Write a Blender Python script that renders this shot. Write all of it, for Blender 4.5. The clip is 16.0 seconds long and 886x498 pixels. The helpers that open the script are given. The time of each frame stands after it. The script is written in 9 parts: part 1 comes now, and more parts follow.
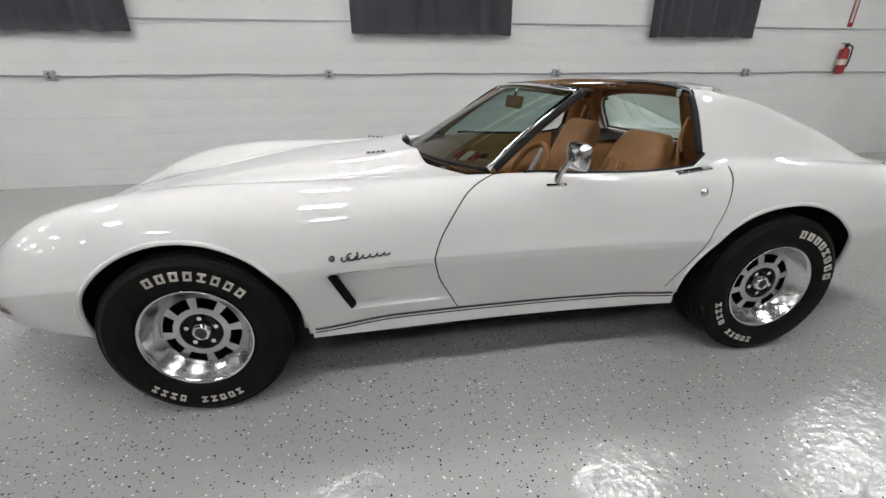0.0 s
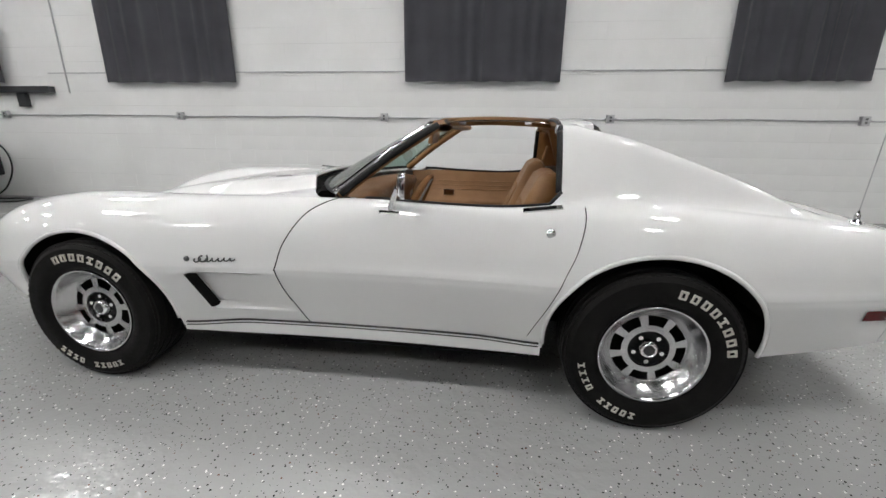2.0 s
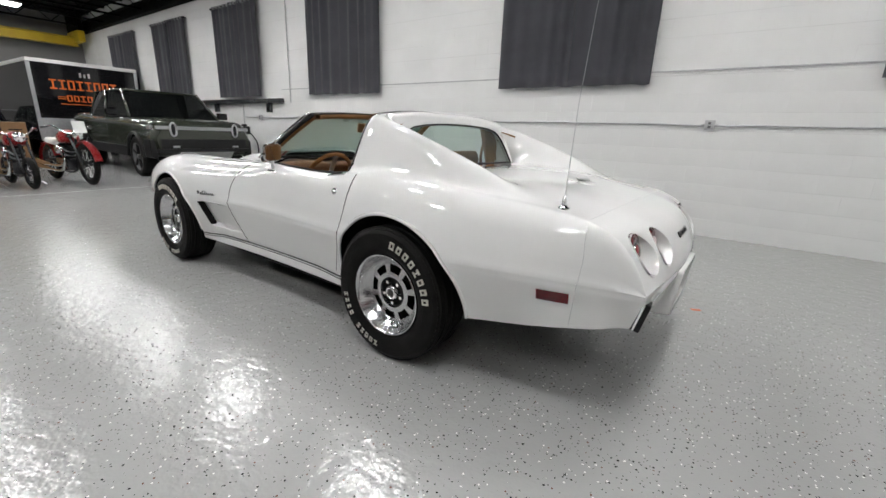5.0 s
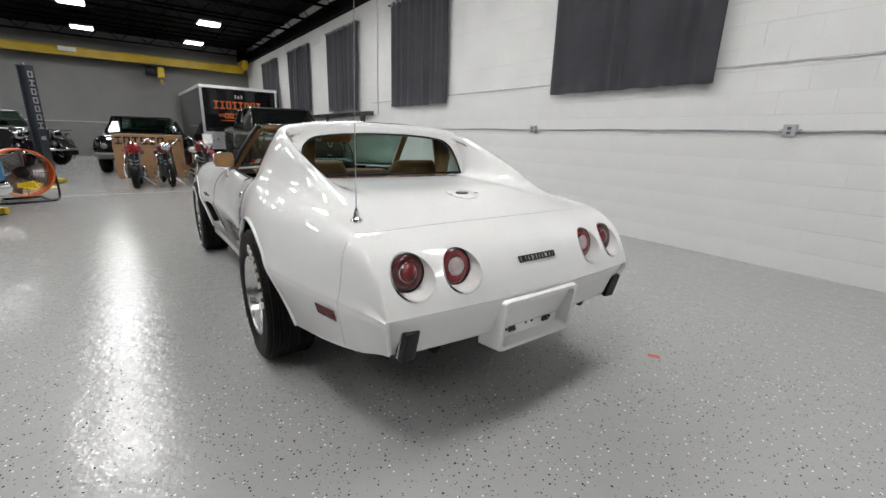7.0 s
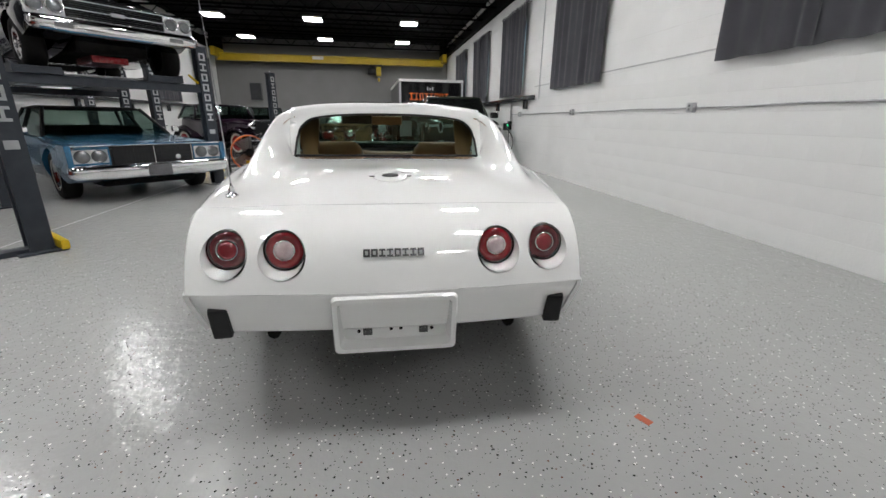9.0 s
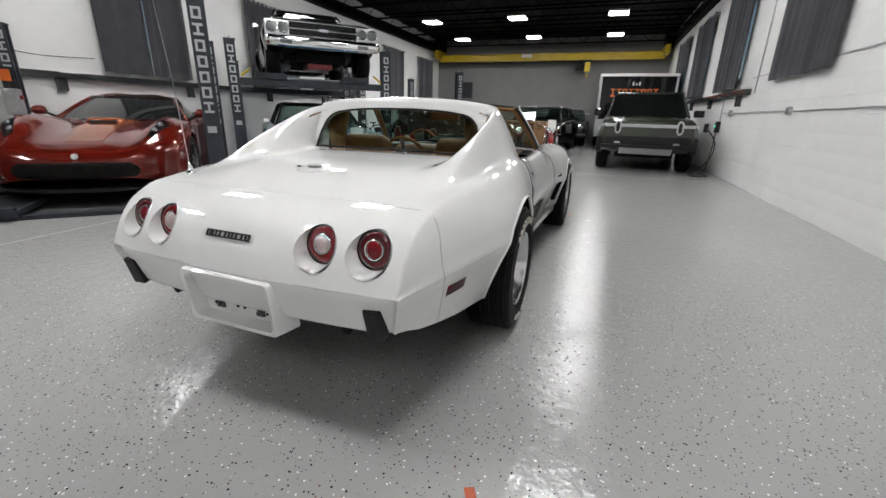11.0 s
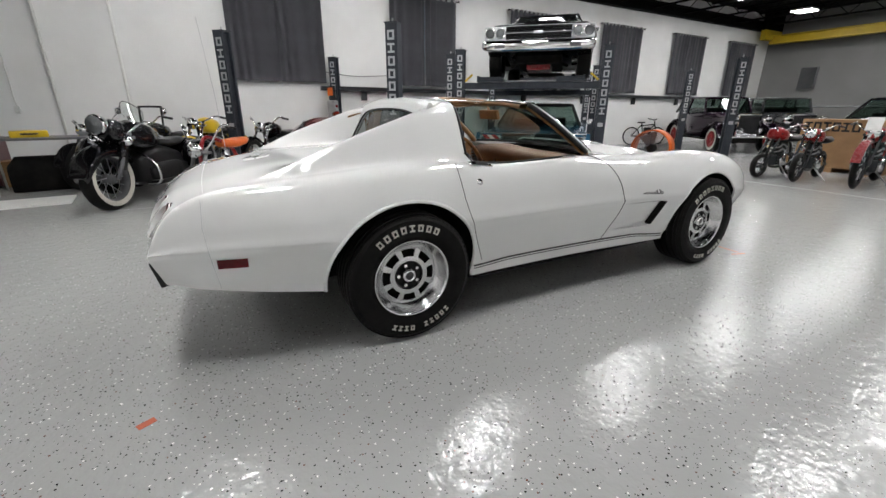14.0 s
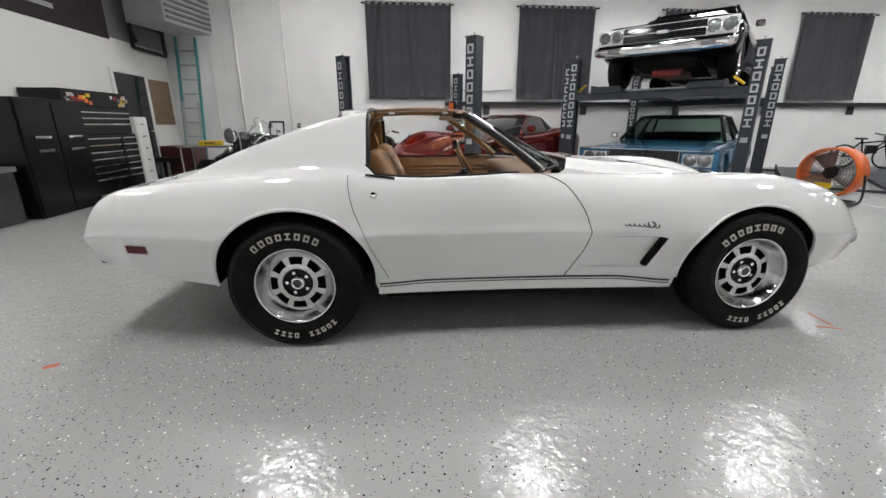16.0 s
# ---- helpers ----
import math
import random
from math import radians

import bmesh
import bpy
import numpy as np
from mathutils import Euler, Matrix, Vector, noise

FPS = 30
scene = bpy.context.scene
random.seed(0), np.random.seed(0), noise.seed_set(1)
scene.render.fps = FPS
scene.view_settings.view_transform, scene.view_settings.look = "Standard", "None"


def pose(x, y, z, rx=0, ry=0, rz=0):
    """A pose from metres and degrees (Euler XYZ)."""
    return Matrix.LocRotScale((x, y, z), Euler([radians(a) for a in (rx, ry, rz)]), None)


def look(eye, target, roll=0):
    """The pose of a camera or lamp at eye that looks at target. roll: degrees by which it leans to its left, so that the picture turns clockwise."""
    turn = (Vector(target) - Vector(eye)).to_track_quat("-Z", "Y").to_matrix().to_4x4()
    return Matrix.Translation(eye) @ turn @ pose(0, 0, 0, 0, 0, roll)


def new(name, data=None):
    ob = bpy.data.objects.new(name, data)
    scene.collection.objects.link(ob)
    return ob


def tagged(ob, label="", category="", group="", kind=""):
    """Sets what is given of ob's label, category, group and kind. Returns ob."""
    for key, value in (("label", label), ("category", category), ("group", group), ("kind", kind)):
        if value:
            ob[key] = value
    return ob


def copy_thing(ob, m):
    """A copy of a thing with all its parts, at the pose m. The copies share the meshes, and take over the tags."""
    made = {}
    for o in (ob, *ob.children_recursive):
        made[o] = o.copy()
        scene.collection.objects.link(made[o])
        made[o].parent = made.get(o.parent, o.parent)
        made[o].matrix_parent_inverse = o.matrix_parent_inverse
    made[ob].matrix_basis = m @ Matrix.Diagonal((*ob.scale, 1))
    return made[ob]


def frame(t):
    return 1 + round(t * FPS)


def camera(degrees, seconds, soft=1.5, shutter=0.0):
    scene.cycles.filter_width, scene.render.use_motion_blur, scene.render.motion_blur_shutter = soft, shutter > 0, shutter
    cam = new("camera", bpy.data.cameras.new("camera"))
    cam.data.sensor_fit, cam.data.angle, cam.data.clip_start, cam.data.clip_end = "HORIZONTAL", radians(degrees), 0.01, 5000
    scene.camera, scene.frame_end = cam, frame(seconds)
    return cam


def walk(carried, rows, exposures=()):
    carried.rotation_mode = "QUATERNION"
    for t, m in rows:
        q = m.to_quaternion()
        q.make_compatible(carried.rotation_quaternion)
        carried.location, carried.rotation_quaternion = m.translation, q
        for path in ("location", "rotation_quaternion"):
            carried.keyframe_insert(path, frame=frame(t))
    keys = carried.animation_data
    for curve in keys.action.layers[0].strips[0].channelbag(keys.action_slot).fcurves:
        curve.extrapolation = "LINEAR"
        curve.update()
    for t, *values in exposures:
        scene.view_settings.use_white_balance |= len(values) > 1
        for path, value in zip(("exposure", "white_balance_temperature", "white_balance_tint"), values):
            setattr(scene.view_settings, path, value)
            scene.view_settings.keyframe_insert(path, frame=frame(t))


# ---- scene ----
cam = camera(94.4, 16.0)
PATH = [
    (0, (-0.489, -2.271, 1.228), (-0.208, -0.444, 0.465), -0.4),
    (0.5, (-0.186, -2.156, 1.207), (0.003, -0.314, 0.452), -0.8),
    (1, (0.094, -2.124, 1.191), (0.221, -0.26, 0.479), 0.2),
    (1.5, (0.359, -2.215, 1.194), (0.314, -0.325, 0.542), 0.6),
    (2, (0.636, -2.343, 1.168), (0.372, -0.443, 0.601), 0.6),
    (2.5, (0.992, -2.366, 1.155), (0.44, -0.51, 0.652), 1.4),
    (3, (1.34, -2.418, 1.122), (0.647, -0.604, 0.645), 2.0),
    (3.5, (1.676, -2.424, 1.12), (0.873, -0.656, 0.641), 1.6),
    (4, (2.002, -2.307, 1.107), (1.092, -0.595, 0.616), 1.7),
    (4.5, (2.267, -2.238, 1.089), (1.248, -0.597, 0.575), 1.8),
    (4.7, (2.388, -2.223, 1.094), (1.316, -0.62, 0.564), 2.0),
    (6.8, (3.319, -1.335, 1.138), (1.807, -0.133, 0.62), 1.8),
    (7, (3.392, -1.219, 1.143), (1.827, -0.09, 0.619), 1.8),
    (7.5, (3.498, -0.942, 1.132), (1.805, -0.026, 0.59), 1.1),
    (8, (3.55, -0.632, 1.13), (1.762, 0.07, 0.576), 0.1),
    (8.5, (3.638, -0.32, 1.138), (1.789, 0.173, 0.558), 0.4),
    (9, (3.642, -0.018, 1.119), (1.752, 0.246, 0.522), 0.7),
    (9.2, (3.621, 0.109, 1.123), (1.72, 0.276, 0.526), 0.8),
    (11.3, (3.301, 1.39, 1.131), (1.594, 0.569, 0.491), 1.4),
    (11.5, (3.249, 1.504, 1.136), (1.59, 0.595, 0.486), 1.2),
    (12, (3.053, 1.747, 1.125), (1.506, 0.651, 0.487), 0.7),
    (12.5, (2.863, 2.003, 1.143), (1.466, 0.716, 0.519), 0.6),
    (13, (2.626, 2.257, 1.143), (1.407, 0.803, 0.511), 0.8),
    (13.5, (2.317, 2.419, 1.143), (1.251, 0.852, 0.505), 0.7),
    (14, (2.003, 2.618, 1.151), (1.122, 0.942, 0.505), 0.3),
    (14.5, (1.663, 2.718, 1.131), (0.963, 0.956, 0.494), 0.0),
    (15, (1.326, 2.765, 1.14), (0.808, 0.934, 0.525), -0.4),
    (15.5, (0.977, 2.851, 1.147), (0.663, 0.973, 0.536), -0.3),
    (16, (0.632, 2.842, 1.129), (0.496, 0.934, 0.545), -0.1),
]
walk(cam, [(t, look(eye, target, roll)) for t, eye, target, roll in PATH],
     exposures=((0, -0.32), (1.5, -0.28), (3.5, -0.12), (9, -0.18), (12.5, -0.08), (14.5, -0.03), (16, 0.02)))

# ---- world, exposure ----
world = bpy.data.worlds.new("daylight")
scene.world = world
world.use_nodes = True
_bg = world.node_tree.nodes["Background"]
_sky = world.node_tree.nodes.new("ShaderNodeTexSky")
_sky.sky_type, _sky.sun_disc, _sky.sun_elevation, _sky.sun_rotation = "NISHITA", False, radians(38), radians(140)
world.node_tree.links.new(_sky.outputs[0], _bg.inputs[0])
_bg.inputs[1].default_value = 0.12
scene.view_settings.exposure = 0.0

TURN = 1.2                                  # the room stands slightly askew to the parked car
ROOM = pose(0, 0, 0, 0, 0, TURN)
NORTH, SOUTH, EAST, WEST, FAR_EAST = 3.63, -7.45, 5.8, -18.9, 9.0
WALL_TOP, CEILING, LAMP_Z = 4.15, 4.8, 4.275


# ---- materials ----
def material(name, base, rough=0.5, metal=0.0, coat=0.0, spec=0.5):
    m = bpy.data.materials.new(name)
    m.use_nodes = True
    b = m.node_tree.nodes["Principled BSDF"]
    b.inputs["Base Color"].default_value = (*base, 1)
    b.inputs["Roughness"].default_value = rough
    b.inputs["Metallic"].default_value = metal
    b.inputs["Coat Weight"].default_value = coat
    b.inputs["Coat Roughness"].default_value = 0.03
    b.inputs["Specular IOR Level"].default_value = spec
    return m


def node(m, kind, **values):
    n = m.node_tree.nodes.new(kind)
    for key, value in values.items():
        n.inputs[key.replace("_", " ")].default_value = value
    return n


def wire(m, a, out, b, into):
    m.node_tree.links.new(a.outputs[out], b.inputs[into])


def shader(m):
    return m.node_tree.nodes["Principled BSDF"]


def ramp(m, stops):
    n = m.node_tree.nodes.new("ShaderNodeValToRGB")
    while len(n.color_ramp.elements) < len(stops):
        n.color_ramp.elements.new(0.5)
    for e, (p, c) in zip(n.color_ramp.elements, stops):
        e.position, e.color = p, (*c, 1) if len(c) == 3 else c
    return n


def mottled(name, a, b, scale=6.0, rough=(0.4, 0.6), bump=0.0, bump_scale=60.0, metal=0.0, coat=0.0, detail=4.0):
    """A surface that varies between two colours at one scale, with fine relief at another."""
    m = material(name, a, rough[0], metal, coat)
    co = node(m, "ShaderNodeTexCoord")
    n1 = node(m, "ShaderNodeTexNoise", Scale=scale, Detail=detail)
    wire(m, co, "Object", n1, "Vector")
    r = ramp(m, [(0.3, a), (0.7, b)])
    wire(m, n1, "Fac", r, "Fac")
    wire(m, r, "Color", shader(m), "Base Color")
    n2 = node(m, "ShaderNodeTexNoise", Scale=scale * 4.3, Detail=3.0)
    wire(m, co, "Object", n2, "Vector")
    mr = node(m, "ShaderNodeMapRange", To_Min=rough[0], To_Max=rough[1])
    wire(m, n2, "Fac", mr, "Value")
    wire(m, mr, "Result", shader(m), "Roughness")
    if bump:
        n3 = node(m, "ShaderNodeTexNoise", Scale=bump_scale, Detail=5.0)
        wire(m, co, "Object", n3, "Vector")
        bp = node(m, "ShaderNodeBump", Strength=bump, Distance=0.01)
        wire(m, n3, "Fac", bp, "Height")
        wire(m, bp, "Normal", shader(m), "Normal")
    return m


def epoxy_floor():
    """Grey epoxy with scattered black, white and rust chips under an uneven clear coat."""
    m = material("grey_flake_epoxy", (0.3, 0.31, 0.31), 0.28, coat=0.0, spec=0.5)
    co = node(m, "ShaderNodeTexCoord")
    big = node(m, "ShaderNodeTexNoise", Scale=0.5, Detail=1.0)
    wire(m, co, "Object", big, "Vector")
    base = ramp(m, [(0.1, (0.355, 0.358, 0.354)), (0.7, (0.39, 0.393, 0.387))])
    wire(m, big, "Fac", base, "Fac")
    last = base.outputs["Color"]
    for scale, limit, colour, seed in ((46, 0.168, (0.015, 0.015, 0.017), 0.0), (42, 0.165, (0.85, 0.85, 0.83), 7.3), (27, 0.10, (0.16, 0.07, 0.05), 3.1), (74, 0.19, (0.07, 0.07, 0.072), 5.7)):
        off = node(m, "ShaderNodeVectorMath")
        off.inputs[1].default_value = (seed, seed * 0.37, seed * 0.11)
        wire(m, co, "Object", off, 0)
        warp = node(m, "ShaderNodeTexNoise", Scale=scale * 1.3, Detail=1.0)
        wire(m, off, 0, warp, "Vector")
        mixv = node(m, "ShaderNodeVectorMath")
        mixv.operation = "MULTIPLY_ADD"
        mixv.inputs[1].default_value = (0.006, 0.006, 0.006)
        wire(m, warp, "Color", mixv, 0)
        wire(m, off, 0, mixv, 2)
        v = node(m, "ShaderNodeTexVoronoi", Scale=scale, Randomness=1.0)
        wire(m, mixv, 0, v, "Vector")
        sep = node(m, "ShaderNodeSeparateColor")
        wire(m, v, "Color", sep, 0)
        keep = node(m, "ShaderNodeMath")
        keep.operation = "LESS_THAN"
        keep.inputs[1].default_value = 0.4
        wire(m, sep, 0, keep, 0)
        near = node(m, "ShaderNodeMath")
        near.operation = "LESS_THAN"
        near.inputs[1].default_value = limit
        wire(m, v, "Distance", near, 0)
        both = node(m, "ShaderNodeMath")
        both.operation = "MULTIPLY"
        wire(m, keep, 0, both, 0)
        wire(m, near, 0, both, 1)
        mix = m.node_tree.nodes.new("ShaderNodeMix")
        mix.data_type = "RGBA"
        mix.inputs["B"].default_value = (*colour, 1)
        wire(m, both, 0, mix, "Factor")
        m.node_tree.links.new(last, mix.inputs["A"])
        last = mix.outputs["Result"]
    m.node_tree.links.new(last, shader(m).inputs["Base Color"])
    orange = node(m, "ShaderNodeTexNoise", Scale=48.0, Detail=1.0)
    wire(m, co, "Object", orange, "Vector")
    slow = node(m, "ShaderNodeTexNoise", Scale=13.0, Detail=1.0)
    wire(m, co, "Object", slow, "Vector")
    add = node(m, "ShaderNodeMath")
    add.operation = "MULTIPLY_ADD"
    add.inputs[1].default_value = 2.5
    wire(m, slow, "Fac", add, 0)
    wire(m, orange, "Fac", add, 2)
    bp = node(m, "ShaderNodeBump", Strength=0.5, Distance=0.0035)
    wire(m, add, 0, bp, "Height")
    wire(m, bp, "Normal", shader(m), "Normal")
    shader(m).inputs["Roughness"].default_value = 0.17
    return m


def block_paint():
    """White masonry paint, brushed over blocks, with scuffs."""
    m = mottled("white_block_paint", (0.78, 0.783, 0.777), (0.70, 0.703, 0.697), 1.3, (0.45, 0.62), 0.22, 38.0)
    return m


def fabric(name, a, b):
    m = mottled(name, a, b, 3.0, (0.8, 0.95), 0.3, 400.0)
    shader(m).inputs["Sheen Weight"].default_value = 0.15
    return m


def glass(name, tint, rough=0.0):
    m = material(name, tint, rough)
    shader(m).inputs["Transmission Weight"].default_value = 1.0
    shader(m).inputs["IOR"].default_value = 1.03
    shader(m).inputs["Specular IOR Level"].default_value = 0.5
    out = m.node_tree.nodes["Material Output"]
    t = node(m, "ShaderNodeBsdfTransparent")
    t.inputs[0].default_value = (*tint, 1)
    g = node(m, "ShaderNodeBsdfGlossy", Roughness=0.02)
    lw = node(m, "ShaderNodeLayerWeight", Blend=0.5)
    pw = node(m, "ShaderNodeMath")
    pw.operation = "POWER"
    pw.inputs[1].default_value = 4.0
    wire(m, lw, "Facing", pw, 0)
    fr = node(m, "ShaderNodeMapRange", To_Min=0.05, To_Max=0.9)
    wire(m, pw, 0, fr, "Value")
    mx = node(m, "ShaderNodeMixShader")
    wire(m, fr, 0, mx, 0)
    wire(m, t, 0, mx, 1)
    wire(m, g, 0, mx, 2)
    wire(m, mx, 0, out, "Surface")
    return m


def glow(name, colour, strength):
    m = material(name, colour, 0.5)
    shader(m).inputs["Emission Color"].default_value = (*colour, 1)
    shader(m).inputs["Emission Strength"].default_value = strength
    return m


FLOOR = epoxy_floor()
BLOCK = block_paint()
WEST_PAINT = mottled("grey_painted_block", (0.19, 0.19, 0.188), (0.165, 0.165, 0.162), 1.0, (0.5, 0.65), 0.2, 45.0)
JOINT = mottled("block_joint", (0.66, 0.66, 0.65), (0.56, 0.56, 0.55), 3.0, (0.6, 0.8))
DRYWALL = mottled("painted_drywall", (0.76, 0.76, 0.74), (0.72, 0.72, 0.70), 0.8, (0.5, 0.6), 0.1, 80.0)
BLACK_CEILING = mottled("black_ceiling_paint", (0.001, 0.001, 0.0011), (0.002, 0.002, 0.002), 2.0, (0.6, 0.9))
CURTAIN = fabric("charcoal_curtain_cloth", (0.098, 0.098, 0.112), (0.118, 0.118, 0.134))
WHITE_PAINT = mottled("white_car_paint", (0.80, 0.803, 0.797), (0.82, 0.823, 0.815), 2.0, (0.035, 0.055), coat=0.3)
RUBBER = mottled("tyre_rubber", (0.0045, 0.0042, 0.004), (0.008, 0.0075, 0.007), 20.0, (0.5, 0.7), 0.2, 200.0)
BLACK_TRIM = mottled("black_rubber_trim", (0.01, 0.01, 0.011), (0.016, 0.016, 0.016), 15.0, (0.35, 0.5))
MATT_BLACK = mottled("matt_black_underside", (0.006, 0.006, 0.006), (0.014, 0.013, 0.012), 8.0, (0.7, 0.9))
CHROME = mottled("chrome", (0.86, 0.86, 0.87), (0.9, 0.9, 0.9), 30.0, (0.04, 0.1), metal=1.0)
POLISHED = mottled("polished_aluminium", (0.62, 0.62, 0.63), (0.68, 0.68, 0.68), 10.0, (0.18, 0.25), 0.02, 120.0, metal=1.0)
STEEL = mottled("galvanised_steel", (0.42, 0.43, 0.44), (0.55, 0.55, 0.56), 25.0, (0.35, 0.5), metal=0.9)
LETTER_WHITE = mottled("raised_white_rubber", (0.46, 0.44, 0.39), (0.55, 0.53, 0.47), 60.0, (0.6, 0.75))
TAN = mottled("tan_leather", (0.25, 0.125, 0.045), (0.30, 0.155, 0.06), 12.0, (0.38, 0.55), 0.25, 260.0)
TAN_DARK = mottled("tan_carpet", (0.16, 0.075, 0.028), (0.22, 0.11, 0.045), 60.0, (0.8, 0.95), 0.4, 500.0)
DASH = mottled("dark_tan_padding", (0.12, 0.055, 0.02), (0.15, 0.07, 0.027), 12.0, (0.4, 0.55), 0.25, 260.0)
TINT = glass("green_tinted_glass", (0.52, 0.63, 0.58))
SCREEN = glass("tinted_screen_glass", (0.36, 0.48, 0.43))
CAR_GLASS = glass("pale_green_car_glass", (0.45, 0.54, 0.50))
CLEAR = glass("clear_glass", (0.93, 0.96, 0.95))
DARK_GLASS = mottled("dark_window_glass", (0.01, 0.012, 0.012), (0.02, 0.022, 0.022), 2.0, (0.02, 0.06))
LAMP_GLOW = glow("led_panel", (1.0, 0.99, 0.985), 72.0)
LIFT_PAINT = mottled("charcoal_powder_coat", (0.028, 0.033, 0.042), (0.04, 0.046, 0.056), 9.0, (0.35, 0.5), 0.1, 150.0)
CRANE_YELLOW = mottled("crane_yellow_paint", (0.50, 0.36, 0.01), (0.42, 0.29, 0.01), 3.0, (0.4, 0.6))

for _m, _s in ((RUBBER, 0.15), (BLACK_TRIM, 0.25), (MATT_BLACK, 0.1), (BLACK_CEILING, 0.1), (LIFT_PAINT, 0.3), (TAN_DARK, 0.2)):
    shader(_m).inputs["Specular IOR Level"].default_value = _s


# ---- building helpers ----
def mesh_of(name, bm, mat, smooth=False):
    me = bpy.data.meshes.new(name)
    bm.to_mesh(me)
    bm.free()
    for m in (mat if isinstance(mat, (list, tuple)) else (mat,)):
        me.materials.append(m)
    if smooth:
        for p in me.polygons:
            p.use_smooth = True
    return me


def part(name, bm, mat, parent=None, label="", smooth=False, m=None, kind=""):
    ob = new(name, bm if isinstance(bm, bpy.types.Mesh) else mesh_of(name, bm, mat, smooth))
    if parent is not None:
        ob.parent = parent
    if m is not None:
        ob.matrix_basis = m
    return tagged(ob, label, kind=kind)


def thing(name, m, label, category, group="", kind=""):
    ob = new(name)
    ob.empty_display_size = 0.1
    ob.matrix_basis = m
    return tagged(ob, label, category, group, kind)


def box(bm, x0, x1, y0, y1, z0, z1, bevel=0.0, m=None):
    made = bmesh.ops.create_cube(bm, size=1.0)["verts"]
    t = Matrix.Translation(((x0 + x1) / 2, (y0 + y1) / 2, (z0 + z1) / 2)) @ Matrix.Diagonal((abs(x1 - x0), abs(y1 - y0), abs(z1 - z0), 1))
    bmesh.ops.transform(bm, matrix=(m @ t) if m is not None else t, verts=made)
    if bevel:
        edges = list({e for v in made for e in v.link_edges})
        bmesh.ops.bevel(bm, geom=edges, offset=bevel, segments=2, profile=0.7, affect="EDGES")
    return bm


def boxes(*rows, bevel=0.0):
    bm = bmesh.new()
    for r in rows:
        box(bm, *r, bevel=bevel)
    return bm


def rod(bm, a, b, r, r2=None, sides=12, caps=True):
    a, b = Vector(a), Vector(b)
    d = b - a
    made = bmesh.ops.create_cone(bm, cap_ends=caps, segments=sides, radius1=r, radius2=r if r2 is None else r2, depth=d.length)["verts"]
    t = Matrix.Translation((a + b) / 2) @ d.to_track_quat("Z", "Y").to_matrix().to_4x4()
    bmesh.ops.transform(bm, matrix=t, verts=made)
    return bm


def tube(bm, pts, r, sides=8, closed=False):
    """A round tube along a line of points; r: a radius or one for each point."""
    pts = [Vector(p) for p in pts]
    n = len(pts)
    rings = []
    up = None
    for i, p in enumerate(pts):
        a, b = pts[i - 1] if (i or closed) else pts[0], pts[(i + 1) % n] if (i < n - 1 or closed) else pts[-1]
        d = (b - a).normalized()
        if up is None:
            up = d.orthogonal().normalized()
        up = (up - d * up.dot(d))
        up = up.normalized() if up.length > 1e-6 else d.orthogonal().normalized()
        side = d.cross(up)
        rr = r[i] if isinstance(r, (list, tuple)) else r
        rings.append([bm.verts.new(p + (up * math.cos(a2) + side * math.sin(a2)) * rr) for a2 in (2 * math.pi * k / sides for k in range(sides))])
    for i in range(n if closed else n - 1):
        a, b = rings[i], rings[(i + 1) % n]
        for k in range(sides):
            bm.faces.new((a[k], a[(k + 1) % sides], b[(k + 1) % sides], b[k]))
    if not closed:
        bm.faces.new(rings[0][::-1])
        bm.faces.new(rings[-1])
    return bm


def lathe(bm, profile, sides=48, axis="y", m=None):
    """Turns a line of (radius, along) round an axis."""
    rings = []
    for r, h in profile:
        ring = []
        for k in range(sides):
            a = 2 * math.pi * k / sides
            c, s = r * math.cos(a), r * math.sin(a)
            p = {"y": (c, h, s), "z": (c, s, h), "x": (h, c, s)}[axis]
            ring.append(bm.verts.new(m @ Vector(p) if m is not None else p))
        rings.append(ring)
    for a, b in zip(rings, rings[1:]):
        for k in range(sides):
            bm.faces.new((a[k], a[(k + 1) % sides], b[(k + 1) % sides], b[k]))
    return bm


def sheet(bm, rows, closed=False):
    """A skin over rows of points."""
    vs = [[bm.verts.new(p) for p in row] for row in rows]
    for a, b in zip(vs, vs[1:]):
        for k in range(len(a) if closed else len(a) - 1):
            j = (k + 1) % len(a)
            bm.faces.new((a[k], a[j], b[j], b[k]))
    return vs


def prism(bm, outline, y0, y1, m=None):
    """A flat outline of (x, z) given depth along y."""
    n = len(outline)
    a = [bm.verts.new((x, y0, z)) for x, z in outline]
    b = [bm.verts.new((x, y1, z)) for x, z in outline]
    bm.faces.new(a), bm.faces.new(b[::-1])
    for i in range(n):
        bm.faces.new((a[(i + 1) % n], a[i], b[i], b[(i + 1) % n]))
    if m is not None:
        bmesh.ops.transform(bm, matrix=m, verts=a + b)
    bmesh.ops.recalc_face_normals(bm, faces=bm.faces[:])
    return bm


def table(xs, ys):
    """A smooth line through the given heights."""
    xs, ys = np.array(xs, float), np.array(ys, float)
    d = np.gradient(ys, xs)

    def at(x):
        x = min(max(x, xs[0]), xs[-1])
        i = min(max(int(np.searchsorted(xs, x)) - 1, 0), len(xs) - 2)
        h = xs[i + 1] - xs[i]
        t = (x - xs[i]) / h
        return float((2 * t**3 - 3 * t**2 + 1) * ys[i] + (t**3 - 2 * t**2 + t) * h * d[i] + (3 * t**2 - 2 * t**3) * ys[i + 1] + (t**3 - t**2) * h * d[i + 1])
    return at


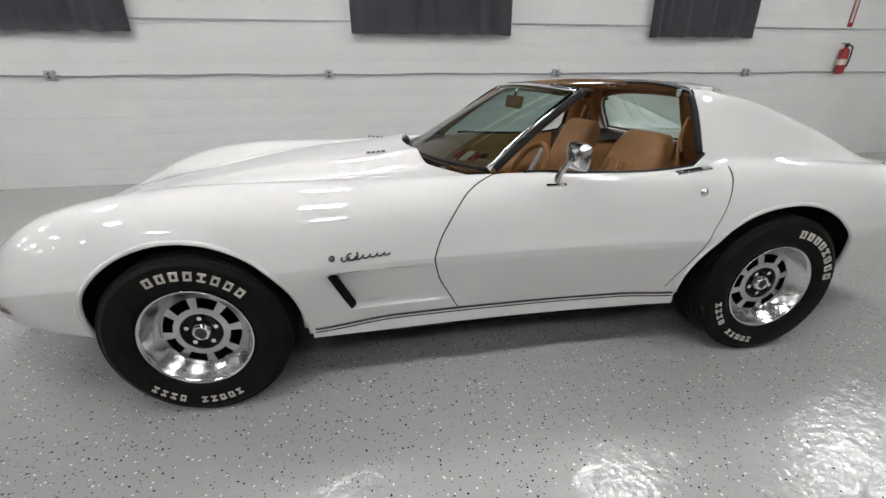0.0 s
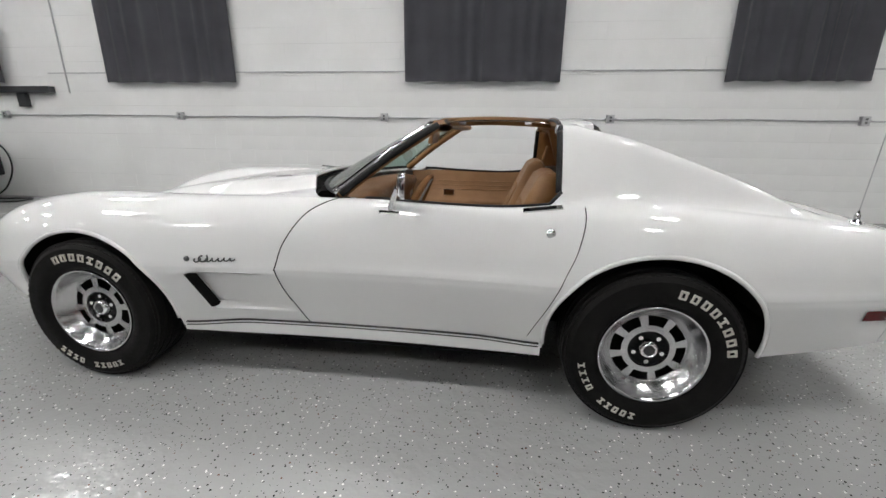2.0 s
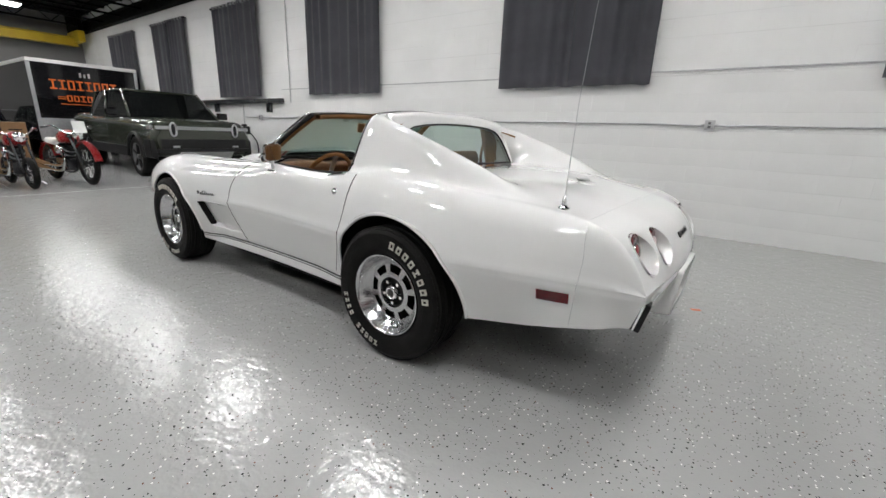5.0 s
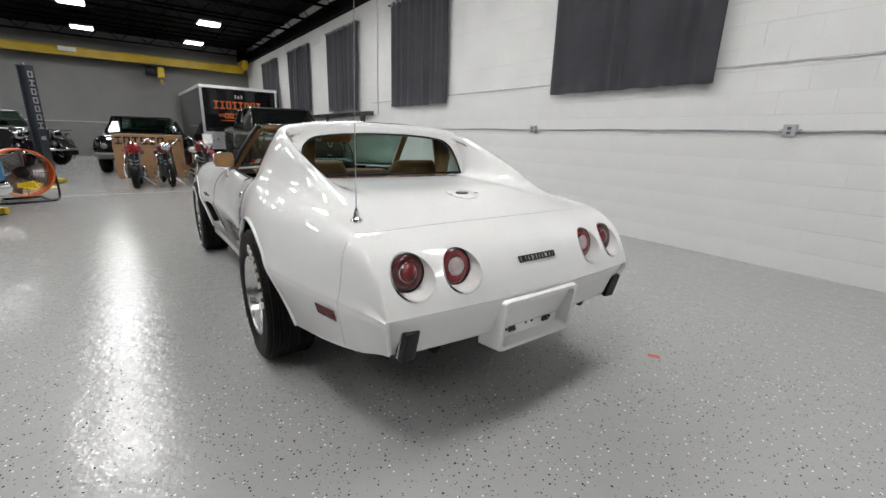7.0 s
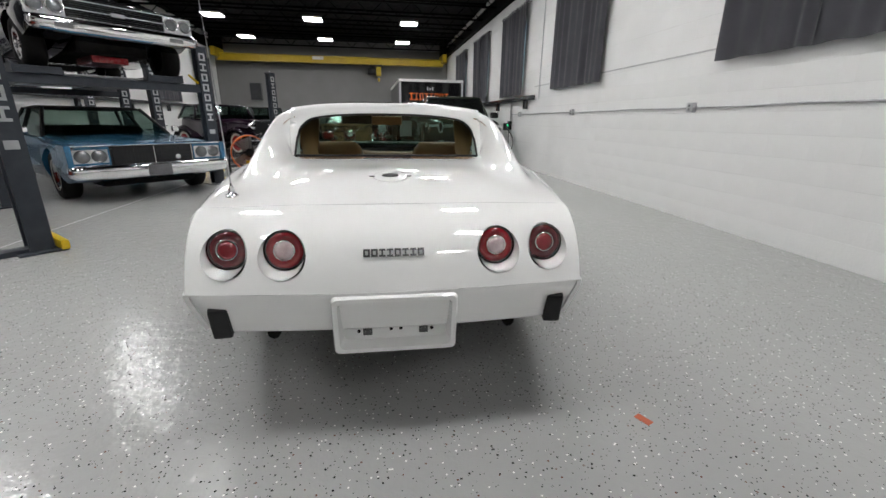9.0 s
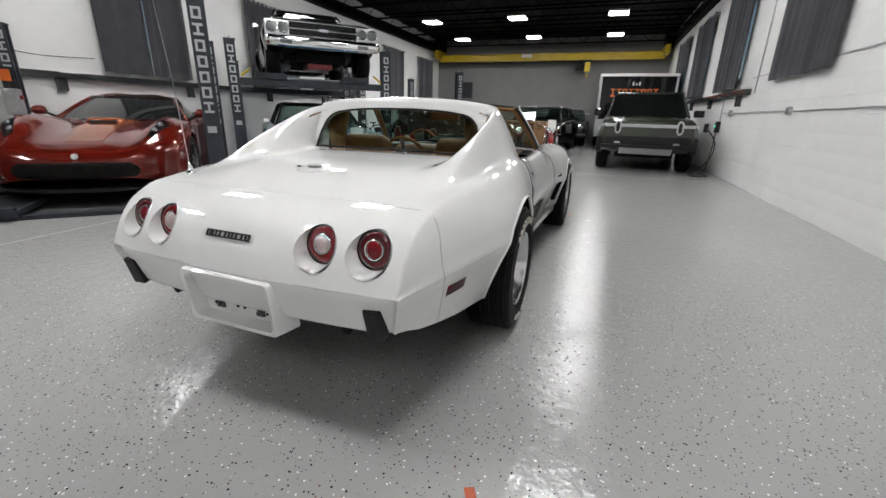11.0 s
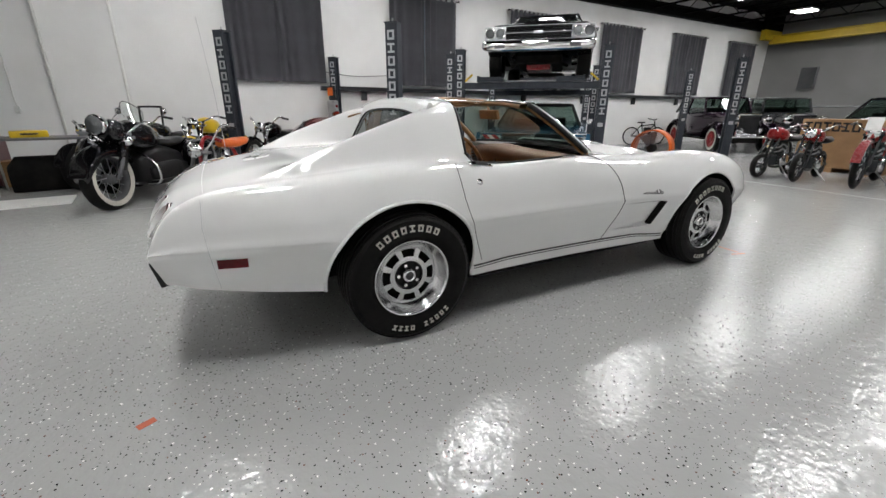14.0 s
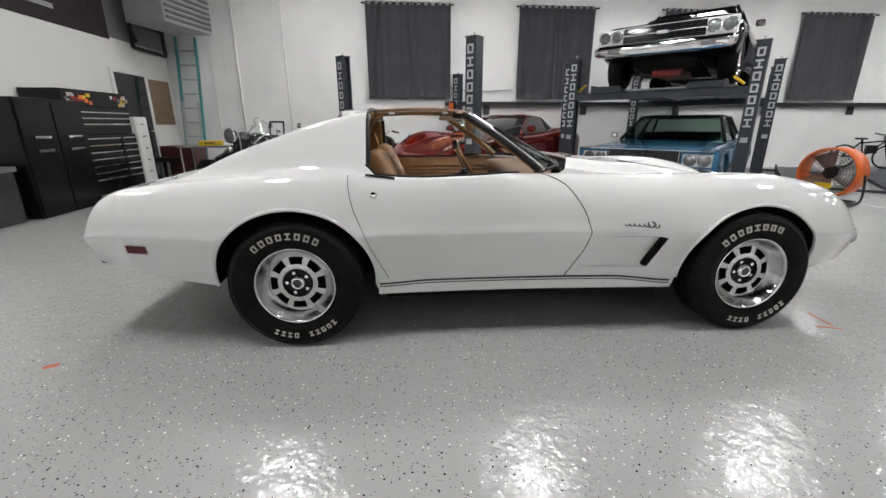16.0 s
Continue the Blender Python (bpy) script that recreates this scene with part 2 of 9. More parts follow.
def step(a, b, x):
    t = min(max((x - a) / (b - a), 0.0), 1.0)
    return t * t * (3 - 2 * t)


# ---- the hall ----
bm = boxes((WEST - 0.3, FAR_EAST + 0.3, SOUTH - 0.3, NORTH + 0.3, -0.2, 0.0))
floor = part("floor", bm, FLOOR, m=ROOM)
tagged(floor, "glossy grey epoxy floor with black and white flakes", "floor", kind="structure")

CURTAINS_N = [(-15.85, -13.83, 3.84), (-12.36, -10.34, 3.84), (-8.77, -6.85, 3.84), (-5.15, -3.12, 3.84), (-0.65, 1.41, 3.84), (3.41, 5.05, 3.84)]
CURTAINS_S = [(-17.85, -16.0), (-14.4, -12.55), (-10.85, -8.97), (-7.3, -5.45), (-3.78, -2.0), (-0.43, 1.45)]


def wall_with_windows(name, y0, y1, openings, x0, x1, label, mat):
    """A wall along x with window openings cut through; the pieces between them are one mesh."""
    bm = bmesh.new()
    z0, z1 = 1.95, 3.6
    edges = [x0]
    for a, b in openings:
        edges += [a, b]
    edges.append(x1)
    box(bm, x0, x1, y0, y1, 0.0, z0)
    box(bm, x0, x1, y0, y1, z1, CEILING)
    for a, b in zip(edges[::2], edges[1::2]):
        box(bm, a, b, y0, y1, z0, z1)
    return tagged(part(name, bm, mat, m=ROOM), label, "wall", kind="structure")


open_n = [(a + 0.25, b - 0.25) for a, b, _ in CURTAINS_N]
open_s = [(a + 0.25, b - 0.25) for a, b in CURTAINS_S]
wall_n = wall_with_windows("wall_north", NORTH + 0.005, NORTH + 0.3, open_n, WEST, FAR_EAST, "white painted concrete block wall with curtained windows", JOINT)
wall_s = wall_with_windows("wall_south", SOUTH - 0.3, SOUTH - 0.012, open_s, WEST, FAR_EAST, "white painted block wall behind the car lifts", BLOCK)
tagged(part("wall_west", boxes((WEST - 0.3, WEST, SOUTH - 0.1, NORTH + 0.1, 0, CEILING)), WEST_PAINT, m=ROOM), "grey painted block wall at the far end", "wall", kind="structure")
tagged(part("wall_east", boxes((EAST, EAST + 0.15, SOUTH, -1.2, 0, CEILING)), DRYWALL, m=ROOM), "white painted partition wall behind the tool cabinets", "wall", kind="structure")
tagged(part("wall_far_east", boxes((FAR_EAST, FAR_EAST + 0.3, SOUTH, NORTH, 0, CEILING)), DRYWALL, m=ROOM), "plain white painted end wall", "wall", kind="structure")
bm = boxes((WEST - 0.3, FAR_EAST + 0.3, SOUTH - 0.3, NORTH + 0.3, CEILING, CEILING + 0.2))
for x in np.arange(WEST + 1.2, FAR_EAST, 1.62):                     # open-web joists
    box(bm, x - 0.04, x + 0.04, SOUTH, NORTH, CEILING - 0.06, CEILING - 0.002)
    box(bm, x - 0.04, x + 0.04, SOUTH, NORTH, CEILING - 0.52, CEILING - 0.47)
    ys = np.arange(SOUTH + 0.1, NORTH - 0.3, 0.45)
    for k, y in enumerate(ys):
        a, b = (CEILING - 0.06, CEILING - 0.49) if k % 2 else (CEILING - 0.49, CEILING - 0.06)
        rod(bm, (x, y, a), (x, y + 0.45, b), 0.014, sides=5)
tagged(part("ceiling", bm, BLACK_CEILING, m=ROOM), "black painted ceiling with open steel joists", "ceiling", kind="structure")
for y0, y1, n in ((NORTH - 0.16, NORTH, "north"), (SOUTH, SOUTH + 0.16, "south")):
    bm = boxes((WEST, FAR_EAST, y0, y1, WALL_TOP, WALL_TOP + 0.04), (WEST, FAR_EAST, (y0 + y1) / 2 - 0.02, (y0 + y1) / 2 + 0.02, WALL_TOP + 0.04, WALL_TOP + 0.3), (WEST, FAR_EAST, y0, y1, WALL_TOP + 0.3, WALL_TOP + 0.34))
    tagged(part("trim_" + n, bm, BLACK_CEILING, m=ROOM), "black steel beam along the wall top", "steel beam", kind="structure")


# ---- the white sports car ----
CAR = pose(0, 0, 0)
car = thing("sports_car", CAR, "white two-seat sports car with roof panels off and tan interior", "car")
F_AXLE, R_AXLE, HUB = -1.205, 1.2445, 0.337
half_w = table([-2.32, -2.25, -2.1, -1.9, -1.6, -1.25, -0.9, -0.5, 0, 0.4, 0.8, 1.0, 1.25, 1.5, 1.8, 2.0, 2.2, 2.38],
               [0.58, 0.62, 0.685, 0.75, 0.83, 0.862, 0.857, 0.83, 0.812, 0.812, 0.83, 0.85, 0.872, 0.864, 0.818, 0.778, 0.727, 0.676])
low_z = table([-2.32, -2.1, -1.75, -1.5, -0.8, 0, 0.8, 1.6, 1.8, 2.1, 2.3, 2.38], [0.36, 0.34, 0.33, 0.305, 0.262, 0.272, 0.278, 0.31, 0.34, 0.39, 0.42, 0.43])
crease_z = table([-2.32, -2.0, -1.6, -0.8, 0, 1, 1.6, 2.0, 2.2, 2.38], [0.47, 0.50, 0.55, 0.575, 0.58, 0.58, 0.58, 0.585, 0.58, 0.575])
ridge_z = table([-2.32, -2.2, -2.05, -1.9, -1.7, -1.48, -1.25, -1.0, -0.7, -0.4, 0, 0.3, 0.7, 0.9, 1.1, 1.4, 1.7, 2.0, 2.12, 2.2, 2.28, 2.34, 2.38],
                [0.50, 0.555, 0.63, 0.70, 0.785, 0.838, 0.862, 0.864, 0.862, 0.872, 0.882, 0.872, 0.868, 0.888, 0.902, 0.893, 0.862, 0.83, 0.812, 0.785, 0.735, 0.66, 0.577])
ridge_in = table([-2.32, -2.0, -1.6, -1.2, -0.6, 0, 0.8, 1.2, 1.6, 2.0, 2.2, 2.38], [0.10, 0.14, 0.20, 0.225, 0.19, 0.09, 0.10, 0.14, 0.135, 0.10, 0.06, 0.012])
mid_z = table([-2.32, -2.2, -2.05, -1.8, -1.5, -1.2, -0.9, -0.6, -0.36, 0.0, 0.9, 1.15, 1.5, 1.85, 2.0, 2.1, 2.2, 2.26, 2.30, 2.335, 2.36, 2.38],
              [0.49, 0.555, 0.615, 0.695, 0.755, 0.795, 0.825, 0.852, 0.878, 0.888, 0.888, 0.905, 0.903, 0.885, 0.852, 0.825, 0.797, 0.772, 0.745, 0.705, 0.655, 0.577])
butt_z = table([0.87, 1.0, 1.13, 1.25, 1.5, 1.72, 1.9], [1.184, 1.178, 1.152, 1.112, 1.020, 0.930, 0.872])
butt_y = table([0.87, 1.0, 1.1, 1.3, 1.5, 1.8], [0.53, 0.575, 0.598, 0.612, 0.612, 0.60])
inner_w = table([0.87, 1.15, 1.4, 1.8], [0.055, 0.06, 0.10, 0.16])
sail_foot = table([0.87, 1.05, 1.3, 1.6, 1.9], [0.725, 0.722, 0.705, 0.685, 0.66])
COWL, HALO, GLASS_T, GLASS_B = -0.36, 0.872, 1.0, 1.135
SILL_Y = 0.705


def bowed(xs, v, high=1.0):
    """How far the ends and the cowl bow, v being the share of the half width; high: 0 at the flank's crease, 1 at its ridge."""
    c = 0.0
    if xs < -1.7:
        c += 0.215 * step(-1.7, -2.32, xs) * v * v
    if xs > 1.9:
        c -= 0.042 * step(1.9, 2.38, xs) * v * v
    if -1.0 < xs < 0.4:
        c += 0.24 * step(-1.0, COWL, xs) * step(0.4, COWL, xs) * (v * 0.85 / 0.69) ** 2 * high
    return c


def cove(x, z):
    """The scoop behind the front wheel: deep at its slanted front edge, running out towards the door."""
    if not (0.36 < z < 0.585 and -0.74 < x < -0.18):
        return 0.0
    front = -0.705 + (0.545 - z) * 0.42
    top = 0.548 + 0.03 * (x + 0.67)
    d = step(front, front + 0.012, x) * max(0.0, 1 - max(x - front, 0.0) / 0.43)
    d *= step(0.370, 0.384, z) * step(top + 0.006, top - 0.006, z)
    return 0.045 * d


def side_y(x, z):
    """Half width of the flank at a height below the ridge."""
    w, zc, zr, zl = half_w(x), crease_z(x), ridge_z(x), low_z(x)
    if z <= zc:
        t = (zc - z) / max(zc - zl, 1e-3)
        return w - (0.082 - 0.045 * step(1.55, 2.25, x)) * t - cove(x, z) - 0.0034 * math.exp(-((z - zc) / 0.018) ** 2)
    t = min((z - zc) / max(zr - zc, 1e-3), 1.0)
    return w - 0.010 * min(t * 6, 1) - (ridge_in(x) - 0.010) * (1 - math.sqrt(max(1 - t**2.6, 0.0)))


def top_z(x, y):
    """Height of the upper skin."""
    y = abs(y)
    w, yr = half_w(x), half_w(x) - ridge_in(x)
    zr, zm = ridge_z(x), mid_z(x)
    u = min(y / max(yr, 1e-3), 1.0)
    z = zm + (zr - zm) * step(0.45, 1.0, u)
    if x < -0.30:
        valley = 0.022 * step(-2.0, -1.5, x) * step(-0.3, -0.7, x)
        z -= valley * math.exp(-((u - 0.66) / 0.16) ** 2)
        if x > -1.75:                                                   # raised hood centre
            wide = 0.20 + 0.16 * step(-1.7, -0.6, x)
            z += 0.052 * step(-1.7, -0.75, x) * step(wide + 0.055, wide - 0.055, y)
    if x >= HALO - 0.001:
        yb, zb = butt_y(x), butt_z(x)
        fade = step(1.95, 1.6, x)
        if y >= yb:
            foot = min(sail_foot(x), yr)
            t = min((y - yb) / max(foot - yb, 1e-3), 1.0)
            k = 0.4 + 0.6 * step(0.95, 1.35, x)
            s = (1 - k) * (1 - t ** 2.2) + k * (1 - step(0.0, 1.0, t))
            z -= 0.004 * step(1.0, 1.2, x) * step(1.8, 1.5, x) * math.exp(-((y - foot) / 0.05) ** 2)
            z = z + max(zb - z, 0) * s * (fade if x > 1.6 else 1.0)
        elif x <= GLASS_T + 0.001:
            z = zb + 0.036 * (1 - (y / yb) ** 3)
        else:
            s = step(yb - inner_w(x), yb - 0.003, y)
            z = z + max(zb - z, 0) * s * (fade if x > 1.6 else 1.0)
    return z


def car_skin():
    """The shell: flanks and upper skin in stations from nose to tail, with the cabin and rear window left open."""
    xs = list(np.arange(-2.32, -2.0, 0.02)) + list(np.arange(-2.0, -0.78, 0.035)) + list(np.arange(-0.78, -0.58, 0.007)) + list(np.arange(-0.58, COWL - 0.005, 0.0125)) + [COWL]
    xs += list(np.arange(COWL + 0.02, HALO - 0.02, 0.03)) + [HALO] + list(np.arange(HALO + 0.03, GLASS_T - 0.01, 0.03)) + [GLASS_T]
    xs += list(np.arange(GLASS_T + 0.025, GLASS_B - 0.01, 0.025)) + [GLASS_B] + list(np.arange(GLASS_B + 0.03, 2.05, 0.03)) + list(np.arange(2.05, 2.381, 0.0165))
    xs[-1] = 2.38
    low = [0, 0.12, 0.22, 0.28, 0.305, 0.325, 0.345, 0.365, 0.42, 0.48, 0.54, 0.60, 0.66, 0.72, 0.78, 0.83, 0.86, 0.88, 0.90, 0.92, 0.94, 0.96, 0.98]
    high = [0, 0.03, 0.1, 0.2, 0.3, 0.4, 0.5, 0.6, 0.69, 0.77, 0.84, 0.90, 0.945, 0.975, 0.99]
    verts, faces, cols = [], [], None
    for x in xs:
        zl, zc, zr, w = low_z(x), crease_z(x), ridge_z(x), half_w(x)
        yr = w - ridge_in(x)
        sill = min(SILL_Y, yr * 0.985)
        line = [(side_y(x, zl + (zc - zl) * t), zl + (zc - zl) * t) for t in low]
        line += [(side_y(x, zc + (zr - zc) * t), zc + (zr - zc) * t) for t in high]
        yb = butt_y(x) if x > HALO - 0.01 else 0.47
        yb = min(yb, sill * 0.87)
        in_w = inner_w(x) if x > HALO - 0.01 else 0.075
        tops = [yr, (yr + sill) / 2, sill] + [sill + (yb - sill) * t for t in (0.1, 0.2, 0.3, 0.4, 0.5, 0.6, 0.7, 0.8, 0.9, 1.0)] + [yb - in_w * d for d in (0.07, 0.25, 0.44, 0.62, 0.81, 1.0)]
        tops += [(yb - in_w) * t for t in (0.96, 0.92, 0.88, 0.84, 0.8, 0.76, 0.72, 0.66, 0.6, 0.54, 0.46, 0.38, 0.3, 0.2, 0.1, 0.0)]
        line += [(y, top_z(x, y)) for y in tops]
        cols = len(line)
        verts += [(x - 0.045 * max(0.0, (0.555 - z) / 0.13) * step(2.2, 2.38, x) + bowed(x, y / 0.85 if abs(x) < 1.7 else y / w, step(zc, zr, z) if k < len(low) + len(high) else 1.0), y, z) for k, (y, z) in enumerate(line)]
    k_sill = len(low) + len(high) + 2
    k_yb = k_sill + 10
    for i in range(len(xs) - 1):
        mid = (xs[i] + xs[i + 1]) / 2
        for k in range(cols - 1):
            if COWL < mid < HALO and k >= k_sill:
                continue
            if GLASS_T < mid < GLASS_B and k >= k_yb + 6:
                continue
            a = i * cols + k
            faces.append((a, a + 1, a + cols + 1, a + cols))
    return verts, faces


def both_sides(verts, faces):
    n = len(verts)
    return verts + [(x, -y, z) for x, y, z in verts], faces + [tuple(n + i for i in f[::-1]) for f in faces]


def baked(ob):
    """Applies the modifiers of a mesh by reading it as they leave it."""
    dg = bpy.context.evaluated_depsgraph_get()
    me = bpy.data.meshes.new_from_object(ob.evaluated_get(dg), depsgraph=dg)
    old = ob.data
    ob.modifiers.clear()
    ob.data = me
    bpy.data.meshes.remove(old)
    return ob


ARCHES = ((-1.215, 0.345, 0.395, 0.372), (1.250, 0.345, 0.413, 0.388))
me = bpy.data.meshes.new("body")
me.from_pydata(*[[v for v in a] for a in (lambda vf: (vf[0], [], vf[1]))(both_sides(*car_skin()))])
bm = bmesh.new()
bm.from_mesh(me)
bmesh.ops.remove_doubles(bm, verts=bm.verts[:], dist=0.0004)
bmesh.ops.dissolve_degenerate(bm, dist=0.0002, edges=bm.edges[:])
bmesh.ops.recalc_face_normals(bm, faces=bm.faces[:])
if sum(f.normal.z * f.calc_area() for f in bm.faces) < 0:
    bmesh.ops.reverse_faces(bm, faces=bm.faces[:])
for times, inside in ((15, lambda p: 0.95 < p.x < 2.1 and p.z > 0.70), (2, lambda p: -2.1 < p.x < -0.45 and p.z > 0.62)):
    soft = [v for v in bm.verts if not v.is_boundary and inside(v.co)]
    for _ in range(times):
        bmesh.ops.smooth_vert(bm, verts=soft, factor=0.5, use_axis_x=True, use_axis_y=True, use_axis_z=True)
bm.to_mesh(me)
bm.free()
me.materials.append(WHITE_PAINT)
body = part("body", me, WHITE_PAINT, car, "glossy white fibreglass body")
shell = body.modifiers.new("thickness", "SOLIDIFY")
shell.thickness, shell.offset = 0.014, -1
cutters = []
for x, z, a, b in ARCHES:
    bm = bmesh.new()
    prism(bm, [(x + a * math.cos(math.pi * k / 32), z + b * math.sin(math.pi * k / 32)) for k in range(33)] + [(x - a + 0.02, z - 0.3), (x + a + 0.02, z - 0.3)], -1.2, 1.2)
    c = part("cutter", bm, MATT_BLACK)
    cut = body.modifiers.new("arch", "BOOLEAN")
    cut.operation, cut.object, cut.solver, cut.use_self = "DIFFERENCE", c, "EXACT", False
    cutters.append(c)
LAMPS_Y = (-0.548, -0.361, 0.361, 0.548)
for y in LAMPS_Y:
    bm = bmesh.new()
    x = 2.313 if abs(y) > 0.5 else 2.337
    rod(bm, (x - 0.16, y, 0.690), (x + 0.2, y, 0.706), 0.066, 0.092, sides=40)
    c = part("cutter", bm, MATT_BLACK)
    cut = body.modifiers.new("lamp_recess", "BOOLEAN")
    cut.operation, cut.object, cut.solver, cut.use_self = "DIFFERENCE", c, "EXACT", False
    cutters.append(c)
baked(body)
for c in cutters:
    d = c.data
    bpy.data.objects.remove(c)
    bpy.data.meshes.remove(d)
for p in body.data.polygons:
    p.use_smooth = True
body.data.set_sharp_from_angle(angle=radians(38))


def line_on_side(pts, s, r=0.0022, name="door_seam", mat=None, n=10, out=0.0):
    """A thin joint drawn along the flank through (x, z) points; s: -1 or 1."""
    dense = []
    for (xa, za), (xb, zb) in zip(pts, pts[1:]):
        for k in range(n):
            t = k / n
            dense.append((xa + (xb - xa) * t, za + (zb - za) * t))
    dense.append(pts[-1])
    bm = bmesh.new()
    tube(bm, [(x, s * (side_y(station(x, z), z) + out), z) for x, z in dense], r, 6)
    return part(name, bm, mat or BLACK_TRIM, car, smooth=True)


def station(x, z):
    """The station whose flank reaches x at height z."""
    xs = x
    for _ in range(12):
        y = side_y(xs, z)
        xs = x - bowed(xs, y / 0.85 if abs(xs) < 1.7 else y / half_w(xs), step(crease_z(xs), ridge_z(xs), z))
    return xs


def flank(x, z, s, out=0.0):
    return (x, s * (side_y(station(x, z), z) + out), z)


def curve_pts(pts, n=8):
    """A rounded line through points."""
    out = []
    P = [Vector(p) for p in pts]
    for i in range(len(P) - 1):
        a, b, c, d = P[max(i - 1, 0)], P[i], P[i + 1], P[min(i + 2, len(P) - 1)]
        for k in range(n):
            t = k / n
            out.append(0.5 * ((2 * b) + (c - a) * t + (2 * a - 5 * b + 4 * c - d) * t * t + (3 * b - a - 3 * c + d) * t**3))
    out.append(P[-1])
    return out


def fx(x, y):
    """Where a station's point at y really lies along the car."""
    return x + bowed(x, y / 0.85 if abs(x) < 1.7 else y / half_w(x))


RED_LENS = mottled("red_lamp_lens", (0.15, 0.005, 0.009), (0.20, 0.008, 0.014), 40.0, (0.08, 0.14), coat=0.5)
RED_DARK = mottled("dark_red_reflector", (0.065, 0.004, 0.007), (0.10, 0.007, 0.011), 90.0, (0.12, 0.2), coat=0.5)
CLEAR_LENS = mottled("ribbed_clear_lens", (0.46, 0.36, 0.36), (0.55, 0.46, 0.46), 80.0, (0.15, 0.25), coat=0.4)
AMBER_LENS = mottled("faded_amber_lens", (0.42, 0.16, 0.08), (0.46, 0.2, 0.12), 60.0, (0.15, 0.25), coat=0.4)
BADGE = mottled("dark_chrome_badge", (0.06, 0.06, 0.062), (0.14, 0.14, 0.14), 200.0, (0.2, 0.4), metal=0.9)
RED_PAINT = mottled("red_enamel", (0.32, 0.02, 0.02), (0.25, 0.012, 0.015), 15.0, (0.2, 0.35), coat=0.4)
DARK_STRIPE = mottled("dark_pinstripe", (0.02, 0.02, 0.02), (0.03, 0.03, 0.03), 30.0, (0.3, 0.4))

# wheel arches: lips and dark liners
for x, z, a, b in ARCHES:
    for s in (-1, 1):
        pts = []
        for k in range(41):
            q = math.radians(-6 + 192 * k / 40)
            px, pz = x + a * math.cos(q), z + b * math.sin(q)
            pz = max(pz, low_z(px) + 0.002)
            pts.append(flank(px, pz, s, -0.002))
        part("arch_lip", tube(bmesh.new(), pts, 0.0095, 8), WHITE_PAINT, car, smooth=True)
        bm = bmesh.new()
        rows = []
        for y in (0.42, 0.60, None):
            rows.append([(x + (a + 0.02) * math.cos(math.radians(-5 + 190 * k / 24)), s * (y or side_y(x + (a + 0.02) * math.cos(math.radians(-5 + 190 * k / 24)), max(z + (b + 0.012) * math.sin(math.radians(-5 + 190 * k / 24)), 0.34)) - 0.016), z + (b + 0.012) * math.sin(math.radians(-5 + 190 * k / 24))) for k in range(25)])
        sheet(bm, rows)
        bm.faces.new([bm.verts.new(p) for p in rows[0]])
        part("arch_liner", bm, MATT_BLACK, car)


def block_letters(n, height, width, gap, depth, hollow):
    """A row of plain upright bars standing for marks that are not spelt out: a list of (centre, outline rectangles)."""
    out = []
    for k in range(n):
        u = (k - (n - 1) / 2) * (width + gap)
        w, h, t = width / 2, height / 2, width * 0.26
        if hollow[k % len(hollow)]:
            out.append((u, [(-w, -w + t, -h, h), (w - t, w, -h, h), (-w + t, w - t, h - t, h), (-w + t, w - t, -h, -h + t)]))
        else:
            out.append((u, [(-w, w, -h, -h + t), (-w, w, h - t, h), (-t / 2, t / 2, -h + t, h - t)]))
    return out


def loft(stations, n=9):
    """A closed solid from stations (x, half width, low, high, shoulder): rounded box sections, the sides leaning in above the waist."""
    bm = bmesh.new()
    rows = []
    for x, w, z0, z1, lean in stations:
        h = z1 - z0
        r = min(0.30 * h, 0.16, w * 0.5)
        half = [(0.0, z0), (w * 0.6, z0), (w * 0.93, z0 + 0.02), (w * 0.975, z0 + 0.25 * h), (w, z0 + 0.52 * h), (w * 0.995 - lean * 0.25, z1 - r)]
        for k in range(1, n):
            a = math.pi / 2 * k / n
            half.append((w - lean * (0.25 + 0.75 * k / n) - r * (1 - math.cos(a)), z1 - r + r * math.sin(a)))
        half += [((w - lean - r) * t, z1 + 0.02 * h * (1 - t * t)) for t in (1.0, 0.66, 0.33, 0.0)]
        rows.append([(x, y, z) for y, z in half] + [(x, -y, z) for y, z in half[-2:0:-1]])
    vs = sheet(bm, rows, True)
    bm.faces.new(vs[0]), bm.faces.new(vs[-1][::-1])
    bmesh.ops.recalc_face_normals(bm, faces=bm.faces[:])
    return bm


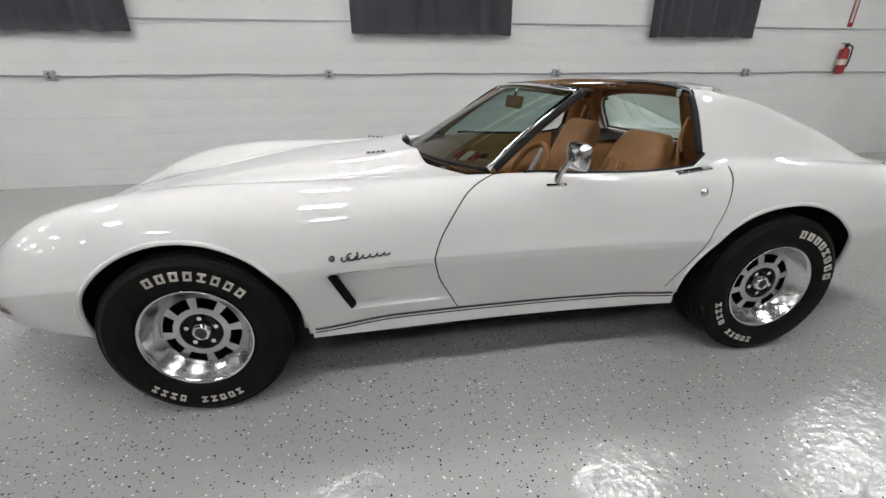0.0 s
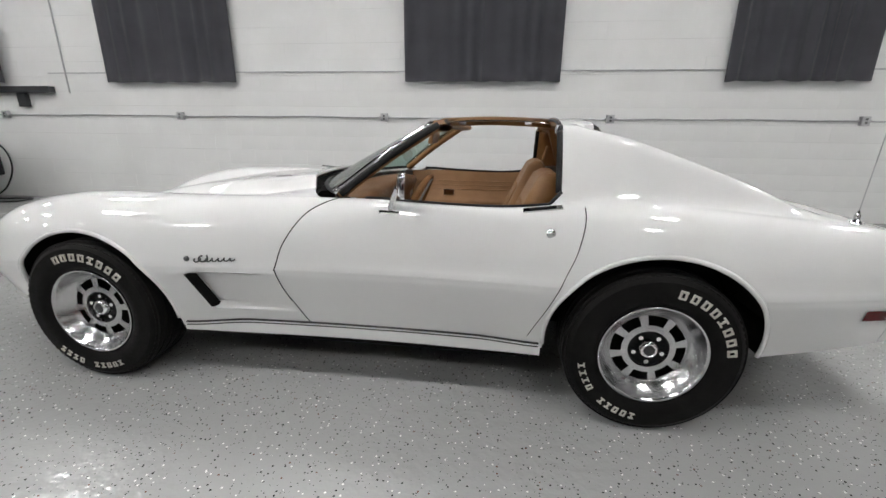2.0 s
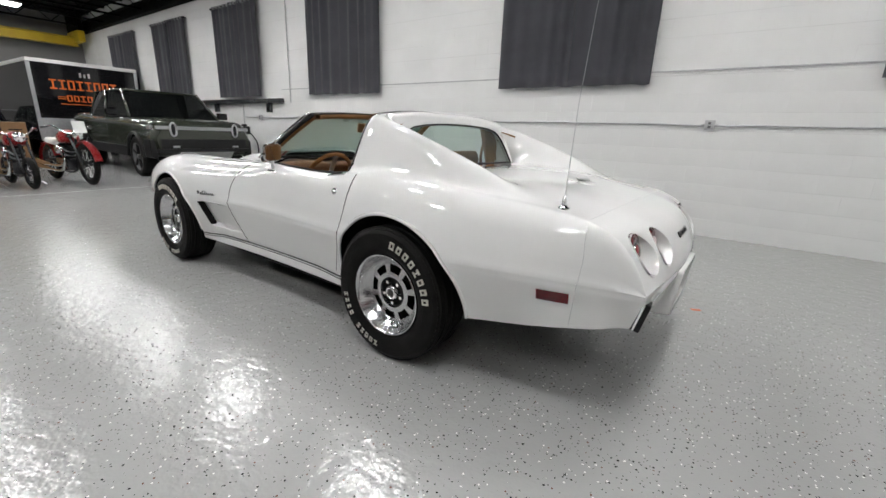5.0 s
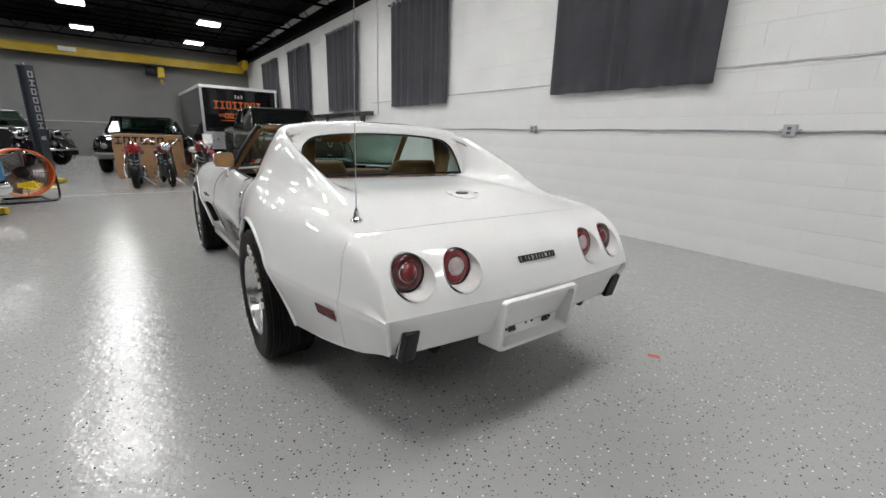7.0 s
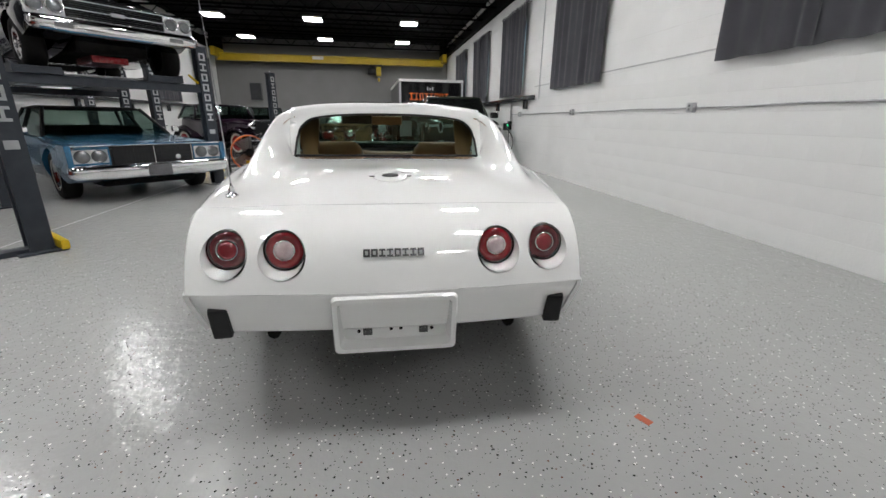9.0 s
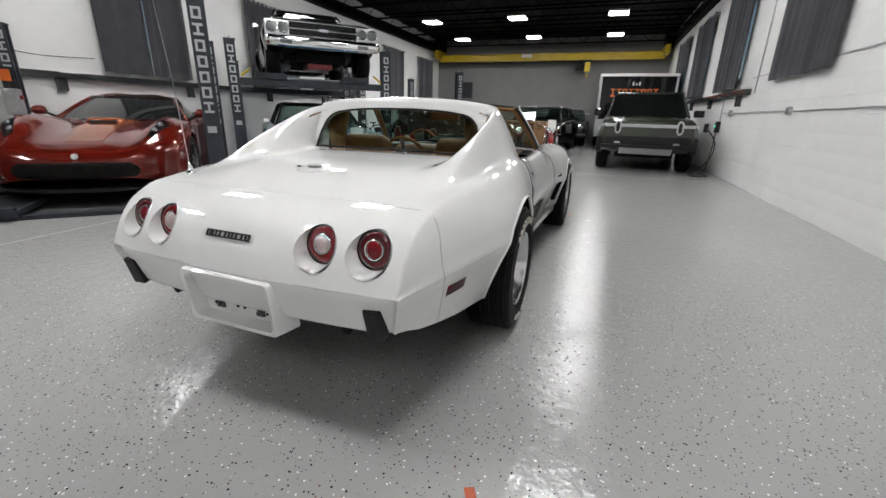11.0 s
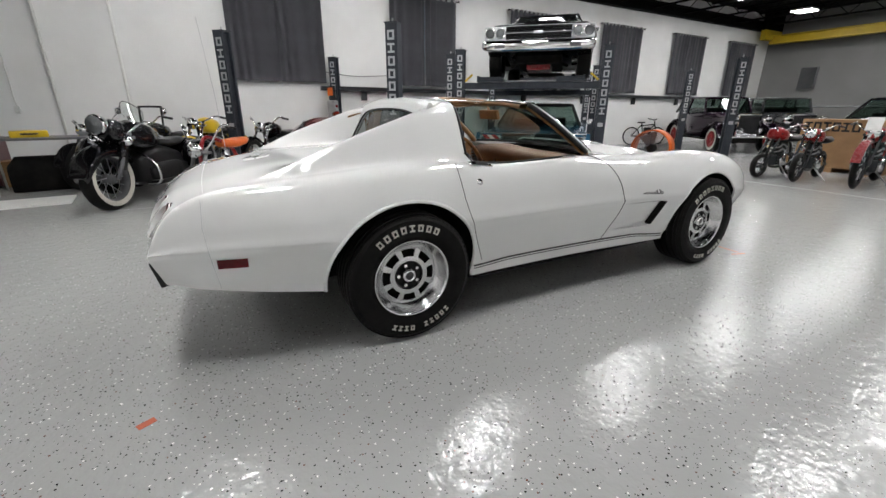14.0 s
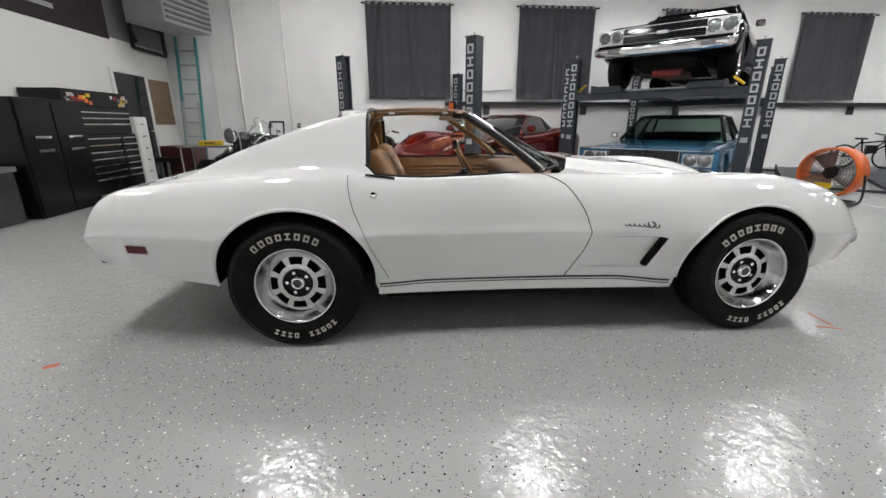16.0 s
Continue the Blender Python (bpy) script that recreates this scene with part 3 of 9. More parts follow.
def make_wheel():
    """A white-lettered tyre on a polished eight-slot wheel; its face looks along -y."""
    w = thing("wheel", pose(0, 0, 0), "", "")
    R = 0.336
    prof = [(0.205, 0.10), (0.235, 0.118), (0.285, 0.122), (0.318, 0.108), (0.329, 0.096)]
    tread = []
    for k, y in enumerate(np.linspace(0.09, -0.09, 13)):
        tread += [(R - (0.006 if k % 3 == 1 else 0.0), y + 0.005), (R - (0.006 if k % 3 == 1 else 0.0), y - 0.005)]
    prof += tread + [(0.329, -0.096), (0.320, -0.108), (0.305, -0.117), (0.300, -0.1165), (0.262, -0.123), (0.232, -0.119), (0.215, -0.108), (0.203, -0.098), (0.19, -0.06)]
    tyre = part("tyre", lathe(bmesh.new(), prof, 96), RUBBER, w, "black tyre with raised white lettering", True)
    tyre.data.set_sharp_from_angle(angle=radians(35))
    bm = bmesh.new()
    for k in range(72):                                                # shoulder blocks of the tread
        q = Matrix.Rotation(2 * math.pi * k / 72, 4, "Y")
        for s in (-1, 1):
            box(bm, -0.009, 0.009, s * 0.100 - 0.006, s * 0.100 + 0.006, R - 0.022, R - 0.0105, m=q)
    part("tread_pattern", bm, RUBBER, tyre, kind="stuff")
    for mid, n, hollow in ((78, 8, (1, 1, 1, 1, 0)), (-80, 5, (0, 1, 1, 0, 0)), (-122, 4, (1, 0, 0, 0))):
        bm = bmesh.new()
        for u, rects in block_letters(n, *((0.033, 0.027, 0.018) if mid > 0 else (0.026, 0.020, 0.014)), 0.003, hollow):
            ang = math.radians(mid) - (u / 0.268 if mid > 0 else u / 0.268)
            q = Matrix.Rotation(-(ang - math.pi / 2), 4, "Y")
            for a, b, c, d in rects:
                box(bm, a, b, -0.1265, -0.119, 0.268 + c, 0.268 + d, m=q)
        part("sidewall_lettering", bm, LETTER_WHITE, tyre, "raised white marks on the sidewall", kind="stuff")
    lip = [(0.2045, -0.100), (0.2045, -0.108), (0.2, -0.111), (0.195, -0.107), (0.191, -0.098), (0.185, -0.084), (0.172, -0.062), (0.157, -0.042), (0.153, -0.039)]
    rim = part("rim", lathe(bmesh.new(), lip, 96), POLISHED, w, "polished aluminium rim with eight slots", True)
    bm = bmesh.new()
    n = 128
    rs = [(0.1535, -0.0395), (0.151, -0.037), (0.149, -0.0355), (0.101, -0.0395), (0.088, -0.041), (0.077, -0.042)]
    front = [[bm.verts.new((r * math.cos(2 * math.pi * k / n), y, r * math.sin(2 * math.pi * k / n))) for k in range(n)] for r, y in rs]
    for i in range(len(rs) - 1):
        for k in range(n):
            slot = (k % 16) not in (0, 1, 2, 3, 15)
            if slot and i in (2,):
                continue
            j = (k + 1) % n
            bm.faces.new((front[i][k], front[i][j], front[i + 1][j], front[i + 1][k]))
    bmesh.ops.recalc_face_normals(bm, faces=bm.faces[:])
    bmesh.ops.solidify(bm, geom=bm.faces[:], thickness=0.014)
    disc = part("slotted_disc", bm, POLISHED, rim, smooth=False)
    part("barrel", lathe(bmesh.new(), [(0.185, -0.07), (0.175, -0.03), (0.172, 0.06), (0.03, 0.06)], 48), MATT_BLACK, w, smooth=True)
    hub = part("hub", lathe(bmesh.new(), [(0.078, -0.041), (0.075, -0.030), (0.068, -0.022), (0.04, -0.024), (0.038, -0.024)], 48), BLACK_TRIM, w, "black hub recess with chrome nuts", True)
    for k in range(5):
        a = 2 * math.pi * k / 5 + 0.3
        bm = bmesh.new()
        rod(bm, (0.056 * math.cos(a), -0.020, 0.056 * math.sin(a)), (0.056 * math.cos(a), -0.054, 0.056 * math.sin(a)), 0.0115, 0.0095, 6)
        part("lug_nut", bm, CHROME, hub)
    cap = part("centre_cap", lathe(bmesh.new(), [(0.04, -0.022), (0.037, -0.058), (0.030, -0.069), (0.024, -0.071), (0.0235, -0.067), (0.001, -0.068)], 40), CHROME, w, "chrome centre cap", True)
    part("cap_emblem", lathe(bmesh.new(), [(0.021, -0.0675), (0.019, -0.0695), (0.001, -0.0698)], 24), BADGE, cap, smooth=True)
    return w


wheel = make_wheel()
wheel.parent = car
wheel.matrix_basis = pose(F_AXLE, -0.748, HUB)
for x, s, y, a in ((R_AXLE, -1, 0.745, 35), (F_AXLE, 1, 0.748, -25), (R_AXLE, 1, 0.745, -18)):
    c = copy_thing(wheel, pose(x, s * y, HUB, 0, 0, 0 if s < 0 else 180) @ pose(0, 0, 0, 0, a, 0))
    c.parent = car

# flanks: joints, marks and mouldings
door_front = [(0.0, 0.884), (-0.075, 0.868), (-0.15, 0.83), (-0.205, 0.77), (-0.262, 0.68), (-0.292, 0.60), (-0.296, 0.57), (-0.275, 0.48), (-0.235, 0.40), (-0.192, 0.318)]
door_rear = [(0.955, 0.885), (0.955, 0.83), (0.932, 0.72), (0.895, 0.62), (0.85, 0.50), (0.80, 0.39), (0.775, 0.335)]
for s in (-1, 1):
    df = [(p.x, p.y) for p in curve_pts([(a, b, 0) for a, b in door_front], 5)]
    dr = [(p.x, p.y) for p in curve_pts([(a, b, 0) for a, b in door_rear], 5)]
    line_on_side(df, s, 0.0026, n=3)
    line_on_side(dr, s, 0.0018, n=3)
    line_on_side([(2.115, 0.795), (2.125, 0.68), (2.115, 0.56), (2.095, 0.40)], s, 0.0013, "bumper_seam", STEEL)
    # rocker panel with two dark stripes
    def rocker_top(x):
        return 0.312 - 0.028 * step(-0.45, -0.80, x) - 0.012 * step(0.55, 0.80, x)
    bm = bmesh.new()
    rows = []
    for k in range(33):
        x = -0.80 + 1.632 * k / 32
        top = rocker_top(x)
        y = side_y(x, top)
        rows.append([(x, s * (y - 0.03), top), (x, s * (y + 0.004), top), (x, s * (y + 0.005), 0.260), (x, s * (y + 0.001), 0.244), (x, s * (y - 0.012), 0.236), (x, s * (y - 0.03), 0.236)])
    sheet(bm, rows, True)
    bmesh.ops.recalc_face_normals(bm, faces=bm.faces[:])
    part("rocker_panel", bm, WHITE_PAINT, car, "white rocker panel under the door", True).data.set_sharp_from_angle(angle=radians(40))
    for off, r in ((0.002, 0.0050), (-0.013, 0.0030)):
        pts = []
        for k in range(33):
            x = -0.79 + 1.615 * k / 32
            z = rocker_top(x) + off
            pts.append((x, s * (side_y(x, rocker_top(x)) + 0.004), z))
        part("rocker_stripe", tube(bmesh.new(), pts, r, 6), DARK_STRIPE, car)
    # black panel painting the shade on the front wall of the side scoop
    bm = bmesh.new()
    rows = []
    for z in np.linspace(0.378, 0.546, 9):
        x = -0.705 + (0.545 - z) * 0.42
        y = side_y(x - 0.03, z)
        rows.append([(x - 0.003, s * (y + 0.0032), z), (x + 0.007, s * (y - 0.001), z), (x + 0.021, s * (y - 0.038), z), (x - 0.02, s * (y - 0.05), z)])
    vs = sheet(bm, rows, True)
    bm.faces.new(vs[0]), bm.faces.new(vs[-1][::-1])
    bmesh.ops.recalc_face_normals(bm, faces=bm.faces[:])
    part("scoop_shade", bm, MATT_BLACK, car, "dark slanted panel for the shade inside the side scoop")
    # script badge: a round boss and a flowing line
    x0, z0 = -0.685, 0.618
    bm = bmesh.new()
    lathe(bm, [(0.0005, -0.008), (0.011, -0.007), (0.013, 0.004)], 16, "y", Matrix.Translation(flank(x0, z0, s)) @ (pose(0, 0, 0) if s < 0 else pose(0, 0, 0, 0, 0, 180)))
    if s < 0:
        part("round_badge", bm, BADGE, car, smooth=True)
    else:
        bm.free()
    bm = bmesh.new()
    for row, (zoff, ln, amp) in enumerate(((0.0, 0.18, 0.009), (0.004, 0.045, 0.017))):
        pts = []
        for k in range(61):
            u = k / 60
            x = x0 + 0.03 + (0.02 if row else 0) + ln * u
            z = z0 - 0.006 + zoff + amp * math.sin((44 if row == 0 else 6.3) * u + row) * (1 - 0.3 * u) + 0.010 * u
            pts.append(flank(x + (0.005 * math.cos(44 * u) if row == 0 else 0.012 * math.cos(9 * u)) + 0.5 * (z - z0), z, s, 0.003))
        tube(bm, pts, 0.0033, 6)
    part("script_badge", bm, BADGE, car, "dark metal script badge", True)
    # lamps of the flank
    for x, z, l, h, mat, nm in ((2.035, 0.522, 0.118, 0.022, RED_LENS, "rear_marker_lamp"), (-1.955, 0.415, 0.07, 0.02, AMBER_LENS, "front_marker_lamp")):
        rows = []
        for k in range(5):
            xx = x - l / 2 + l * k / 4
            rows.append([flank(xx, zz, s, 0.004) for zz in (z - h, z, z + h)])
        bm = bmesh.new()
        sheet(bm, rows)
        bmesh.ops.solidify(bm, geom=bm.faces[:], thickness=0.008)
        part(nm, bm, mat, car, "rectangular marker lamp let into the flank")
    # door lock and handle flap
    bm = lathe(bmesh.new(), [(0.0005, -0.006), (0.009, -0.006), (0.010, -0.004), (0.017, -0.003), (0.019, 0.004)], 20, "y", Matrix.Translation(flank(0.833, 0.788, s)) @ pose(0, 0, 0, 0, 0, 0 if s < 0 else 180))
    part("door_lock", bm, CHROME, car, "round chrome door lock", True)
    bm = boxes((-0.075, 0.075, -0.014, 0.014, -0.004, 0.004), bevel=0.003)
    h = part("door_handle", bm, CHROME, car, "chrome handle flap on the door top", m=pose(0.80, s * 0.752, 0.873, s * -18, -8, s * 3))
    part("handle_pocket", boxes((-0.05, 0.035, -0.008, 0.008, 0.0035, 0.006)), MATT_BLACK, h)

# belt trim round the cabin opening
for s in (-1, 1):
    pts = [(fx(x, 0.70), s * 0.702, top_z(x, 0.702) + 0.001) for x in np.linspace(-0.10, HALO, 24)]
    part("belt_trim", tube(bmesh.new(), pts, 0.008, 8), BLACK_TRIM, car, "black rubber belt trim", True)
# windscreen
def screen(u, v):
    """A point of the windscreen: u across from -1 to 1, v from foot to top."""
    yb, yt = 0.672 * u, 0.560 * u
    xb, xt = -0.312 + 0.262 * u * u, 0.275 + 0.075 * u * u
    zb, zt = 0.893 - 0.004 * u * u, 1.200 - 0.024 * u * u
    return Vector((xb + (xt - xb) * v, yb + (yt - yb) * v, zb + (zt - zb) * v + 0.012 * math.sin(math.pi * v)))


bm = bmesh.new()
sheet(bm, [[screen(-0.97 + 1.94 * i / 24, j / 10) for i in range(25)] for j in range(11)])
pane = part("windscreen", bm, SCREEN, car, "green-tinted windscreen glass", True)
pane.visible_shadow = False
for s in (-1, 1):
    pts = [screen(s, v / 12) for v in range(13)]
    part("pillar", tube(bmesh.new(), [p + Vector((0.004, 0, -0.004)) for p in pts], 0.021, 10), TAN, car, "tan covered windscreen pillar", True)
    part("pillar_trim", tube(bmesh.new(), [p + Vector((0.016, s * 0.013, 0.004)) for p in pts], 0.0145, 8), BLACK_TRIM, car, "black weatherstrip along the pillar", True)
    part("pillar_chrome", tube(bmesh.new(), [p + Vector((-0.012, s * 0.014, 0.010)) for p in pts], 0.0115, 8), CHROME, car, "chrome strip along the pillar", True)
pts = [screen(u / 12, 1.0) for u in range(-12, 13)]
bm = bmesh.new()
sheet(bm, [[p + Vector(o) for p in pts] for o in ((-0.012, 0, -0.012), (0.006, 0, 0.006), (0.05, 0, 0.008), (0.075, 0, -0.004), (0.06, 0, -0.022), (0.0, 0, -0.026), (-0.012, 0, -0.012))])
part("header_rail", bm, TAN, car, "tan covered windscreen header", True)
part("header_trim", tube(bmesh.new(), [p + Vector((-0.010, 0, 0.006)) for p in pts], 0.009, 8), CHROME, car, smooth=True)
part("header_seal", tube(bmesh.new(), [p + Vector((0.06, 0, 0.006)) for p in pts], 0.005, 8), BLACK_TRIM, car, smooth=True)
part("screen_seal", tube(bmesh.new(), [screen(u / 12, 0) for u in range(-12, 13)], 0.009, 8), BLACK_TRIM, car, smooth=True)
# wiper well
bm = bmesh.new()
sheet(bm, [[(fx(COWL, y) - 0.006, y, top_z(COWL - 0.01, y) - 0.03) for y in np.linspace(-0.47, 0.47, 25)], [(fx(COWL, y) + 0.03, y, 0.872) for y in np.linspace(-0.47, 0.47, 25)], [(screen(y / 0.672, 0).x + 0.01, y, 0.874) for y in np.linspace(-0.47, 0.47, 25)]])
part("wiper_well", bm, MATT_BLACK, car, "black wiper well before the windscreen")
for y in (-0.28, 0.16):
    bm = bmesh.new()
    tube(bm, curve_pts([(fx(COWL, y) + 0.03, y, 0.878), (fx(COWL, y + .15) + 0.06, y + 0.2, 0.888), (fx(COWL, y + .25) + 0.085, y + 0.33, 0.886)], 4), 0.005, 6)
    part("wiper", bm, BLACK_TRIM, car)
# roof bar and latches
bm = bmesh.new()
sheet(bm, [[(x, y, z + 0.012 * math.sin(math.pi * (x - 0.30) / 0.58)) for y, z in ((-0.068, 1.190), (-0.062, 1.206), (-0.03, 1.214), (0, 1.217), (0.03, 1.214), (0.062, 1.206), (0.068, 1.190))] for x in np.linspace(0.30, 0.885, 12)])
bmesh.ops.solidify(bm, geom=bm.faces[:], thickness=0.006)
roof_bar = part("roof_bar", bm, TAN, car, "tan covered centre roof bar", True)
bm = bmesh.new()
sheet(bm, [[(x, y, z + 0.012 * math.sin(math.pi * (x - 0.30) / 0.58)) for y, z in ((-0.072, 1.192), (-0.06, 1.172), (0.06, 1.172), (0.072, 1.192))] for x in np.linspace(0.31, 0.88, 10)])
part("roof_bar_lining", bm, TAN, car, "tan lining under the roof bar", True)
for s in (-1, 1):
    part("roof_bar_seal", tube(bmesh.new(), [(x, s * 0.071, 1.194 + 0.012 * math.sin(math.pi * (x - 0.30) / 0.58)) for x in np.linspace(0.31, 0.88, 10)], 0.005, 8), CHROME, car, smooth=True)
    for x in (0.42, 0.76):
        part("roof_latch", boxes((x - 0.02, x + 0.02, s * 0.082 - 0.012, s * 0.082 + 0.012, 1.186, 1.204), bevel=0.004), CHROME, car)
# hoop behind the seats
hoop_y = list(np.linspace(0.70, -0.70, 57))
def hoop(x, y, drop):
    z = top_z(max(x, HALO), y)
    k = abs(y) / 0.70
    return (x, y * (1 - drop * (0.5 + 0.7 * k)), z - drop * (1.0 - 0.35 * k * k))


part("hoop_seal", tube(bmesh.new(), [hoop(HALO - 0.004, y, 0.012) for y in hoop_y], 0.006, 8), BLACK_TRIM, car, "black weatherstrip round the roof hoop", True)
part("hoop_trim", tube(bmesh.new(), [hoop(HALO - 0.002, y, -0.001) for y in hoop_y if abs(y) < 0.585], 0.004, 8), CHROME, car, "thin chrome edge of the roof hoop", smooth=True)
for s in (-1, 1):
    part("hoop_strip", tube(bmesh.new(), [hoop(HALO - 0.009, s * y, 0.014) for y in np.linspace(0.70, 0.57, 14)], 0.0135, 8), BLACK_TRIM, car, "black weatherstrip behind the door opening", True)
bm = bmesh.new()
sheet(bm, [[hoop(x + k * step(0.40, 0.48, abs(y)), y, d) for y in hoop_y] for x, d, k in ((HALO, 0.010, 0), (HALO + 0.004, 0.037, 0), (HALO + 0.05, 0.045, 0), (GLASS_T - 0.03, 0.05, 0.05))])
part("hoop_lining", bm, TAN, car, "tan lining of the roof hoop", True)
for s in (-1, 1):
    part("hoop_latch", boxes((HALO - 0.02, HALO + 0.012, s * 0.50 - 0.014, s * 0.50 + 0.014, top_z(HALO, 0.5) - 0.04, top_z(HALO, 0.5) - 0.006), bevel=0.004), CHROME, car)
# inner cheeks of the sail panels
for s in (-1, 1):
    bm = bmesh.new()
    sheet(bm, [[hoop(x, s * (0.69 + (butt_y(x) + 0.015 - 0.69) * k / 8), 0.06) for k in range(9)] for x in np.linspace(GLASS_T + 0.03, GLASS_B, 5)])
    part("cabin_cheek", bm, TAN, car, "tan side lining behind the seat", True)
# rear window
def rear_glass(u, v):
    yy = 0.575 * u
    top = Vector((GLASS_T + 0.02, yy * 0.93, top_z(GLASS_T, abs(yy) * 0.90) - 0.045 - 0.03 * abs(u) ** 5))
    foot = Vector((GLASS_B - 0.008, yy * 1.03, 0.913))
    return top + (foot - top) * v


bm = bmesh.new()
sheet(bm, [[rear_glass(-1 + 2 * i / 20, j / 6) for i in range(21)] for j in range(7)])
pane = part("rear_window", bm, TINT, car, "green-tinted upright rear window", True)
pane.visible_shadow = False
bm = bmesh.new()
sheet(bm, [[(GLASS_T + dx, y * k, top_z(GLASS_T, abs(y)) - dz) for y in np.linspace(-0.56, 0.56, 29)] for dx, dz, k in ((-0.004, -0.0015, 1.0), (0.012, 0.004, 1.0), (0.022, 0.02, 1.0), (0.024, 0.05, 1.0))])
part("roof_lip", bm, WHITE_PAINT, car, "white rear edge of the roof", True)


def window_edge(grow, out):
    """The rounded outline of the rear window, foot to foot over the top; grow: 0 at the hole, 1 at the sail panels and the roof."""
    pts = []
    for side in (-1, 1):
        run = [(0.535 - 0.025 * (1 - v), v) for v in (1.0, 0.85, 0.7, 0.55)]
        for k in range(9):
            q = math.radians(90 * k / 8)
            run.append((0.415 + 0.10 * math.cos(q), 0.46 - 0.36 * math.sin(q)))
        run += [(0.415 * t, 0.10 - 0.03 * (1 - t)) for t in (0.8, 0.6, 0.4, 0.2)]
        line = []
        for k, (y, v) in enumerate(run):
            w = min(max((k - 4) / 8, 0.0), 1.0)
            far_y = 0.61 if k < 9 else y + (0.61 - 0.415) * max(0.0, 1 - (k - 8) / 4) if k < 12 else y
            far_v = v if k <= 4 else v + (-0.05 - v) * min(1.0, w * 2)
            yy, vv = y + (far_y - y) * grow, v + (far_v - v) * grow
            line.append(rear_glass(side * yy / 0.575 / (0.93 + 0.10 * vv), vv) + Vector((out, 0, 0.3 * out)))
        pts += line if side < 0 else line[::-1]
    return pts


bm = bmesh.new()
sheet(bm, [window_edge(0.0, -0.012), window_edge(0.0, 0.010), window_edge(0.12, 0.016), window_edge(0.5, 0.017), window_edge(1.0, 0.024)])
part("rear_window_surround", bm, WHITE_PAINT, car, "white rounded surround of the rear window", True)
bm = bmesh.new()
sheet(bm, [window_edge(0.0, -0.013), window_edge(0.12, -0.016), window_edge(0.5, -0.018), window_edge(1.0, -0.016)])
part("rear_window_lining", bm, TAN, car, "tan lining round the rear window", True)
edge = window_edge(0.0, 0.009)
edge += [rear_glass(0.93 - 1.86 * i / 20, 0.99) + Vector((0.006, 0, 0.002)) for i in range(21)]
part("rear_window_seal", tube(bmesh.new(), edge, 0.0065, 8, True), BLACK_TRIM, car, "dark rubber seal of the rear window", True)

# cabin
bm = boxes((-0.50, 0.78, -0.66, 0.66, 0.255, 0.285))
part("cabin_floor", bm, TAN_DARK, car, "brown carpeted cabin floor")
bm = bmesh.new()
sheet(bm, [[(0.80, y, 0.60), (0.93, y, 0.72), (1.05, y, 0.80), (1.16, y, 0.82), (1.30, y, 0.82)] for y in np.linspace(-0.56, 0.56, 9)])
part("rear_shelf", bm, TAN_DARK, car, "brown carpeted shelf behind the seats", True)
part("bulkhead", boxes((-0.56, -0.52, -0.70, 0.70, 0.21, 0.79)), MATT_BLACK, car)
part("rear_bulkhead", boxes((0.78, 0.80, -0.64, 0.64, 0.25, 0.62)), MATT_BLACK, car)
for s in (-1, 1):
    bm = bmesh.new()
    rows = []
    for x in np.linspace(-0.02, 0.78, 13):
        y = min(side_y(x, 0.7) - 0.09, 0.70)
        rows.append([(x, s * (y + 0.0), 0.87), (x, s * (y - 0.015), 0.84), (x, s * (y - 0.02), 0.70), (x, s * (y - 0.075), 0.665), (x, s * (y - 0.08), 0.60), (x, s * (y - 0.03), 0.56), (x, s * (y - 0.03), 0.26)])
    sheet(bm, rows)
    panel = part("door_panel", bm, TAN, car, "tan leather inner door panel with armrest", True)
    for z in (0.735, 0.765, 0.795):
        part("panel_pleat", tube(bmesh.new(), [(x, s * (min(side_y(x, 0.7) - 0.09, 0.70) - 0.022), z) for x in np.linspace(-0.05, 0.75, 9)], 0.004, 6), TAN, panel)
    part("door_pull", boxes((0.22, 0.30, s * 0.665 - 0.012, s * 0.665 + 0.012, 0.69, 0.735), bevel=0.006), CHROME, panel)


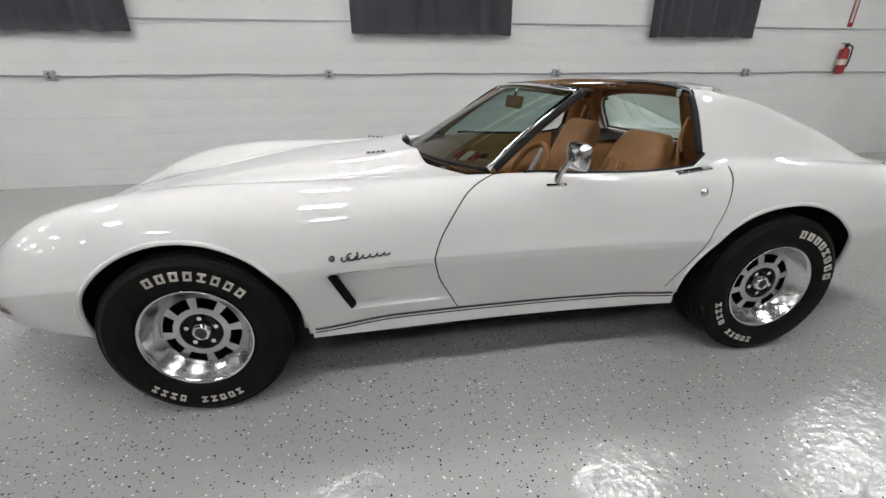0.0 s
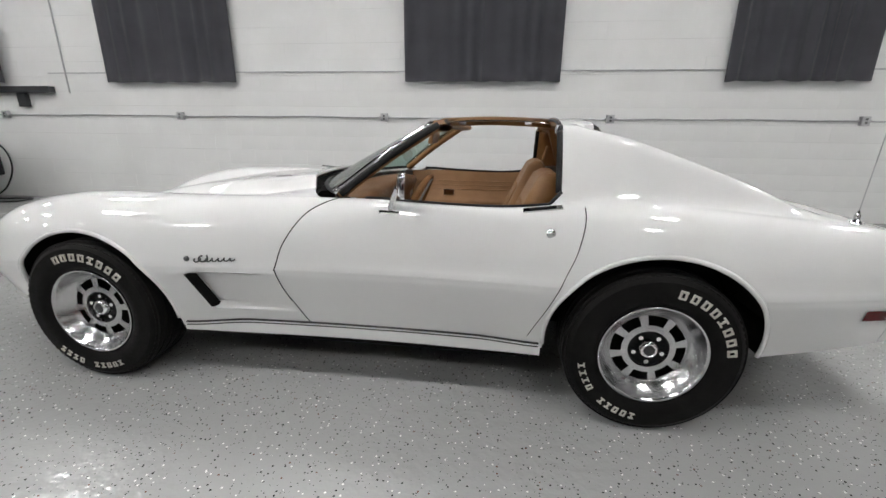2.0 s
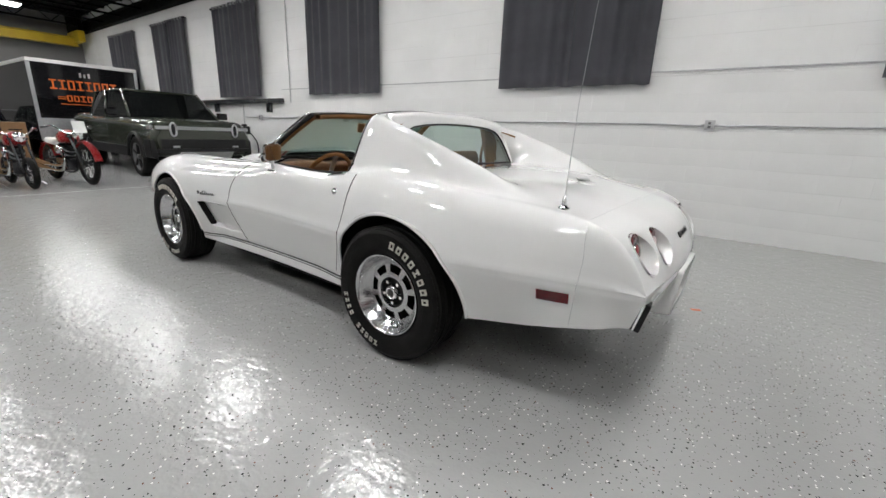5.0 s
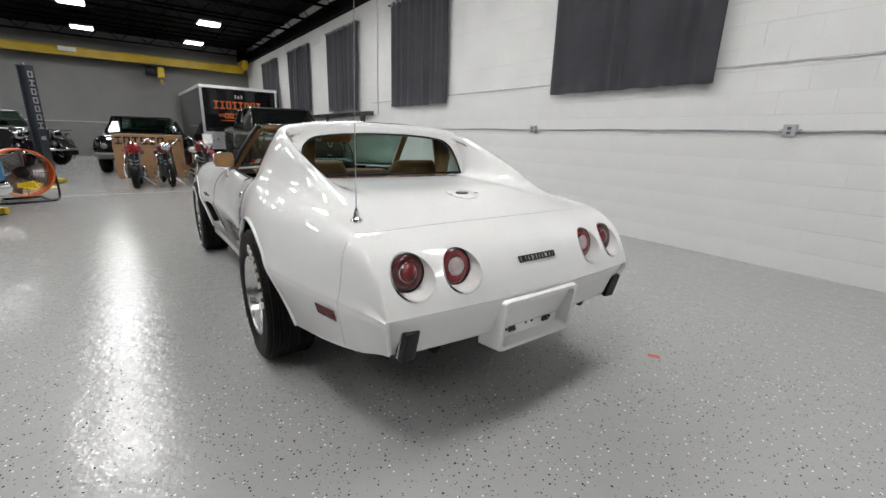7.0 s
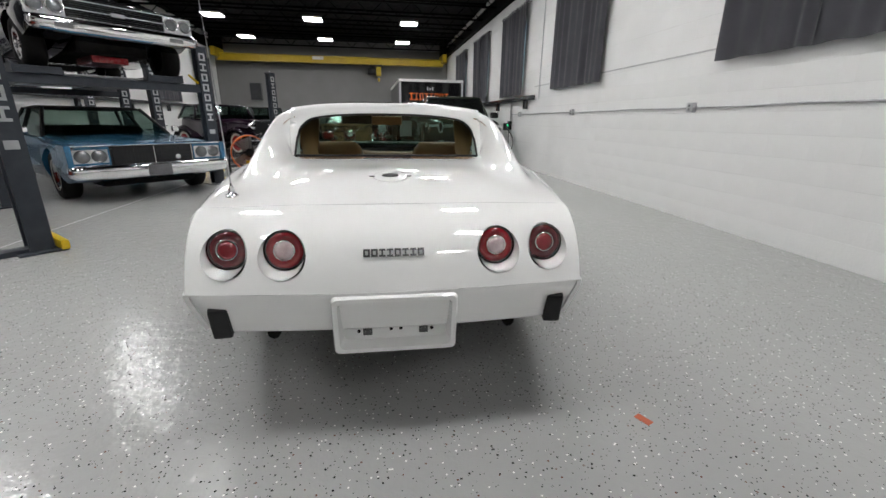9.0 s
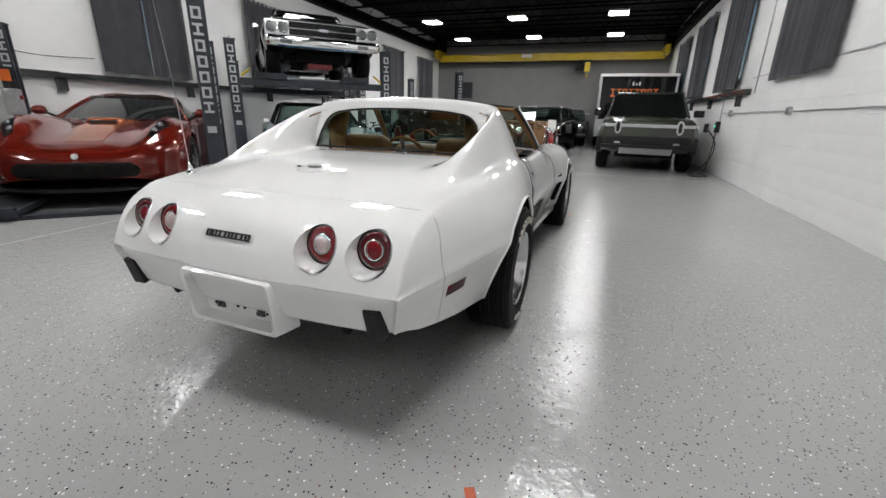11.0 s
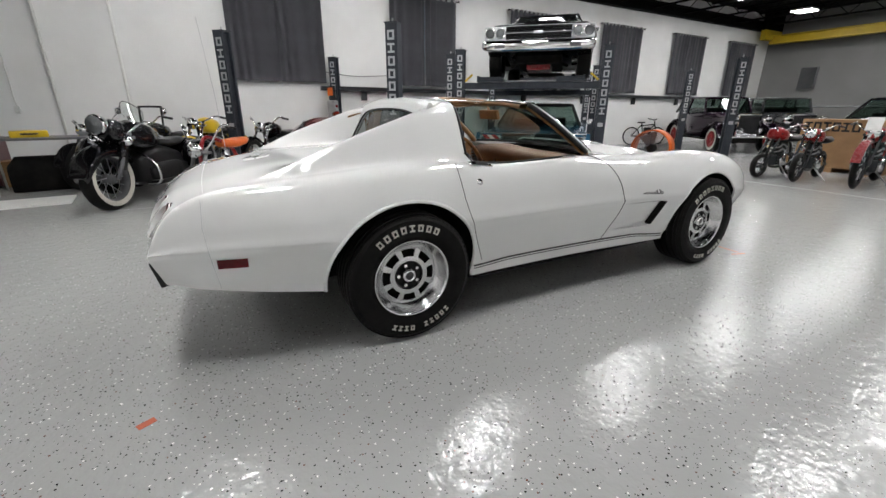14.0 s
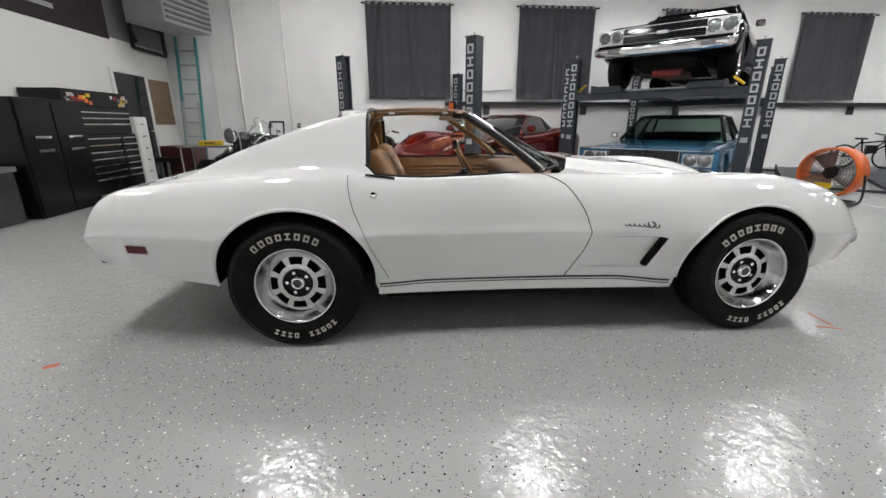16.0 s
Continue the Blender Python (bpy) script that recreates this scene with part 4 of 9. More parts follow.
def seat(y):
    """A high-backed bucket seat with pleated panels."""
    bm = bmesh.new()
    box(bm, 0.14, 0.66, y - 0.235, y + 0.235, 0.30, 0.44, bevel=0.045)
    cushion = part("seat_cushion", bm, TAN, car, "tan leather bucket seat cushion", True)
    bm = bmesh.new()
    rows = []
    for j, t in enumerate((0.0, 0.02, 0.12, 0.3, 0.5, 0.7, 0.84, 0.93, 0.98, 1.0)):
        w = 0.235 * (1 - 0.20 * t - 0.22 * max(0, (t - 0.8) / 0.2) ** 2)
        th = 0.062 * (1 if t < 0.9 else math.sqrt(max(1 - ((t - 0.9) / 0.1) ** 2, 0.02))) * (0.6 if t == 0 else 1)
        c = Vector((0.60 + 0.27 * t, y, 0.38 + 0.60 * t))
        ring = []
        for k in range(24):
            a = 2 * math.pi * k / 24
            ca, sa = math.cos(a), math.sin(a)
            px = abs(ca) ** 0.45 * math.copysign(1, ca) * w
            pn = abs(sa) ** 0.7 * math.copysign(1, sa) * th * (1.15 if abs(px) > 0.7 * w and sa < 0 else 1.0)
            ring.append(c + Vector((0.92 * pn, px, -0.40 * pn)))
        rows.append(ring)
    vs = sheet(bm, rows, True)
    bm.faces.new(vs[-1]), bm.faces.new(vs[0][::-1])
    back = part("seat_back", bm, TAN, car, "high tan leather seat back with pleats", True)
    for k in range(-3, 4):
        pts = [Vector((0.60 + 0.27 * t - 0.058, y + k * 0.042 * (1 - 0.2 * t), 0.38 + 0.60 * t + 0.025)) for t in (0.15, 0.35, 0.55, 0.72)]
        part("pleat", tube(bmesh.new(), pts, 0.0065, 6), TAN, back, smooth=True)
    return back


for y in (-0.345, 0.345):
    seat(y)
    bm = bmesh.new()
    tube(bm, curve_pts([(0.93, y * 1.45, 1.06), (0.90, y * 1.47, 0.95), (0.88, y * 1.6, 0.75), (0.75, y * 1.75, 0.4)], 5), 0.010, 6)
    part("seat_belt", bm, TAN, car, "tan seat belt hanging from the hoop")
# dashboard
bm = bmesh.new()
prof = [(-0.36, 0.84), (-0.20, 0.85), (-0.04, 0.85), (0.02, 0.84), (0.03, 0.80), (-0.02, 0.72), (0.0, 0.60), (-0.06, 0.55), (-0.3, 0.50)]
sheet(bm, [[(max(x, screen(y / 0.672, 0).x + 0.03) + (0.03 * math.exp(-((abs(y) - 0.36) / 0.17) ** 2) if x > -0.1 else 0), y, z + (0.022 * math.exp(-((y + 0.36) / 0.2) ** 2) if z > 0.8 else 0)) for x, z in prof] for y in np.linspace(-0.55, 0.55, 41)])
dash = part("dashboard", bm, DASH, car, "dark tan padded dashboard", True)
for y, z, r in ((-0.44, 0.76, 0.052), (-0.28, 0.76, 0.052), (-0.06, 0.72, 0.028), (0.01, 0.72, 0.028), (0.08, 0.72, 0.028)):
    part("gauge", lathe(bmesh.new(), [(r, 0.05), (r * 0.97, 0.058), (r * 0.9, 0.052), (0.0005, 0.05)], 24, "x", pose(-0.03, y, z)), BLACK_TRIM, dash, "round black gauge", True)
bm = boxes((-0.10, 0.62, -0.10, 0.10, 0.235, 0.50), bevel=0.03)
console = part("console", bm, TAN, car, "tan centre console", True)
bm = bmesh.new()
rod(bm, (0.22, 0, 0.49), (0.24, 0, 0.60), 0.007)
lathe(bm, [(0.0005, 0.63), (0.016, 0.625), (0.021, 0.61), (0.014, 0.595), (0.0005, 0.592)], 14, "z", Matrix.Translation((0.24, 0, 0)))
part("gear_lever", bm, CHROME, console, smooth=True)
sw = pose(0.205, -0.355, 0.775, 0, -62, 0)
bm = tube(bmesh.new(), [sw @ Vector((0.185 * math.cos(2 * math.pi * k / 40), 0.185 * math.sin(2 * math.pi * k / 40), 0)) for k in range(40)], 0.0135, 10, True)
wheel_rim = part("steering_wheel", bm, TAN_DARK, car, "tan leather steering wheel", True)
for a in (90, 210, 330):
    bm = bmesh.new()
    box(bm, 0.03, 0.18, -0.018, 0.018, -0.004, 0.004, bevel=0.003, m=sw @ pose(0, 0, -0.012, 0, 0, a - 90))
    part("spoke", bm, STEEL, wheel_rim)
bm = bmesh.new()
rod(bm, sw @ Vector((0, 0, 0.005)), sw @ Vector((0, 0, -0.05)), 0.04, 0.045, 20)
rod(bm, sw @ Vector((0, 0, -0.05)), sw @ Vector((0, 0, -0.32)), 0.03, 0.035, 16)
part("steering_column", bm, BLACK_TRIM, car, smooth=True)
# inside mirror and screen stickers
bm = boxes((-0.012, 0.012, -0.115, 0.115, -0.032, 0.032), bevel=0.010)
part("inside_mirror", bm, TAN, car, "tan-backed inside mirror under the header", m=pose(0.255, 0.0, 1.115, 0, 12, 0))
part("mirror_stalk", rod(bmesh.new(), (0.255, 0, 1.14), (0.275, 0, 1.185), 0.008), CHROME, car)
for v, (uu, mat) in enumerate(((-0.82, RED_PAINT), (-0.76, LETTER_WHITE), (-0.70, RED_PAINT))):
    p = [screen(uu + du, vv) + Vector((0.003, 0, -0.003)) for du, vv in ((-0.028, 0.05), (0.028, 0.05), (0.028, 0.16), (-0.028, 0.16))]
    bm = bmesh.new()
    bm.faces.new([bm.verts.new(q) for q in p])
    bmesh.ops.solidify(bm, geom=bm.faces[:], thickness=0.001)
    part("inspection_sticker", bm, mat, car, "small sticker inside the windscreen foot")

# driver's mirror on its stalk
bm = bmesh.new()
rings = []
for x, ry, rz in ((-0.020, 0.004, 0.004), (-0.018, 0.024, 0.020), (-0.013, 0.050, 0.040), (-0.003, 0.064, 0.050), (0.009, 0.067, 0.052), (0.012, 0.064, 0.049), (0.010, 0.060, 0.045)):
    angles = [2 * math.pi * k / 32 for k in range(32)]
    rings.append([(x, ry * math.copysign(abs(math.cos(a)) ** 0.45, math.cos(a)), rz * math.copysign(abs(math.sin(a)) ** 0.45, math.sin(a))) for a in angles])
vs = sheet(bm, rings, True)
bm.faces.new(vs[0]), bm.faces.new(vs[-1][::-1])
bmesh.ops.recalc_face_normals(bm, faces=bm.faces[:])
mir = part("door_mirror", bm, CHROME, car, "rectangular chrome door mirror on a stalk", m=pose(0.256, -0.792, 0.955, 0, 3, 14), smooth=True)
part("mirror_glass", boxes((0.0105, 0.0115, -0.058, 0.058, -0.042, 0.042)), CHROME, mir)
bm = bmesh.new()
tube(bm, curve_pts([(0.200, -0.750, 0.845), (0.212, -0.764, 0.888), (0.240, -0.788, 0.945)], 5), [0.015] * 4 + [0.012] * 7, 10)
part("mirror_stalk", bm, CHROME, car, smooth=True)
part("mirror_foot", boxes((-0.045, 0.04, -0.024, 0.024, -0.007, 0.007), bevel=0.006), CHROME, car, m=pose(0.200, -0.750, 0.848, 34, 0, 0))

# hood: joints, badge, headlamp doors
for s in (-1, 1):
    pts = [(fx(x, 0.5), s * (0.40 + 0.10 * step(-1.6, -0.9, x)), 0) for x in np.linspace(-1.60, -0.43, 30)]
    pts = [(x, y, top_z(-1.60 + 1.17 * i / 29, abs(y)) - 0.0004) for i, (x, y, _) in enumerate(pts)]
    part("hood_seam", tube(bmesh.new(), pts, 0.0016, 6), STEEL, car)
    bm = bmesh.new()
    for k, (u, rects) in enumerate(block_letters(4, 0.022, 0.017, 0.006, 0.003, (0, 1, 1, 1))):
        for a, b, c, d in rects:
            box(bm, u + a, u + b, c, d, 0, 0.004)
    part("hood_badge", bm, BADGE, car, "small raised engine badge on the hood", m=pose(-0.50, s * 0.285, top_z(-0.5, 0.285) + 0.001, s * -6, -4, 0 if s < 0 else 180), kind="stuff")
    door = [(-2.02, 0.30), (-1.74, 0.30), (-1.74, 0.60), (-2.0, 0.60), (-2.02, 0.30)]
    pts = []
    for (xa, ya), (xb, yb) in zip(door, door[1:]):
        for k in range(6):
            x, y = xa + (xb - xa) * k / 6, ya + (yb - ya) * k / 6
            pts.append((fx(x, y), s * y, top_z(x, min(y, half_w(x) - ridge_in(x))) + 0.0003))
    part("headlamp_door_seam", tube(bmesh.new(), pts, 0.0014, 6, True), STEEL, car)
bm = lathe(bmesh.new(), [(0.0005, 0.006), (0.02, 0.005), (0.024, 0.0)], 20, "z", pose(fx(-2.17, 0), 0, top_z(-2.17, 0)) @ pose(0, 0, 0, 0, -24, 0))
part("nose_emblem", bm, CHROME, car, "round chrome nose emblem", True)

# tail: lower fascia, plate recess, guards, lamps
def tail_x(y, z):
    return 2.382 - 0.042 * (y / 0.676) ** 2 - (0.0 if z > 0.555 else 0.045 * ((0.555 - z) / 0.13))


bm = bmesh.new()
sheet(bm, [[(tail_x(y, z) - 0.02 * max(0, abs(y) / 0.671 - 0.9) / 0.1, y * side_y(2.38, max(z, 0.43)) / 0.676, z) for y in np.linspace(-0.675, 0.675, 41)] for z in (0.577, 0.566, 0.552, 0.52, 0.47, 0.43, 0.424)] + [[(2.22, y, 0.418) for y in np.linspace(-0.65, 0.65, 41)]])
part("rear_bumper", bm, WHITE_PAINT, car, "white moulded rear bumper cover", True)
bm = bmesh.new()
def ringp(hw, z0, z1, x):
    r = 0.018
    out = []
    for cy, cz, a0 in ((hw - r, z1 - r, 0), (-hw + r, z1 - r, 90), (-hw + r, z0 + r, 180), (hw - r, z0 + r, 270)):
        for k in range(5):
            a = math.radians(a0 + 22.5 * k)
            out.append((x + (0.02 if cz > 0.45 else 0.0), cy + r * math.cos(a), cz + r * math.sin(a)))
    return out


vs = sheet(bm, [ringp(0.222, 0.345, 0.572, 2.27), ringp(0.209, 0.351, 0.566, 2.372), ringp(0.205, 0.355, 0.562, 2.378), ringp(0.190, 0.368, 0.548, 2.376), ringp(0.180, 0.376, 0.541, 2.322)], True)
bm.faces.new(vs[-1])
part("plate_recess", bm, WHITE_PAINT, car, "white number plate recess without a plate", True).data.set_sharp_from_angle(angle=radians(40))
for y, z, r, sq in ((-0.098, 0.412, 0.014, 1), (0.098, 0.412, 0.014, 1), (-0.128, 0.41, 0.006, 0), (0.128, 0.41, 0.006, 0), (-0.016, 0.415, 0.006, 0), (0.018, 0.415, 0.006, 0), (0.0, 0.49, 0.008, 0)):
    bm = bmesh.new()
    if sq:
        box(bm, 2.320, 2.334, y - 0.016, y + 0.016, z - 0.016, z + 0.016, bevel=0.003)
    rod(bm, (2.320, y, z), (2.344 if sq else 2.330, y, z), r * 0.7 if sq else r, sides=12)
    part("plate_fixing", bm, BADGE if sq else MATT_BLACK, car)
for s in (-1, 1):
    bm = boxes((-0.03, 0.016, -0.03, 0.03, -0.06, 0.06), bevel=0.009)
    g = part("bumper_guard", bm, BLACK_TRIM, car, "black rubber bumper guard with chrome edge", m=pose(tail_x(0.6, 0.46) + 0.006, s * 0.578, 0.468, 0, 14, -s * 6))
    part("guard_edge", boxes((-0.012, -0.004, -0.0325, -0.0301, -0.056, 0.056)), CHROME, g)
    bm = bmesh.new()
    rod(bm, (1.9, s * 0.43, 0.39), (2.27, s * 0.43, 0.39), 0.022, sides=16)
    part("tail_pipe", bm, MATT_BLACK, car, "dark tail pipe under the bumper")
for y in LAMPS_Y:
    outer = abs(y) > 0.5
    x = 2.248 if outer else 2.270
    base = pose(x, y, 0.698, 0, -12, 0) @ Matrix.Diagonal((1, 0.93, 0.93, 1))
    bm = bmesh.new()
    bowl = []
    for k in range(40):
        a = 2 * math.pi * k / 40
        inner = base @ Vector((0.0, 0.0735 * math.cos(a), 0.0735 * math.sin(a)))
        way = Vector((0.32, 0.022 * math.cos(a) * 1.1, 0.022 * math.sin(a) * 1.1))
        t0, t1 = 0.0, 0.6
        for _ in range(24):
            t = (t0 + t1) / 2
            q = inner + way * t
            if top_z(min(q.x - bowed(2.25, q.y / half_w(2.25)), 2.38), min(abs(q.y), half_w(2.25))) > q.z:
                t0 = t
            else:
                t1 = t
        bowl.append((inner, inner + way * max(t0, 0.02)))
    sheet(bm, [[b[0] for b in bowl], [b[1] for b in bowl]], True)
    part("lamp_bowl", bm, WHITE_PAINT, car, "white recess round the tail lamp", True)
    lampx = part("tail_lamp", lathe(bmesh.new(), [(0.0005, -0.01), (0.066, -0.01), (0.072, 0.0), (0.072, 0.012)], 40, "x", base), RED_DARK, car, "round red tail lamp" if outer else "round red tail lamp with clear centre", True)
    part("lamp_ring", lathe(bmesh.new(), [(0.0705, 0.0), (0.070, 0.007), (0.067, 0.009), (0.064, 0.004)], 40, "x", base), BADGE, lampx, smooth=True)
    part("outer_lens", lathe(bmesh.new(), [(0.0665, 0.004), (0.062, 0.014), (0.036, 0.017), (0.035, 0.006)], 40, "x", base), RED_LENS if not outer else RED_DARK, lampx, smooth=True)
    part("centre_lens", lathe(bmesh.new(), [(0.0345, 0.006), (0.032, 0.020), (0.018, 0.026), (0.0005, 0.027)], 32, "x", base), RED_LENS if outer else CLEAR_LENS, lampx, smooth=True)
    part("inner_ring", tube(bmesh.new(), [base @ Vector((0.017, 0.0355 * math.cos(2 * math.pi * k / 32), 0.0355 * math.sin(2 * math.pi * k / 32))) for k in range(32)], 0.002, 6, True), CHROME, lampx, smooth=True)
bm = bmesh.new()
for u, rects in block_letters(8, 0.026, 0.021, 0.0045, 0.004, (1, 1, 0, 0, 1, 0, 0, 1)):
    for a, b, c, d in rects:
        box(bm, 0.0, 0.006, u + a, u + b, c, d)
part("tail_badge", bm, BADGE, car, "raised dark metal badge on the tail", m=pose(2.3395, 0.0, 0.700, 0, -31, 0), kind="stuff")
bm = tube(bmesh.new(), [(fx(2.118, y), y, top_z(2.118, min(abs(y), half_w(2.118) - ridge_in(2.118))) - 0.0002) for y in np.linspace(-0.645, 0.645, 31)], 0.0012, 6)
part("deck_seam", bm, STEEL, car)
# filler lid and aerial
tilt = math.degrees(math.atan2(top_z(1.80, 0) - top_z(1.88, 0), 0.08))
lid = part("filler_lid", lathe(bmesh.new(), [(0.076, -0.004), (0.0755, 0.0015), (0.073, 0.002), (0.001, 0.003)], 40, "z", pose(1.842, 0, top_z(1.842, 0) + 0.001, 0, tilt, 0)), WHITE_PAINT, car, "round white filler lid with crossed-flag emblem", True)
part("lid_emblem", lathe(bmesh.new(), [(0.036, 0.002), (0.035, 0.007), (0.03, 0.008), (0.001, 0.0085)], 28, "z", pose(1.842, 0, top_z(1.842, 0) + 0.001, 0, tilt, 0) @ Matrix.Diagonal((0.6, 1.0, 1, 1))), BADGE, lid, smooth=True)
part("lid_hinge", boxes((-0.006, 0.006, -0.09, -0.066, -0.002, 0.004), (-0.006, 0.006, 0.066, 0.09, -0.002, 0.004), bevel=0.002), CHROME, lid, m=pose(1.852, 0, top_z(1.852, 0) + 0.001, 0, tilt, 0))
az = top_z(1.98, 0.60)
aer = part("aerial", lathe(bmesh.new(), [(0.024, -0.012), (0.022, 0.004), (0.015, 0.008), (0.010, 0.018), (0.012, 0.026), (0.006, 0.04), (0.003, 0.048)], 20, "z", pose(1.985, -0.605, az)), CHROME, car, "long thin chrome aerial on the rear wing", True)
part("mast", tube(bmesh.new(), [(1.985, -0.605, az + 0.045), (1.998, -0.608, az + 0.4), (2.034, -0.614, az + 0.85)], [0.0022, 0.0017, 0.0012], 6), STEEL, aer)
# nose: emblem, lower apron, and underside
part("nose_emblem", lathe(bmesh.new(), [(0.034, -0.004), (0.034, 0.004), (0.028, 0.007), (0.001, 0.008)], 28, "z", pose(-2.12, 0, top_z(-2.12, 0) + 0.003, 0, -26, 0)), CHROME, car, "round chrome nose emblem", True)
bm = bmesh.new()
def nose_pt(y, z):
    return fx(-2.32, y) + 0.004 + 0.15 * max(0.0, (0.43 - z) / 0.12) + 0.02 * ((z - 0.47) / 0.1) ** 2
sheet(bm, [[(nose_pt(y, z), y, z) for y in np.linspace(-0.58, 0.58, 31)] for z in (0.50, 0.485, 0.46, 0.43, 0.40, 0.37, 0.34, 0.315)])
part("front_bumper", bm, WHITE_PAINT, car, "white moulded nose and apron", True)
for s in (-1, 1):
    bm = bmesh.new()
    sheet(bm, [[(nose_pt(y, z) - 0.002, s * y, z) for y in np.linspace(0.11, 0.47, 9)] for z in (0.385, 0.40, 0.42, 0.435)])
    bmesh.ops.solidify(bm, geom=bm.faces[:], thickness=0.004)
    part("air_intake", bm, MATT_BLACK, car, "dark slot in the nose")
for x0, x1, w, z0, z1 in ((-1.75, -0.82, 0.52, 0.20, 0.30), (-0.80, 0.80, 0.68, 0.185, 0.24), (0.80, 1.95, 0.46, 0.26, 0.38)):
    part("underbody", boxes((x0, x1, -w, w, z0, z1), bevel=0.02), MATT_BLACK, car, "dark underbody")
for x in (F_AXLE, R_AXLE):
    part("axle", rod(bmesh.new(), (x, -0.70, HUB), (x, 0.70, HUB), 0.035), MATT_BLACK, car)
    part("cross_member", boxes((x - 0.05, x + 0.05, -0.66, 0.66, 0.24, 0.30), bevel=0.01), MATT_BLACK, car)


# ---- lamps, curtains, conduits ----
def led_lamp(x, y):
    """A square high-bay lamp hung under the joists."""
    t = thing("high_bay_lamp", ROOM @ pose(x, y, LAMP_Z), "white rectangular LED high-bay lamp under a black ceiling", "ceiling lamp", "ceiling lamps")
    bm = boxes((-0.28, 0.28, -0.3, 0.3, 0.012, 0.07), bevel=0.008)
    part("housing", bm, STEEL, t)
    part("diffuser", boxes((-0.26, 0.26, -0.28, 0.28, 0.0, 0.011)), LAMP_GLOW, t, "glowing white lamp face")
    for yy in (-0.2, 0.2):
        part("hanger", rod(bmesh.new(), (0, yy, 0.07), (0, yy, CEILING - LAMP_Z - 0.002), 0.006, sides=6), MATT_BLACK, t)
    return t


lamp = led_lamp(-15.85, 1.17)
for i in range(7):
    for y in (1.17, -2.03, -5.15):
        if (i, y) != (0, 1.17) and not (i == 6 and y == -5.15):
            copy_thing(lamp, ROOM @ pose(-15.85 + 3.68 * i, y, LAMP_Z))


def curtain_mesh(w, h, folds, seed):
    """A hanging cloth with uneven folds and a slightly wavy hem, its rings at the top."""
    rnd = random.Random(seed)
    n, rows = int(w / 0.018), 14
    ph = [rnd.uniform(0, 6.28) for _ in range(4)]
    rnd_hem = rnd.random() < 0.7
    bm = bmesh.new()
    grid = []
    for j in range(rows + 1):
        z = h * (1 - j / rows)
        fall = 1 - z / h
        row = []
        for i in range(n + 1):
            u = i / n
            a = math.sin(2 * math.pi * folds * 0.85 * u + ph[0] + 1.9 * math.sin(5 * u + ph[1])) * (0.75 + 0.45 * math.sin(7 * u + ph[3]))
            b = math.sin(2 * math.pi * folds * 0.37 * u + ph[2])
            d = (0.028 * a * (1 - 0.35 * fall) + 0.018 * b * fall)
            row.append((u * w + 0.006 * math.sin(9 * u + ph[3]) * fall, d, z + 0.006 * b * fall + 0.005 * fall ** 6 * math.sin(2 * math.pi * folds * 0.62 * u + ph[1]) * (1 if rnd_hem else 0)))
        grid.append(row)
    sheet(bm, grid)
    bmesh.ops.solidify(bm, geom=bm.faces[:], thickness=0.004)
    return mesh_of("cloth", bm, CURTAIN, True)


def window_set(i, a, b, wall_y, face, top, bottom, gap=None):
    """A window in its opening, and a pair of curtains on a rod before it. face: 1 where the room lies towards -y."""
    m = ROOM @ pose((a + b) / 2, wall_y, 0, 0, 0, 0 if face > 0 else 180)
    w = b - a
    win = thing("window_%d" % i, m, "tall window with aluminium frame, covered by charcoal curtains", "window", kind="structure")
    x0, x1 = -w / 2 + 0.25, w / 2 - 0.25
    bm = boxes((x0, x0 + 0.05, 0.08, 0.14, 1.95, 3.6), (x1 - 0.05, x1, 0.08, 0.14, 1.95, 3.6), (x0 + 0.05, x1 - 0.05, 0.08, 0.14, 1.95, 2.0), (x0 + 0.05, x1 - 0.05, 0.08, 0.14, 3.55, 3.6), (-0.02, 0.02, 0.09, 0.13, 2.0, 3.55))
    part("window_frame", bm, STEEL, win)
    for s in (-1, 1):
        p = part("pane", boxes((min(s * 0.02, s * (x1 - 0.05)), max(s * 0.02, s * (x1 - 0.05)), 0.105, 0.111, 2.0, 3.55)), CLEAR, win)
        p.visible_shadow = False
    cur = thing("curtain", m, "pair of charcoal grey grommet curtains hanging closed", "curtain", "window curtains")
    bm = bmesh.new()
    rod(bm, (-w / 2 - 0.06, -0.09, top - 0.035), (w / 2 + 0.06, -0.09, top - 0.035), 0.011)
    for s in (-1, 1):
        rod(bm, (s * (w / 2 + 0.03), -0.09, top - 0.035), (s * (w / 2 + 0.03), -0.002, top - 0.035), 0.008)
        box(bm, s * (w / 2 + 0.06) - 0.018, s * (w / 2 + 0.06) + 0.018, -0.108, -0.072, top - 0.053, top - 0.017, bevel=0.005)
    part("rod", bm, BLACK_TRIM, cur)
    g = -0.015 if gap is None else gap
    for k, (u0, u1) in enumerate(((-w / 2, -g), (g, w / 2))):
        panel = part("panel", curtain_mesh(u1 - u0, top - bottom, 5.5, i * 2 + k), CURTAIN, cur, m=pose(u0, -0.09, bottom))
        bm = bmesh.new()
        for q in range(6):
            u = (u1 - u0) * (q + 0.5) / 6
            lathe(bm, [(0.018, -0.04), (0.026, -0.04), (0.026, 0.04), (0.018, 0.04)], 10, "x", Matrix.Translation((u, 0, top - bottom - 0.035)))
        part("grommet", bm, STEEL, panel, kind="stuff")


